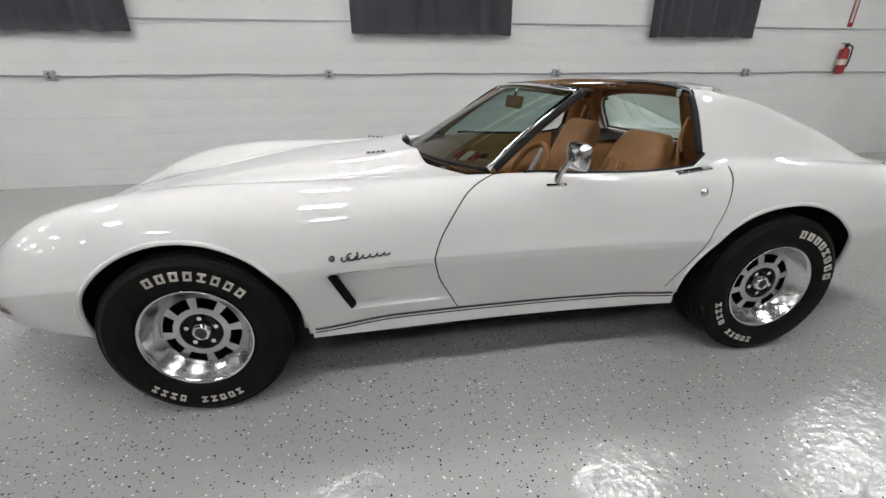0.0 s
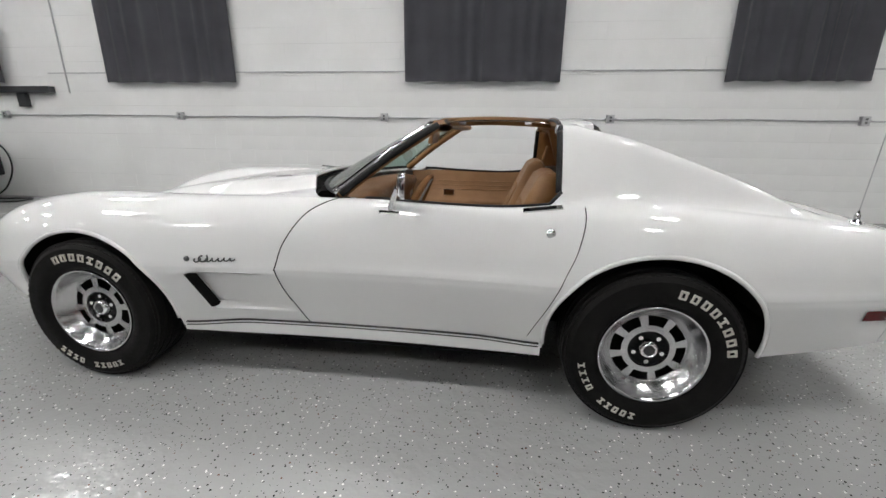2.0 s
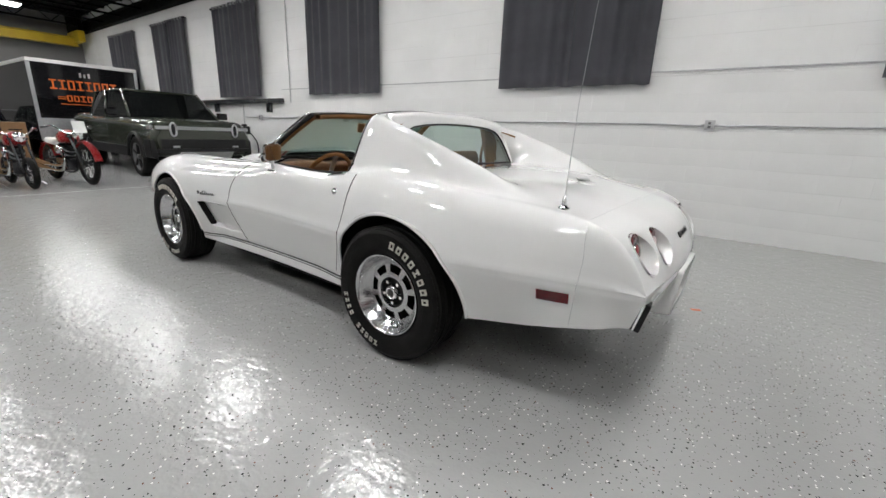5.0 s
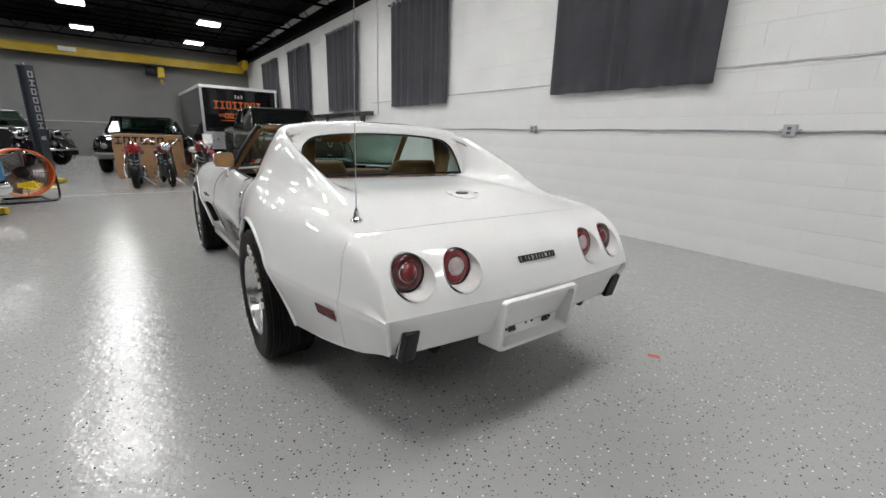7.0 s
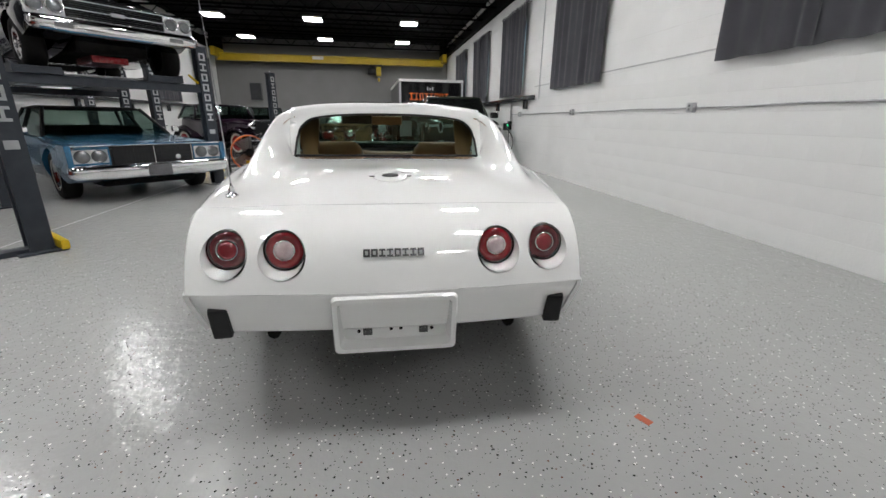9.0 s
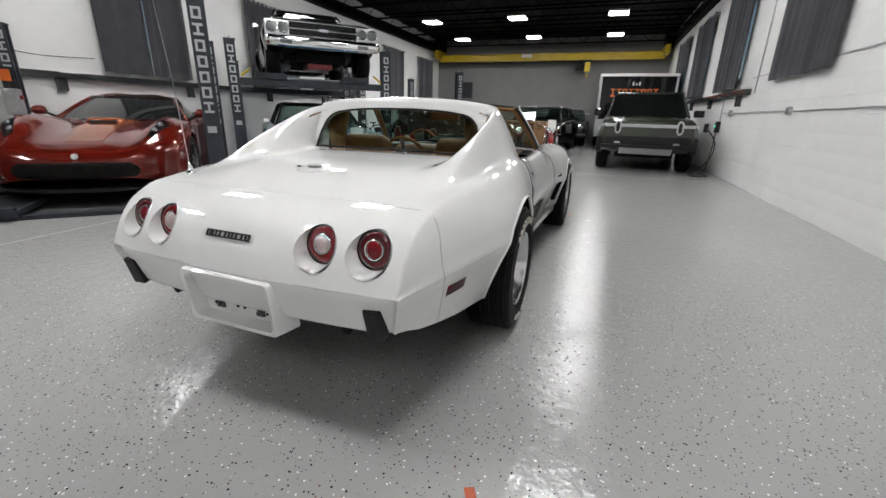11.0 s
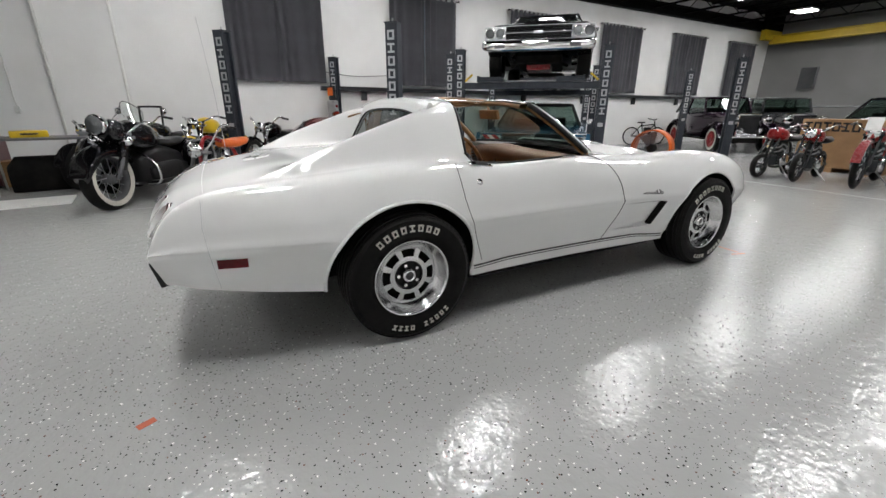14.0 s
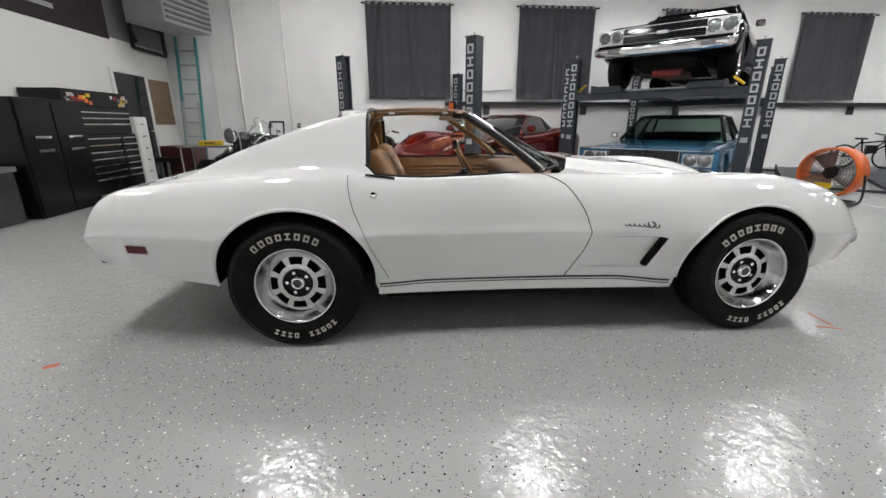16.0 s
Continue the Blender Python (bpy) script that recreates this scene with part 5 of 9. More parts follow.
for i, (a, b, top) in enumerate(CURTAINS_N):
    window_set(i + 1, a, b, NORTH, 1, top, 1.762)
for i, (a, b) in enumerate(CURTAINS_S):
    window_set(i + 7, a, b, SOUTH, -1, 3.68, 1.69, -0.004)


# ---- other vehicles ----
def dense(stations, gap=0.08):
    """The same line of stations, smoothly filled in."""
    cols = list(zip(*stations))
    lines = [table(cols[0], c) for c in cols[1:]]
    xs = np.arange(cols[0][0], cols[0][-1], gap)
    return [(x, *[f(x) for f in lines]) for x in list(xs) + [cols[0][-1]]]


def car_wheel(parent, x, y, r, w, rim_r, rim_mat, whitewall=False, spokes=0, tyre_mat=None):
    """A tyre and wheel whose face looks outwards along y."""
    s = 1 if y > 0 else -1
    t = part("wheel", lathe(bmesh.new(), [(rim_r, 0.42 * w), (r * 0.9, 0.5 * w), (r, 0.36 * w), (r, -0.36 * w), (r * 0.9, -0.5 * w), (rim_r * 1.02, -0.46 * w), (rim_r, -0.40 * w)], 36), tyre_mat or RUBBER, parent, "", True, pose(x, y, r, 0, 0, 0 if s < 0 else 180))
    if whitewall:
        part("whitewall", lathe(bmesh.new(), [(rim_r * 1.02, -0.465 * w), (rim_r * 1.30 if whitewall == 1 else rim_r * 1.12, -0.506 * w)], 36), LETTER_WHITE, t)
    part("rim", lathe(bmesh.new(), [(rim_r * 1.02, -0.45 * w), (rim_r * 0.9, -0.40 * w), (rim_r * 0.8, -0.2 * w), (rim_r * 0.3, -0.28 * w), (rim_r * 0.26, -0.40 * w), (0.001, -0.42 * w)], 36), rim_mat, t, "", True)
    for k in range(spokes):
        a = 2 * math.pi * k / spokes
        bm = bmesh.new()
        rod(bm, (0.22 * rim_r * math.cos(a), -0.36 * w, 0.22 * rim_r * math.sin(a)), (0.95 * rim_r * math.cos(a + 0.15), -0.40 * w, 0.95 * rim_r * math.sin(a + 0.15)), 0.012 if spokes > 8 else 0.03, sides=6)
        part("spoke", bm, rim_mat if spokes > 8 else BLACK_TRIM, t)
    return t


def carved(ob, wells):
    """Cuts round wheel wells (x, z, radius, depth from the flank, half width) out of a body."""
    cutters = []
    for x, z, r, y0, y1 in wells:
        bm = bmesh.new()
        rod(bm, (x, y0, z), (x, y1, z), r, sides=40)
        c = part("cutter", bm, MATT_BLACK)
        cut = ob.modifiers.new("well", "BOOLEAN")
        cut.operation, cut.object, cut.solver = "DIFFERENCE", c, "EXACT"
        cutters.append(c)
    parent, basis = ob.parent, ob.matrix_basis.copy()
    ob.parent = None
    ob.matrix_basis = Matrix()
    bpy.context.view_layer.update()
    baked(ob)
    ob.parent, ob.matrix_basis = parent, basis
    for c in cutters:
        d = c.data
        bpy.data.objects.remove(c)
        bpy.data.meshes.remove(d)
    for p in ob.data.polygons:
        p.use_smooth = True
    ob.data.set_sharp_from_angle(angle=radians(35))
    return ob


def cabin(parent, x0, x1, x2, x3, w, zb, zt, roof_mat, glass_mat, w_top=None, post=0.05):
    """Glasshouse: foot of windscreen x0, roof from x1 to x2, foot of rear window x3; panes and pillars are parts. The car faces +x."""
    wt = w_top or w * 0.82
    roof = loft([(x1 + 0.02, wt * 0.94, zt - 0.05, zt - 0.01, 0.05), (x1 - 0.1, wt, zt - 0.055, zt + 0.01, 0.06), ((x1 + x2) / 2, wt, zt - 0.055, zt + 0.025, 0.06), (x2 + 0.1, wt, zt - 0.055, zt + 0.01, 0.06), (x2 - 0.02, wt * 0.94, zt - 0.05, zt - 0.01, 0.05)])
    part("roof", roof, roof_mat, parent, smooth=True)
    def pane(nm, pts):
        bm = bmesh.new()
        bm.faces.new([bm.verts.new(p) for p in pts])
        bmesh.ops.solidify(bm, geom=bm.faces[:], thickness=0.006)
        p = part(nm, bm, glass_mat, parent)
        return p
    pane("windscreen", [(x0, -w * 0.93, zb), (x0, w * 0.93, zb), (x1, wt * 0.95, zt - 0.03), (x1, -wt * 0.95, zt - 0.03)])
    pane("rear_window", [(x3, -w * 0.93, zb), (x3, w * 0.93, zb), (x2, wt * 0.95, zt - 0.03), (x2, -wt * 0.95, zt - 0.03)])
    for s in (-1, 1):
        pane("side_window", [(x0 - 0.05, s * w * 0.97, zb), (x3 + 0.05, s * w * 0.97, zb), (x2 + 0.02, s * wt * 0.98, zt - 0.03), (x1 - 0.02, s * wt * 0.98, zt - 0.03)])
        for a, b in (((x0, s * w * 0.96, zb), (x1, s * wt * 0.97, zt - 0.02)), ((x3, s * w * 0.96, zb), (x2, s * wt * 0.97, zt - 0.02)), (((x0 + x3) / 2 - 0.15, s * w * 0.975, zb), ((x1 + x2) / 2 - 0.15, s * wt * 0.985, zt - 0.02))):
            bm = bmesh.new()
            rod(bm, a, b, post / 2 * 1.1, sides=8)
            part("pillar", bm, roof_mat, parent, smooth=True)
    # one black block for the seats, oversized to paint the cabin's shade
    bm = boxes((x3 + 0.25, x0 - 0.35, -w * 0.62, w * 0.62, zb - 0.35, zb + 0.13), bevel=0.05)
    part("seats", bm, MATT_BLACK, parent)


OLIVE = mottled("olive_green_paint", (0.033, 0.038, 0.028), (0.04, 0.045, 0.034), 3.0, (0.18, 0.25), coat=0.5)
BLUE = mottled("metallic_blue_paint", (0.03, 0.125, 0.225), (0.038, 0.145, 0.26), 200.0, (0.2, 0.3), coat=0.6, metal=0.15)
VINYL = mottled("black_vinyl_roof", (0.01, 0.011, 0.011), (0.016, 0.017, 0.016), 40.0, (0.45, 0.6), 0.2, 300.0)
BLACK_PAINT = mottled("gloss_black_paint", (0.006, 0.006, 0.007), (0.009, 0.009, 0.01), 3.0, (0.05, 0.1), coat=0.3)
PURPLE = mottled("deep_aubergine_paint", (0.012, 0.005, 0.012), (0.018, 0.008, 0.017), 4.0, (0.06, 0.1), coat=0.4)
GREY_PAINT = mottled("gunmetal_paint", (0.03, 0.032, 0.034), (0.045, 0.047, 0.05), 3.0, (0.1, 0.2), coat=0.5)
SCARLET = mottled("candy_red_paint", (0.115, 0.008, 0.004), (0.145, 0.012, 0.006), 150.0, (0.1, 0.18), coat=0.7, metal=0.2)
COPPER = mottled("copper_orange_stripe", (0.22, 0.055, 0.012), (0.26, 0.07, 0.016), 150.0, (0.15, 0.25), coat=0.5)
LAMP_GLASS = mottled("headlamp_glass", (0.13, 0.14, 0.145), (0.24, 0.25, 0.26), 90.0, (0.08, 0.16), metal=0.6)
GREY_PLASTIC = mottled("grey_plastic", (0.10, 0.10, 0.105), (0.13, 0.13, 0.135), 20.0, (0.5, 0.65))
SILVER = mottled("satin_silver", (0.45, 0.46, 0.47), (0.52, 0.53, 0.54), 20.0, (0.3, 0.4), metal=0.7)
ORANGE = mottled("safety_orange_paint", (0.62, 0.12, 0.012), (0.55, 0.10, 0.01), 10.0, (0.3, 0.45))
YELLOW = mottled("yellow_paint", (0.65, 0.45, 0.01), (0.58, 0.39, 0.01), 10.0, (0.3, 0.5))
WHITE_PLASTIC = mottled("white_plastic", (0.72, 0.72, 0.70), (0.65, 0.65, 0.63), 10.0, (0.35, 0.5))
for _m, _s in ((BLACK_PAINT, 0.35), (VINYL, 0.25), (GREY_PAINT, 0.4)):
    shader(_m).inputs["Specular IOR Level"].default_value = _s
GREEN_GLOW = glow("green_indicator", (0.02, 0.8, 0.35), 3.0)


def pickup():
    """A tall electric pickup with upright oval lamps, charging."""
    t = thing("pickup_truck", pose(-9.42, 1.98, 0, 0, 0, -1), "dark olive electric pickup truck with upright oval headlamps, charging", "truck")
    st = dense([(-2.75, 0.93, 0.62, 1.16, 0.10), (-2.6, 1.0, 0.48, 1.20, 0.08), (-1.0, 1.01, 0.42, 1.22, 0.07), (0.4, 1.01, 0.42, 1.20, 0.07), (1.4, 1.01, 0.42, 1.19, 0.09), (2.3, 0.99, 0.42, 1.155, 0.12), (2.62, 0.955, 0.46, 1.12, 0.16), (2.72, 0.90, 0.52, 1.05, 0.2)])
    b = part("body", loft(st), OLIVE, t, "dark olive painted body")
    carved(b, [(x, 0.40, 0.47, s * 0.62, s * 1.3) for x in (1.80, -1.65) for s in (-1, 1)])
    cabin(t, 1.35, 0.62, -1.25, -1.45, 0.93, 1.19, 1.78, OLIVE, DARK_GLASS, 0.78)
    for x in (1.80, -1.65):
        for s in (-1, 1):
            car_wheel(t, x, s * 0.87, 0.405, 0.27, 0.27, GREY_PLASTIC, spokes=5)
    part("light_bar", boxes((2.64, 2.735, -0.55, 0.55, 0.965, 1.035), bevel=0.015), SILVER, t, "silver band between the headlamps")
    for s in (-1, 1):
        bm = bmesh.new()
        pts = []
        for k in range(28):
            a = 2 * math.pi * k / 28
            pts.append((2.735 - 0.06 * 0, s * 0.60 + 0.052 * math.cos(a), 0.97 + 0.125 * math.copysign(abs(math.sin(a)) ** 0.75, math.sin(a))))
        tube(bm, pts, 0.018, 8, True)
        hl = part("headlamp", bm, SILVER, t, "upright oval headlamp ring", True)
        part("lamp_core", boxes((2.66, 2.735, s * 0.60 - 0.038, s * 0.60 + 0.038, 0.87, 1.07), bevel=0.02), DARK_GLASS, hl)
        part("outer_bar", boxes((2.60, 2.725, s * 0.77 - 0.11, s * 0.77 + 0.11, 0.968, 1.032), bevel=0.012), SILVER, t)
        part("side_bar", boxes((2.42, 2.60, s * 0.93 - 0.03, s * 0.93 + 0.03, 0.965, 1.035), bevel=0.01), SILVER, t)
        mir = part("door_mirror", boxes((1.02, 1.16, s * 1.03 - 0.02, s * 1.03 + 0.19 * s, 1.20, 1.36), bevel=0.03), BLACK_PAINT, t, "black door mirror")
        part("tow_hook", boxes((2.66, 2.755, s * 0.58 - 0.06, s * 0.58 + 0.06, 0.625, 0.66), bevel=0.01), SILVER, t)
    part("lower_grille", boxes((2.45, 2.735, -0.84, 0.84, 0.60, 0.79), bevel=0.03), BLACK_TRIM, t, "black lower grille")
    part("front_bumper", boxes((2.4, 2.76, -0.90, 0.90, 0.52, 0.60), bevel=0.02), BLACK_TRIM, t)
    part("skid_plate", prism(bmesh.new(), [(2.62, 0.40), (2.77, 0.53), (2.74, 0.55), (2.5, 0.40)], -0.52, 0.52), SILVER, t, "silver skid plate")
    for s in (-1, 1):
        part("arch_cladding", tube(bmesh.new(), [(1.80 + 0.48 * math.cos(math.radians(a)), s * 1.0, 0.40 + 0.48 * math.sin(math.radians(a))) for a in range(0, 181, 10)], 0.03, 6), BLACK_TRIM, t, smooth=True)
        part("rocker_cladding", boxes((-1.18, 1.33, s * 1.0 - 0.03, s * 1.0 + 0.025, 0.40, 0.60), bevel=0.012), BLACK_TRIM, t, "black lower cladding")
        part("bumper_corner", boxes((2.27, 2.66, s * 0.93 - 0.07, s * 0.93 + 0.05, 0.42, 0.78), bevel=0.04), BLACK_TRIM, t, "black bumper corner")
        part("door_line", boxes((0.16, 0.17, s * 1.008 - 0.004, s * 1.008 + 0.006, 0.62, 1.16)), BLACK_TRIM, t)
    part("underbody", boxes((-2.4, 2.3, -0.6, 0.6, 0.30, 0.5), bevel=0.05), MATT_BLACK, t)
    return t


pickup()


def blue_sedan():
    t = thing("blue_sedan", pose(-4.42, -4.92, 0, 0, 0, 46) @ Matrix.Diagonal((0.82, 0.99, 0.95, 1)), "long metallic blue sedan with black vinyl roof and chrome bumper", "car", "")
    st = dense([(-2.9, 0.86, 0.40, 0.82, 0.12), (-2.7, 0.96, 0.30, 0.86, 0.10), (-1.2, 1.0, 0.26, 0.90, 0.08), (0.5, 1.0, 0.26, 0.885, 0.08), (1.8, 1.0, 0.26, 0.85, 0.08), (2.6, 0.985, 0.30, 0.82, 0.07), (2.78, 0.97, 0.36, 0.80, 0.07)])
    b = part("body", loft(st), BLUE, t, "metallic blue body")
    carved(b, [(x, 0.34, 0.40, s * 0.62, s * 1.3) for x in (1.72, -1.58) for s in (-1, 1)])
    cabin(t, 0.85, 0.15, -1.35, -1.75, 0.88, 0.885, 1.33, VINYL, CAR_GLASS, 0.68)
    for x in (1.72, -1.58):
        for s in (-1, 1):
            car_wheel(t, x, s * 0.84, 0.35, 0.22, 0.20, CHROME, 2)
    g = part("grille", boxes((2.70, 2.80, -0.52, 0.52, 0.51, 0.785), bevel=0.01), BLACK_TRIM, t, "fine dark grille in a chrome frame")
    for k in range(25):
        y = -0.50 + k * 1.0 / 24
        part("grille_bar", boxes((2.795, 2.806, y - 0.005, y + 0.003, 0.52, 0.775)), CHROME if k % 12 == 0 else GREY_PAINT, g)
    for k in range(5):
        part("grille_rail", boxes((2.797, 2.808, -0.51, 0.51, 0.53 + 0.058 * k, 0.535 + 0.058 * k)), GREY_PAINT, g)
    part("hood_lip", boxes((2.70, 2.815, -0.97, 0.97, 0.786, 0.803), bevel=0.01), CHROME, t)
    for s in (-1, 1):
        for y in (0.64, 0.82):
            hl = part("headlamp", lathe(bmesh.new(), [(0.001, 0.03), (0.06, 0.022), (0.072, 0.01), (0.078, 0.0), (0.085, 0.006), (0.088, -0.02)], 28, "x", pose(2.79, s * y, 0.655)), LAMP_GLASS, t, "round headlamp in a bright square bezel", True)
        part("lamp_bezel", boxes((2.70, 2.788, s * 0.73 - 0.19, s * 0.73 + 0.19, 0.565, 0.745), bevel=0.012), SILVER, t)
        part("fender_tip", boxes((2.35, 2.83, s * 0.955 - 0.03, s * 0.955 + 0.035, 0.42, 0.805), bevel=0.02), BLUE, t)
        part("door_mirror", boxes((0.62, 0.72, s * 1.02 - 0.05, s * 1.02 + 0.05, 0.92, 1.02), bevel=0.02), CHROME, t)
    bm = loft([(2.62, 0.98, 0.34, 0.545, 0.02), (2.80, 1.01, 0.33, 0.545, 0.02), (2.90, 1.0, 0.35, 0.53, 0.02), (2.93, 0.96, 0.38, 0.50, 0.02)])
    part("bumper", bm, CHROME, t, "heavy chrome bumper", True)
    part("plate", boxes((2.93, 2.945, -0.15, 0.15, 0.36, 0.51), bevel=0.006), GREY_PLASTIC, t, "blank dark plate on the bumper")
    part("hood_crease", prism(bmesh.new(), [(0.9, 0.86), (2.75, 0.78), (2.75, 0.822), (1.8, 0.872), (0.9, 0.905)], -0.02, 0.02), BLUE, t)
    part("emblem", lathe(bmesh.new(), [(0.001, 0.02), (0.03, 0.015), (0.035, 0.0)], 16, "x", pose(2.81, 0.3, 0.60)), SILVER, t, smooth=True)
    part("underbody", boxes((-2.4, 2.5, -0.6, 0.6, 0.20, 0.4), bevel=0.04), MATT_BLACK, t)


blue_sedan()
DECK = 1.635                                      # height of the raised platform


def muscle_car():
    t = thing("muscle_car", pose(-4.48, -5.02, DECK + 0.056, 0, 0, 46) @ Matrix.Diagonal((0.92, 1, 0.94, 1)), "black muscle car with chrome bumper raised on a car lift", "car")
    st = dense([(-2.4, 0.80, 0.45, 0.84, 0.14), (-2.2, 0.92, 0.34, 0.90, 0.12), (-1.2, 0.96, 0.28, 0.95, 0.12), (0.4, 0.96, 0.27, 0.98, 0.10), (1.5, 0.96, 0.34, 0.965, 0.11), (2.15, 0.94, 0.47, 0.915, 0.12), (2.30, 0.90, 0.52, 0.88, 0.14)])
    b = part("body", loft(st), BLACK_PAINT, t, "gloss black body")
    carved(b, [(x, 0.34, 0.41, s * 0.58, s * 1.3) for x in (1.42, -1.42) for s in (-1, 1)])
    cabin(t, 0.65, 0.1, -1.0, -1.6, 0.82, 0.97, 1.42, BLACK_PAINT, DARK_GLASS, 0.62)
    for x in (1.42, -1.42):
        for s in (-1, 1):
            car_wheel(t, x, s * 0.80, 0.34, 0.24, 0.20, CHROME)
    part("hood_scoop", loft([(0.7, 0.42, 0.9, 1.05, 0.08), (1.4, 0.40, 0.9, 1.055, 0.08), (1.8, 0.36, 0.9, 1.02, 0.08), (2.15, 0.28, 0.86, 0.95, 0.06)]), BLACK_PAINT, t, smooth=True)
    g = part("grille", boxes((2.20, 2.290, -0.54, 0.54, 0.63, 0.86), bevel=0.01), BLACK_TRIM, t, "black grille split by a bright centre bar")
    for z in (0.632, 0.745, 0.856):
        part("grille_bar", boxes((2.285, 2.325, -0.545, 0.545, z - 0.005, z + 0.005), bevel=0.003), SILVER, g)
    for k in range(3):
        for z in (0.660, 0.772):
            part("grille_slat", boxes((2.285, 2.308, -0.53, 0.53, z + 0.027 * k, z + 0.027 * k + 0.006)), BLACK_TRIM, g)
    part("grille_badge", boxes((2.32, 2.334, -0.075, 0.075, 0.722, 0.768), bevel=0.006), SILVER, g)
    for s in (-1, 1):
        bezel = part("lamp_bezel", boxes((2.2, 2.314, s * 0.73 - 0.185, s * 0.73 + 0.185, 0.63, 0.86), bevel=0.022), SILVER, t, "silver bezel of a lamp pair")
        for y in (0.64, 0.82):
            ring = part("lamp_ring", lathe(bmesh.new(), [(0.076, -0.01), (0.078, 0.014), (0.090, 0.016), (0.094, -0.01)], 28, "x", pose(2.316, s * y, 0.745)), CHROME, t, smooth=True)
            part("headlamp", lathe(bmesh.new(), [(0.001, 0.020), (0.05, 0.014), (0.070, 0.006), (0.078, -0.01)], 28, "x", pose(2.316, s * y, 0.745)), LAMP_GLASS, ring, "round clear headlamp", True)
        part("door_mirror", boxes((0.35, 0.47, s * 0.99 - 0.06, s * 0.99 + 0.06, 0.98, 1.07), bevel=0.02), CHROME, t)
        part("bumper_lamp", boxes((2.46, 2.476, s * 0.62 - 0.09, s * 0.62 + 0.09, 0.475, 0.535), bevel=0.006), GREY_PLASTIC, t)
        part("sway_link", rod(bmesh.new(), (1.5, s * 0.5, 0.25), (1.9, s * 0.35, 0.3), 0.03), MATT_BLACK, t)
    part("bumper", loft([(2.2, 0.93, 0.44, 0.62, 0.02), (2.38, 0.95, 0.42, 0.62, 0.02), (2.45, 0.92, 0.44, 0.60, 0.02), (2.475, 0.86, 0.46, 0.575, 0.02)]), CHROME, t, "wide chrome bumper", True)
    part("underbody", boxes((-2.0, 1.9, -0.42, 0.42, 0.26, 0.46), bevel=0.04), MATT_BLACK, t)
    part("engine_sump", boxes((0.9, 1.7, -0.22, 0.22, 0.16, 0.4), bevel=0.04), RED_PAINT, t, "red painted engine sump seen from below")


muscle_car()


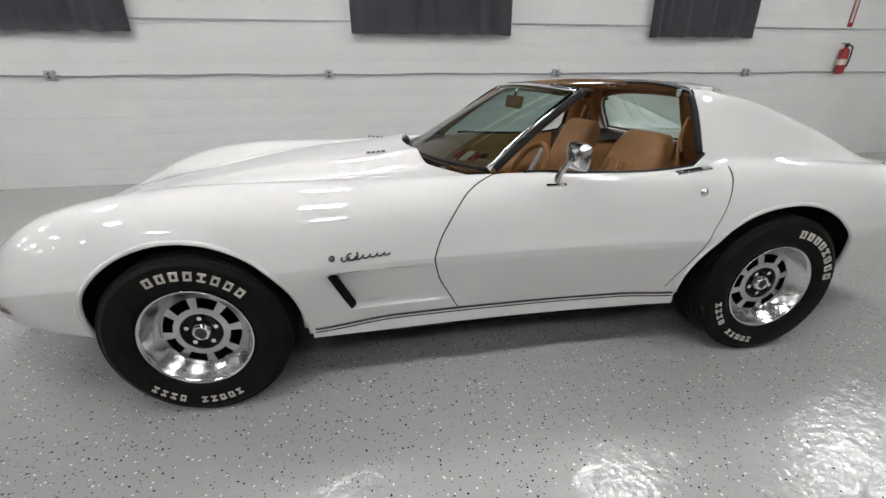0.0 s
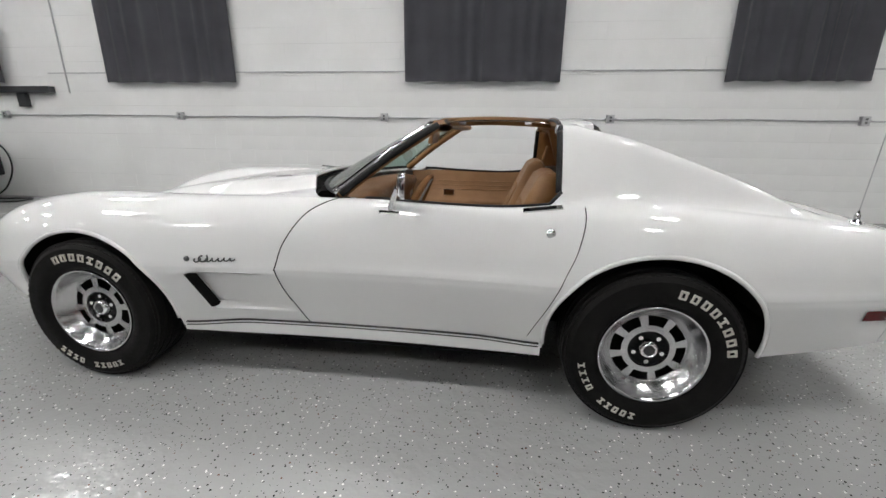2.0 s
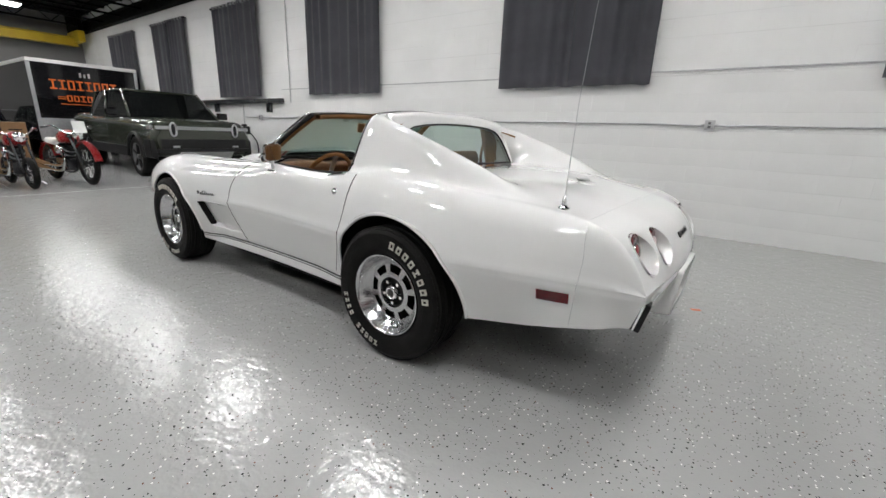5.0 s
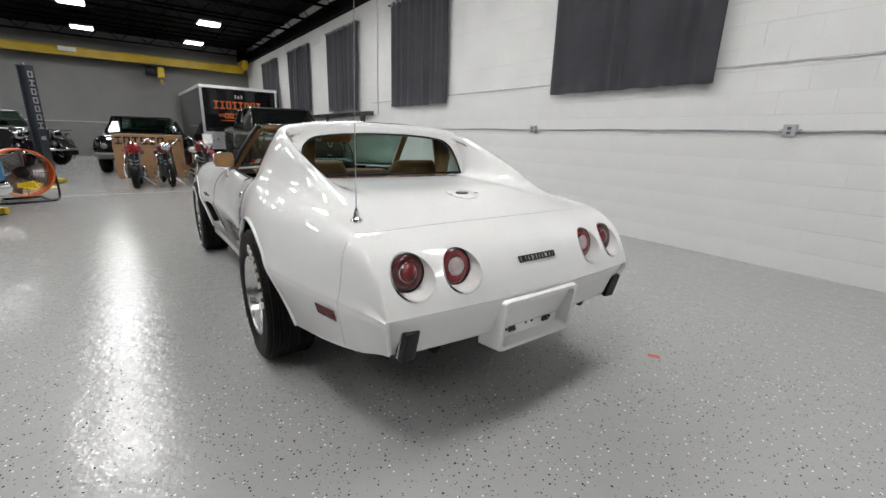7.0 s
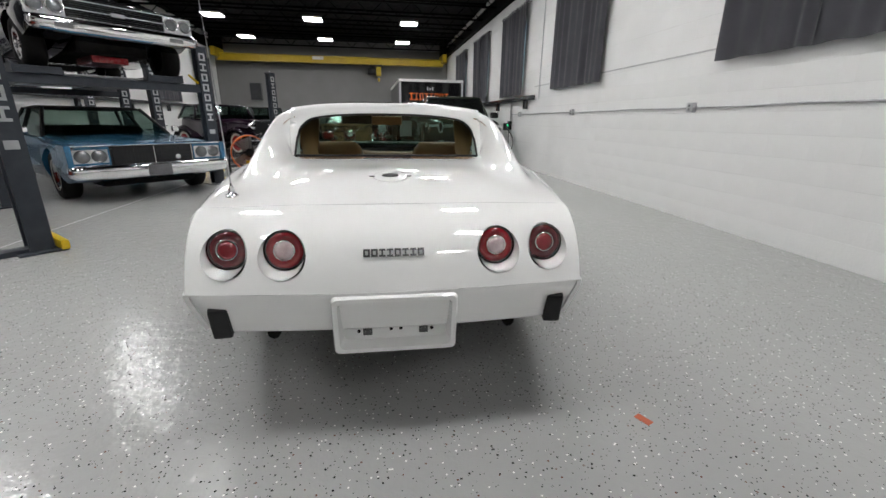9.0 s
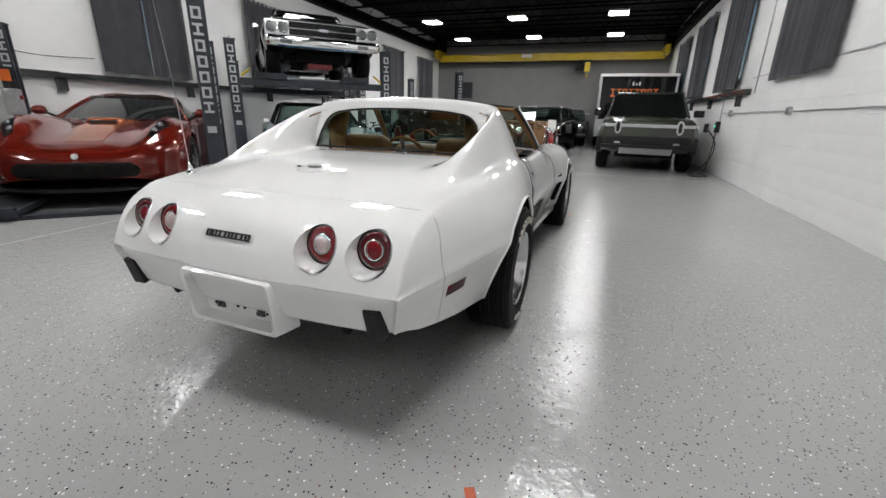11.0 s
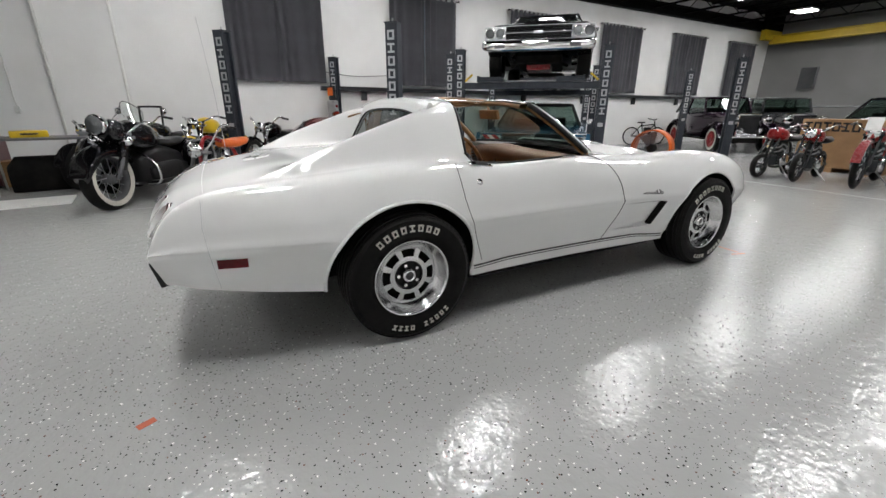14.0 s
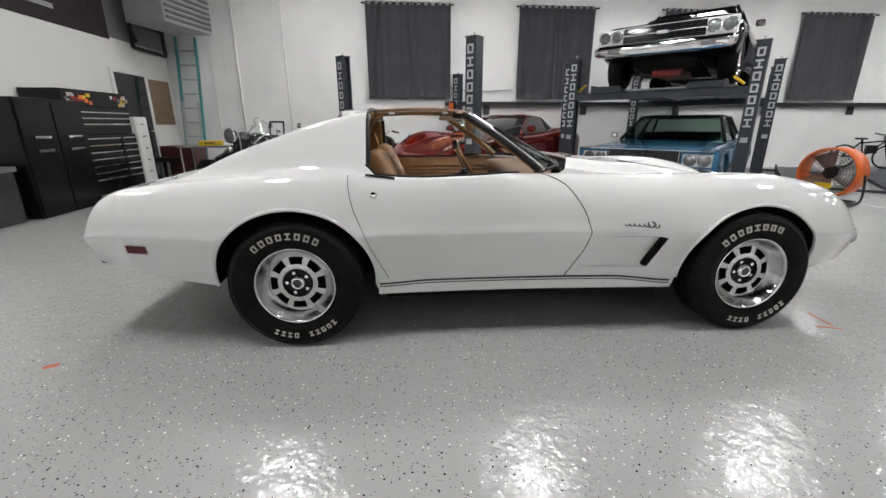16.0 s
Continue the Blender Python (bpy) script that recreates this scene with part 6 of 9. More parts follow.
def red_coupe():
    """A low coupe with a long humped bonnet, a wide dark mouth and a small cabin set far back."""
    t = thing("red_sports_coupe", pose(-1.04, -5.70, 0.062, 0, 0, 43) @ Matrix.Diagonal((1, 1, 1.04, 1)), "candy red low sports coupe with copper bonnet stripe on a lift", "car")
    w_at = table([-2.2, -1.9, -1.3, -0.4, 0.5, 1.3, 1.75, 2.0, 2.15, 2.24, 2.28], [0.78, 0.93, 1.0, 0.95, 0.96, 1.0, 0.97, 0.88, 0.76, 0.60, 0.44])
    c_at = table([-2.2, -1.9, -1.3, 0.4, 0.9, 1.4, 1.8, 2.05, 2.2, 2.28], [0.76, 0.84, 0.88, 0.84, 0.81, 0.75, 0.67, 0.60, 0.53, 0.46])
    f_at = table([-2.2, -1.6, -1.2, -0.4, 0.5, 1.1, 1.4, 1.7, 1.95, 2.1, 2.2, 2.28], [0.76, 0.92, 0.95, 0.85, 0.84, 0.90, 0.89, 0.81, 0.69, 0.61, 0.54, 0.46])
    l_at = table([-2.2, -1.9, 1.7, 2.1, 2.28], [0.36, 0.22, 0.18, 0.20, 0.28])

    def skin_z(x, y):
        u = abs(y) / w_at(x)
        return c_at(x) + (f_at(x) - c_at(x)) * math.exp(-((u - 0.72) / 0.19) ** 2) + 0.03 * step(0.4, 0.9, x) * step(1.9, 1.2, x) * step(0.30, 0.16, abs(y))

    rows = []
    for x in list(np.arange(-2.2, 1.9, 0.07)) + list(np.arange(1.9, 2.281, 0.03)):
        w, zl = w_at(x), l_at(x)
        half = [(w * 0.86 * k / 16, skin_z(x, w * 0.86 * k / 16)) for k in range(17)]
        zs = half[-1][1]
        drop = min(0.16, (zs - zl) * 0.45)
        half += [(w * (0.86 + 0.14 * math.sin(math.radians(q))), zs - drop * (1 - math.cos(math.radians(q)))) for q in (22, 45, 62, 78, 90)]
        half += [(w, zl + (zs - drop - zl) * 0.5), (w * 0.985, zl + 0.03), (w * 0.93, zl), (w * 0.4, zl)]
        half = half[::-1]
        rows.append([(x, y, z) for y, z in half] + [(x, -y, z) for y, z in half[-2::-1]])
    bm = bmesh.new()
    vs = sheet(bm, rows, True)
    bm.faces.new(vs[0]), bm.faces.new(vs[-1][::-1])
    bmesh.ops.recalc_face_normals(bm, faces=bm.faces[:])
    b = part("body", bm, SCARLET, t, "candy red body")
    carved(b, [(x, 0.33, 0.385, s * 0.58, s * 1.3) for x in (1.30, -1.25) for s in (-1, 1)])
    for x in (1.30, -1.25):
        for s in (-1, 1):
            car_wheel(t, x, s * 0.86, 0.34, 0.27, 0.24, GREY_PLASTIC, spokes=5)

    def over(x, y, lift):
        return (x, y, skin_z(x, y) + lift)

    bm = bmesh.new()
    sheet(bm, [[over(x, y * (0.27 - 0.09 * step(0.9, 1.9, x)), 0.004) for y in np.linspace(-1, 1, 9)] for x in np.linspace(0.62, 1.95, 24)])
    part("bonnet_stripe", bm, COPPER, t, "copper stripe along the bonnet", True)
    scoop = part("bonnet_scoop", loft([(0.75, 0.17, 0.80, 0.855, 0.03), (1.0, 0.20, 0.78, 0.875, 0.03), (1.13, 0.20, 0.76, 0.875, 0.03), (1.19, 0.18, 0.76, 0.85, 0.03)]), COPPER, t, "raised scoop on the bonnet", True)
    part("scoop_mouth", boxes((1.17, 1.20, -0.15, 0.15, 0.80, 0.845), bevel=0.01), BLACK_TRIM, scoop)
    part("front_intake", loft(dense([(1.85, 0.80, 0.27, 0.43, 0.02), (2.12, 0.72, 0.27, 0.44, 0.03), (2.23, 0.60, 0.27, 0.44, 0.03), (2.29, 0.42, 0.28, 0.43, 0.03), (2.305, 0.25, 0.29, 0.42, 0.02)], 0.03)), MATT_BLACK, t, "wide black front mouth", True)
    part("front_splitter", loft(dense([(1.8, 0.93, 0.13, 0.17, 0.01), (2.1, 0.84, 0.13, 0.17, 0.01), (2.3, 0.5, 0.13, 0.17, 0.01)], 0.05)), BLACK_TRIM, t)
    part("nose_emblem", lathe(bmesh.new(), [(0.001, 0.012), (0.03, 0.008), (0.035, 0.0)], 16, "x", pose(2.262, 0, 0.505, 0, -35, 0)), SILVER, t, smooth=True)
    for s in (-1, 1):
        bm = bmesh.new()
        sheet(bm, [[over(1.62 + 0.36 * u - 0.10 * v, s * (0.83 - 0.16 * u - 0.10 * v * (1 - 0.5 * u)), 0.005) for v in np.linspace(0, 1, 5)] for u in np.linspace(0, 1, 9)])
        bmesh.ops.solidify(bm, geom=bm.faces[:], thickness=0.01)
        hl = part("headlamp", bm, DARK_GLASS, t, "swept dark headlamp with bright reflectors", True)
        for u in (0.35, 0.68):
            p = over(1.62 + 0.36 * u - 0.05, s * (0.83 - 0.16 * u - 0.045), 0.012)
            part("reflector", lathe(bmesh.new(), [(0.001, 0.012), (0.02, 0.010), (0.034, 0.0)], 16, "x", pose(*p, 0, -35, s * 20)), LAMP_GLASS, hl, smooth=True)
        mir = part("door_mirror", loft([(0.18, 0.05, 0.90, 0.98, 0.02), (0.24, 0.085, 0.88, 1.0, 0.03), (0.33, 0.07, 0.90, 0.98, 0.03)]), SCARLET, t, "red door mirror", True, pose(0, s * 0.99, 0))
        part("mirror_arm", rod(bmesh.new(), (0.25, -s * 0.17, 0.86), (0.25, -s * 0.04, 0.92), 0.018), BLACK_TRIM, mir)

    def glassy(u, v):
        """The windscreen: u across from -1 to 1, v from foot to top."""
        return (0.62 - 0.34 * u * u - (0.86 - 0.24 * u * u) * v, u * (0.80 - 0.27 * v), 0.85 + 0.30 * v + 0.02 * math.sin(math.pi * v) - 0.02 * u * u)

    bm = bmesh.new()
    sheet(bm, [[glassy(u, v) for u in np.linspace(-1, 1, 19)] for v in np.linspace(0, 1, 7)])
    part("windscreen", bm, DARK_GLASS, t, "dark raked windscreen", True)
    bm = bmesh.new()
    roof = [[(glassy(u, 1)[0] - 0.02 - 1.35 * v, u * (0.54 - 0.05 * v), 1.15 + 0.035 * (1 - u * u) + 0.02 * math.sin(math.pi * v * 0.6) - 0.33 * step(0.25, 1.0, v) + 0.018 * math.exp(-((abs(u) - 0.5) / 0.25) ** 2)) for u in np.linspace(-1, 1, 15)] for v in np.linspace(0, 1, 12)]
    sheet(bm, roof)
    bmesh.ops.solidify(bm, geom=bm.faces[:], thickness=0.02)
    part("roof", bm, SCARLET, t, "red roof with two low humps", True)
    for s in (-1, 1):
        top = [roof[i][0 if s < 0 else 14] for i in range(0, 9)]
        bm = bmesh.new()
        sheet(bm, [[(p[0], p[1], p[2] - 0.004) for p in top], [(0.30 - 0.19 * i, s * (0.83 - 0.012 * i), 0.85 + 0.005 * i) for i in range(9)]])
        part("side_window", bm, DARK_GLASS, t, "dark side window", True)
        part("pillar", tube(bmesh.new(), [glassy(s * 0.99, v) for v in np.linspace(0, 1, 7)], 0.03, 8), SCARLET, t, smooth=True)
    part("underbody", boxes((-1.9, 1.9, -0.6, 0.6, 0.12, 0.3), bevel=0.04), MATT_BLACK, t)


red_coupe()


def vintage_car(m, paint, label, wheel_red=True):
    """A thirties sedan: upright cabin, free wings, big headlamps and an upright chrome radiator."""
    t = thing("vintage_car", m, label, "car", "vintage cars")
    part("body", loft(dense([(-1.9, 0.45, 0.5, 1.0, 0.1), (-1.6, 0.66, 0.40, 1.15, 0.1), (-0.8, 0.74, 0.38, 1.12, 0.06), (0.3, 0.70, 0.38, 1.10, 0.06), (0.6, 0.50, 0.42, 1.10, 0.05), (1.35, 0.36, 0.46, 1.08, 0.05), (1.62, 0.30, 0.46, 1.06, 0.06)])), paint, t, "", True)
    cabin(t, 0.42, 0.22, -1.3, -1.7, 0.68, 1.10, 1.54, paint, CAR_GLASS, 0.62, 0.07)
    for s in (-1, 1):
        for x, r in ((1.35, 0.42), (-1.35, 0.44)):
            bm = bmesh.new()
            sheet(bm, [[(x + (r + 0.07) * math.cos(math.radians(a)), s * y, 0.36 + (r + 0.04 + d) * math.sin(math.radians(a))) for a in range(-8, 186, 8)] for y, d in ((0.42, -0.06), (0.52, 0.02), (0.68, 0.04), (0.80, 0.02), (0.86, -0.08))])
            bmesh.ops.solidify(bm, geom=bm.faces[:], thickness=0.02)
            part("wing", bm, paint, t, "", True)
            car_wheel(t, x, s * 0.70, 0.36, 0.15, 0.23, RED_PAINT if wheel_red else CHROME, 1, 12)
        part("running_board", boxes((-0.95, 0.95, s * 0.74 - 0.13, s * 0.74 + 0.13, 0.34, 0.38), bevel=0.01), BLACK_TRIM, t)
        hl = part("headlamp", lathe(bmesh.new(), [(0.001, 0.05), (0.08, 0.045), (0.115, 0.03), (0.12, 0.0), (0.10, -0.10), (0.03, -0.18), (0.001, -0.19)], 28, "x", pose(1.72, s * 0.42, 0.90)), CHROME, t, "large round chrome headlamp", True)
        part("horn", lathe(bmesh.new(), [(0.07, 0.05), (0.03, 0.0), (0.02, -0.2)], 16, "x", pose(1.75, s * 0.24, 0.62)), CHROME, t, smooth=True)
    g = part("radiator_grille", boxes((1.58, 1.66, -0.29, 0.29, 0.48, 1.06), bevel=0.03), CHROME, t, "upright chrome radiator grille")
    for k in range(11):
        y = -0.24 + 0.048 * k
        part("grille_slat", boxes((1.655, 1.672, y - 0.019, y + 0.019, 0.54, 1.0)), BLACK_TRIM, g)
    bm = tube(bmesh.new(), curve_pts([(1.85, -0.82, 0.46), (2.0, -0.5, 0.47), (2.05, 0, 0.48), (2.0, 0.5, 0.47), (1.85, 0.82, 0.46)], 6), 0.035, 10)
    part("bumper", bm, CHROME, t, "slim chrome bumper", True)
    for s in (-1, 1):
        part("bumper_iron", rod(bmesh.new(), (1.3, s * 0.3, 0.45), (2.0, s * 0.3, 0.475), 0.02), MATT_BLACK, t)
    part("underbody", boxes((-1.7, 1.6, -0.4, 0.4, 0.28, 0.46), bevel=0.03), MATT_BLACK, t)


vintage_car(pose(-12.0, -5.35, 0, 0, 0, 55), PURPLE, "aubergine thirties sedan with red wire wheels and chrome lamps")
vintage_car(pose(-14.25, -4.75, 0, 0, 0, 45), GREY_PAINT, "gunmetal thirties coupe with a tall chrome radiator", False)


def far_car(m, paint, label, tall, name, trim=False):
    """A plain sedan facing +x; trim: bright strips round the windscreen, along the roof and the flank."""
    t = thing(name, m, label, "car")
    h = 0.15 if tall else 0.0
    b = part("body", loft(dense([(-2.3, 0.82, 0.45, 0.95 + h, 0.1), (-2.0, 0.92, 0.34, 1.0 + h, 0.08), (0.5, 0.93, 0.32, 0.99 + h, 0.07), (1.6, 0.93, 0.32, 0.96 + h, 0.1), (2.2, 0.88, 0.38, 0.90 + h, 0.12), (2.35, 0.80, 0.45, 0.82 + h, 0.14)])), paint, t, "", True)
    carved(b, [(x, 0.34, 0.40, s * 0.56, s * 1.3) for x in (1.45, -1.4) for s in (-1, 1)])
    cabin(t, 0.75, 0.2, -1.5, -2.1, 0.84, 0.99 + h, 1.45 + h * 1.6, paint, CAR_GLASS, 0.70)
    for x in (1.45, -1.4):
        for s in (-1, 1):
            car_wheel(t, x, s * 0.80, 0.34, 0.22, 0.21, CHROME)
    part("grille", boxes((2.26, 2.36, -0.5, 0.5, 0.62 + h, 0.76 + h), bevel=0.01), GREY_PLASTIC, t, "grey grille")
    for s in (-1, 1):
        part("headlamp", lathe(bmesh.new(), [(0.001, 0.03), (0.07, 0.02), (0.085, 0.0), (0.085, -0.04)], 20, "x", pose(2.33, s * 0.66, 0.70 + h)), LAMP_GLASS, t, "round headlamp", True)
    part("bumper", loft([(2.2, 0.9, 0.42, 0.54, 0.01), (2.42, 0.88, 0.42, 0.54, 0.01), (2.45, 0.8, 0.44, 0.52, 0.01)]), GREY_PLASTIC, t, "dark metal bumper", True)
    part("underbody", boxes((-2.0, 2.0, -0.5, 0.5, 0.2, 0.4), bevel=0.03), MATT_BLACK, t)
    if trim:
        part("screen_trim", tube(bmesh.new(), [(0.78, -0.83, 1.0), (0.22, -0.70, 1.42), (0.22, 0.70, 1.42), (0.78, 0.83, 1.0)], 0.018, 6, True), CHROME, t, "chrome windscreen surround")
        for s in (-1, 1):
            part("roof_trim", tube(bmesh.new(), [(0.2, s * 0.71, 1.41), (-1.5, s * 0.71, 1.41)], 0.012, 6), CHROME, t)
            part("flank_trim", boxes((-2.0, 2.1, s * 0.935 - 0.01, s * 0.935 + 0.01, 0.60, 0.625)), CHROME, t)


far_car(pose(-11.9, -1.12, 0, 0, 0, -5), BLACK_PAINT, "black sedan with chrome trim parked behind a crate", False, "black_sedan", True)
far_car(pose(-16.3, -0.75, 0, 0, 0, 3), GREY_PAINT, "dark grey hatchback parked by the trailer", False, "grey_hatchback")


def trailer():
    t = thing("cargo_trailer", pose(-13.65, 1.86, 0, 0, 0, 2.5), "black enclosed cargo trailer with orange lettering and white roof edge", "trailer")
    part("box", boxes((-5.6, 0, -1.27, 1.27, 0.48, 2.60), bevel=0.03), BLACK_PAINT, t, "black box body")
    part("roof_edge", boxes((-5.6, 0.012, -1.285, 1.285, 2.56, 2.66), bevel=0.02), WHITE_PLASTIC, t, "white roof edge")
    for s in (-1, 1):
        part("corner_post", boxes((-0.05, 0.014, s * 1.24 - 0.04, s * 1.24 + 0.04, 0.48, 2.555), bevel=0.01), SILVER, t)
        for x in (-2.6, -3.5):
            car_wheel(t, x, s * 1.14, 0.36, 0.22, 0.2, WHITE_PLASTIC)
    part("stone_guard", boxes((0.0, 0.012, -1.2, 1.2, 0.5, 1.1), bevel=0.004), STEEL, t, "checkered steel stone guard")
    part("sill", boxes((-5.5, 0, -1.0, 1.0, 0.36, 0.48)), MATT_BLACK, t)
    part("drawbar", rod(bmesh.new(), (0, 0, 0.42), (1.1, 0, 0.42), 0.05), MATT_BLACK, t)
    part("jack", rod(bmesh.new(), (0.7, 0, 0.0), (0.7, 0, 0.7), 0.035), STEEL, t)
    for z, n, hh, ww, gp, hol in ((2.02, 8, 0.26, 0.155, 0.045, (0, 0, 1, 0, 0, 1, 1, 0)), (1.66, 6, 0.17, 0.12, 0.035, (1, 1, 0, 1, 1, 0))):
        for u, rects in block_letters(n, hh, ww, gp, 0.01, hol):
            bm = bmesh.new()
            for a, b, c, d in rects:
                box(bm, 0.0, 0.010, u + a - 0.1, u + b - 0.1, z + c, z + d)
            part("painted_mark", bm, ORANGE, t, "orange painted mark")
    part("painted_line", boxes((0, 0.008, -0.75, -0.55, 1.68, 1.70), (0, 0.008, -0.75, -0.55, 1.63, 1.65), (0, 0.008, -0.7, 0.5, 1.49, 1.51)), ORANGE, t, kind="stuff")
    bm = bmesh.new()
    for k in range(3):
        box(bm, 0.0, 0.008, -0.18 + k * 0.1, -0.13 + k * 0.1, 2.26, 2.38 - 0.03 * (k % 2))
    part("painted_crest", bm, SILVER, t, "grey painted crest", kind="stuff")


trailer()


# ---- car lifts ----
def car_lift(fl, yaw, deck, label, length=4.5, width=2.75, powered=False, ramps=False):
    """A four-post lift; fl: the foot of its front left post."""
    c = Vector((*fl, 0)) - Matrix.Rotation(radians(yaw), 3, "Z") @ Vector((length / 2, width / 2, 0))
    t = thing("car_lift", pose(c.x, c.y, 0, 0, 0, yaw), label, "car lift", "four-post car lifts")
    for sx in (-1, 1):
        for sy in (-1, 1):
            x, y = sx * length / 2, sy * width / 2
            bm = bmesh.new()
            plan = [(-0.085, 0.087), (0.085, 0.087), (0.085, -0.075), (0.06, -0.075), (0.06, 0.063), (-0.06, 0.063), (-0.06, -0.075), (-0.085, -0.075)]
            rings = [[bm.verts.new((x + u, y + sy * v, z)) for u, v in plan] for z in (0.015, 2.20)]
            bm.faces.new(rings[0][::-1]), bm.faces.new(rings[1])
            for k in range(8):
                bm.faces.new((rings[0][k], rings[0][(k + 1) % 8], rings[1][(k + 1) % 8], rings[1][k]))
            bmesh.ops.recalc_face_normals(bm, faces=bm.faces[:])
            post = part("post", bm, LIFT_PAINT, t, "charcoal steel post")
            part("lock_ladder", boxes((x - 0.055, x + 0.055, y - 0.03, y + 0.03, 0.03, 2.18)), LIFT_PAINT, post)
            part("cap", boxes((x - 0.09, x + 0.09, y - 0.09, y + 0.09, 2.20, 2.215), bevel=0.004), LIFT_PAINT, post)
            part("foot_plate", boxes((x - 0.16, x + 0.16, y - 0.16, y + 0.16, 0.0, 0.015), bevel=0.004), LIFT_PAINT, post)
            for k in range(2):
                part("anchor_bolt", rod(bmesh.new(), (x - 0.12 + 0.24 * k, y + sy * 0.12, 0.01), (x - 0.12 + 0.24 * k, y + sy * 0.12, 0.05), 0.011), STEEL, post)
            part("top_bolt", rod(bmesh.new(), (x, y, 2.21), (x, y, 2.265), 0.012), STEEL, post)
            for k, hol in enumerate((1, 0, 1, 1, 1, 1, 0)):
                z = 2.06 - 0.155 * k
                _, rects = block_letters(1, 0.115, 0.095, 0, 0, (hol,))[0]
                for f, nrm in ((x + 0.086, 1),) if sx > 0 else ((x + 0.086, 1),):
                    bm = bmesh.new()
                    for a, b, cc, d in rects:
                        box(bm, f, f + 0.003, y + a, y + b, z + cc, z + d)
                    part("painted_mark", bm, SILVER, post, "pale grey mark on the post face")
            part("lock_plate", boxes((x + 0.086, x + 0.089, y - 0.045, y + 0.045, 0.86, 0.93)), SILVER, post)
    for sx in (-1, 1):
        x = sx * length / 2
        part("cross_beam", boxes((x - 0.07, x + 0.07, -width / 2 + 0.04, width / 2 - 0.04, max(deck - 0.12, 0.0), deck - 0.005), bevel=0.006), LIFT_PAINT, t, "charcoal cross beam")
    for sy in (-1, 1):
        rw = part("runway", boxes((-length / 2 - 0.05, length / 2 + 0.12, sy * 0.72 - 0.24, sy * 0.72 + 0.24, deck, deck + 0.055), (-length / 2 - 0.05, length / 2 + 0.12, sy * 0.96 - 0.012, sy * 0.96 + 0.012, deck + 0.0, deck + 0.11)), LIFT_PAINT, t, "charcoal drive-on runway")
        part("wheel_stop", boxes((length / 2 + 0.06, length / 2 + 0.12, sy * 0.72 - 0.23, sy * 0.72 + 0.23, deck + 0.055, deck + 0.09), bevel=0.01), LIFT_PAINT, rw)
        if deck > 1:
            part("yellow_lock", rod(bmesh.new(), (length / 2 + 0.1, sy * 1.20, deck + 0.02), (length / 2 + 0.13, sy * 1.06, deck + 0.13), 0.018), YELLOW, rw, "yellow safety lever")
    for k in range(3 if deck > 1 else 0):
        part("drip_tray", boxes((-1.6 + k * 1.2, -0.6 + k * 1.2, -0.47, 0.47, deck + 0.02, deck + 0.035), (-1.6 + k * 1.2, -1.57 + k * 1.2, -0.47, 0.47, deck + 0.035, deck + 0.06)), STEEL, t, "galvanised drip tray")
    for sy in (-1, 1) if ramps else ():
        part("approach_ramp", prism(bmesh.new(), [(length / 2 + 0.125, deck + 0.06), (length / 2 + 0.125, 0.0), (length / 2 + 0.62, 0.0), (length / 2 + 0.60, 0.012)], sy * 0.72 - 0.24, sy * 0.72 + 0.24), YELLOW, t, "yellow steel approach ramp")
    if powered:                                        # the pump on the rear post
        x, y = -length / 2, -width / 2
        unit = part("power_unit", boxes((x + 0.09, x + 0.27, y - 0.09, y + 0.09, 0.95, 1.32), bevel=0.03), STEEL, t, "grey hydraulic power unit on the post")
        part("motor", rod(bmesh.new(), (x + 0.18, y, 1.32), (x + 0.18, y, 1.62), 0.075), BLACK_TRIM, unit)
        part("warning_label", boxes((x + 0.256, x + 0.262, y - 0.06, y + 0.06, 1.42, 1.58)), ORANGE, unit, "orange warning label")
        part("reservoir_cap", rod(bmesh.new(), (x + 0.2, y + 0.09, 1.2), (x + 0.2, y + 0.12, 1.2), 0.03), RED_PAINT, unit)
    for sy in (1,):
        part("ramp_foot", boxes((length / 2 - 0.3, length / 2 + 0.22, sy * width / 2 + 0.1, sy * width / 2 + 0.16, 0.02, 0.1), bevel=0.02), YELLOW, t, "yellow lever at the post foot")
    return t


car_lift((-0.20, -3.02), 48, 0.05, "charcoal four-post car lift lowered under a red coupe", 3.3, 2.65, True)
car_lift((-4.18, -3.0), 46, DECK, "charcoal four-post car lift with raised platform", 3.65, 2.64)
car_lift((-8.0, -2.85), 50, 0.05, "charcoal four-post car lift with yellow ramps beside vintage cars", 3.2, 2.75, ramps=True)


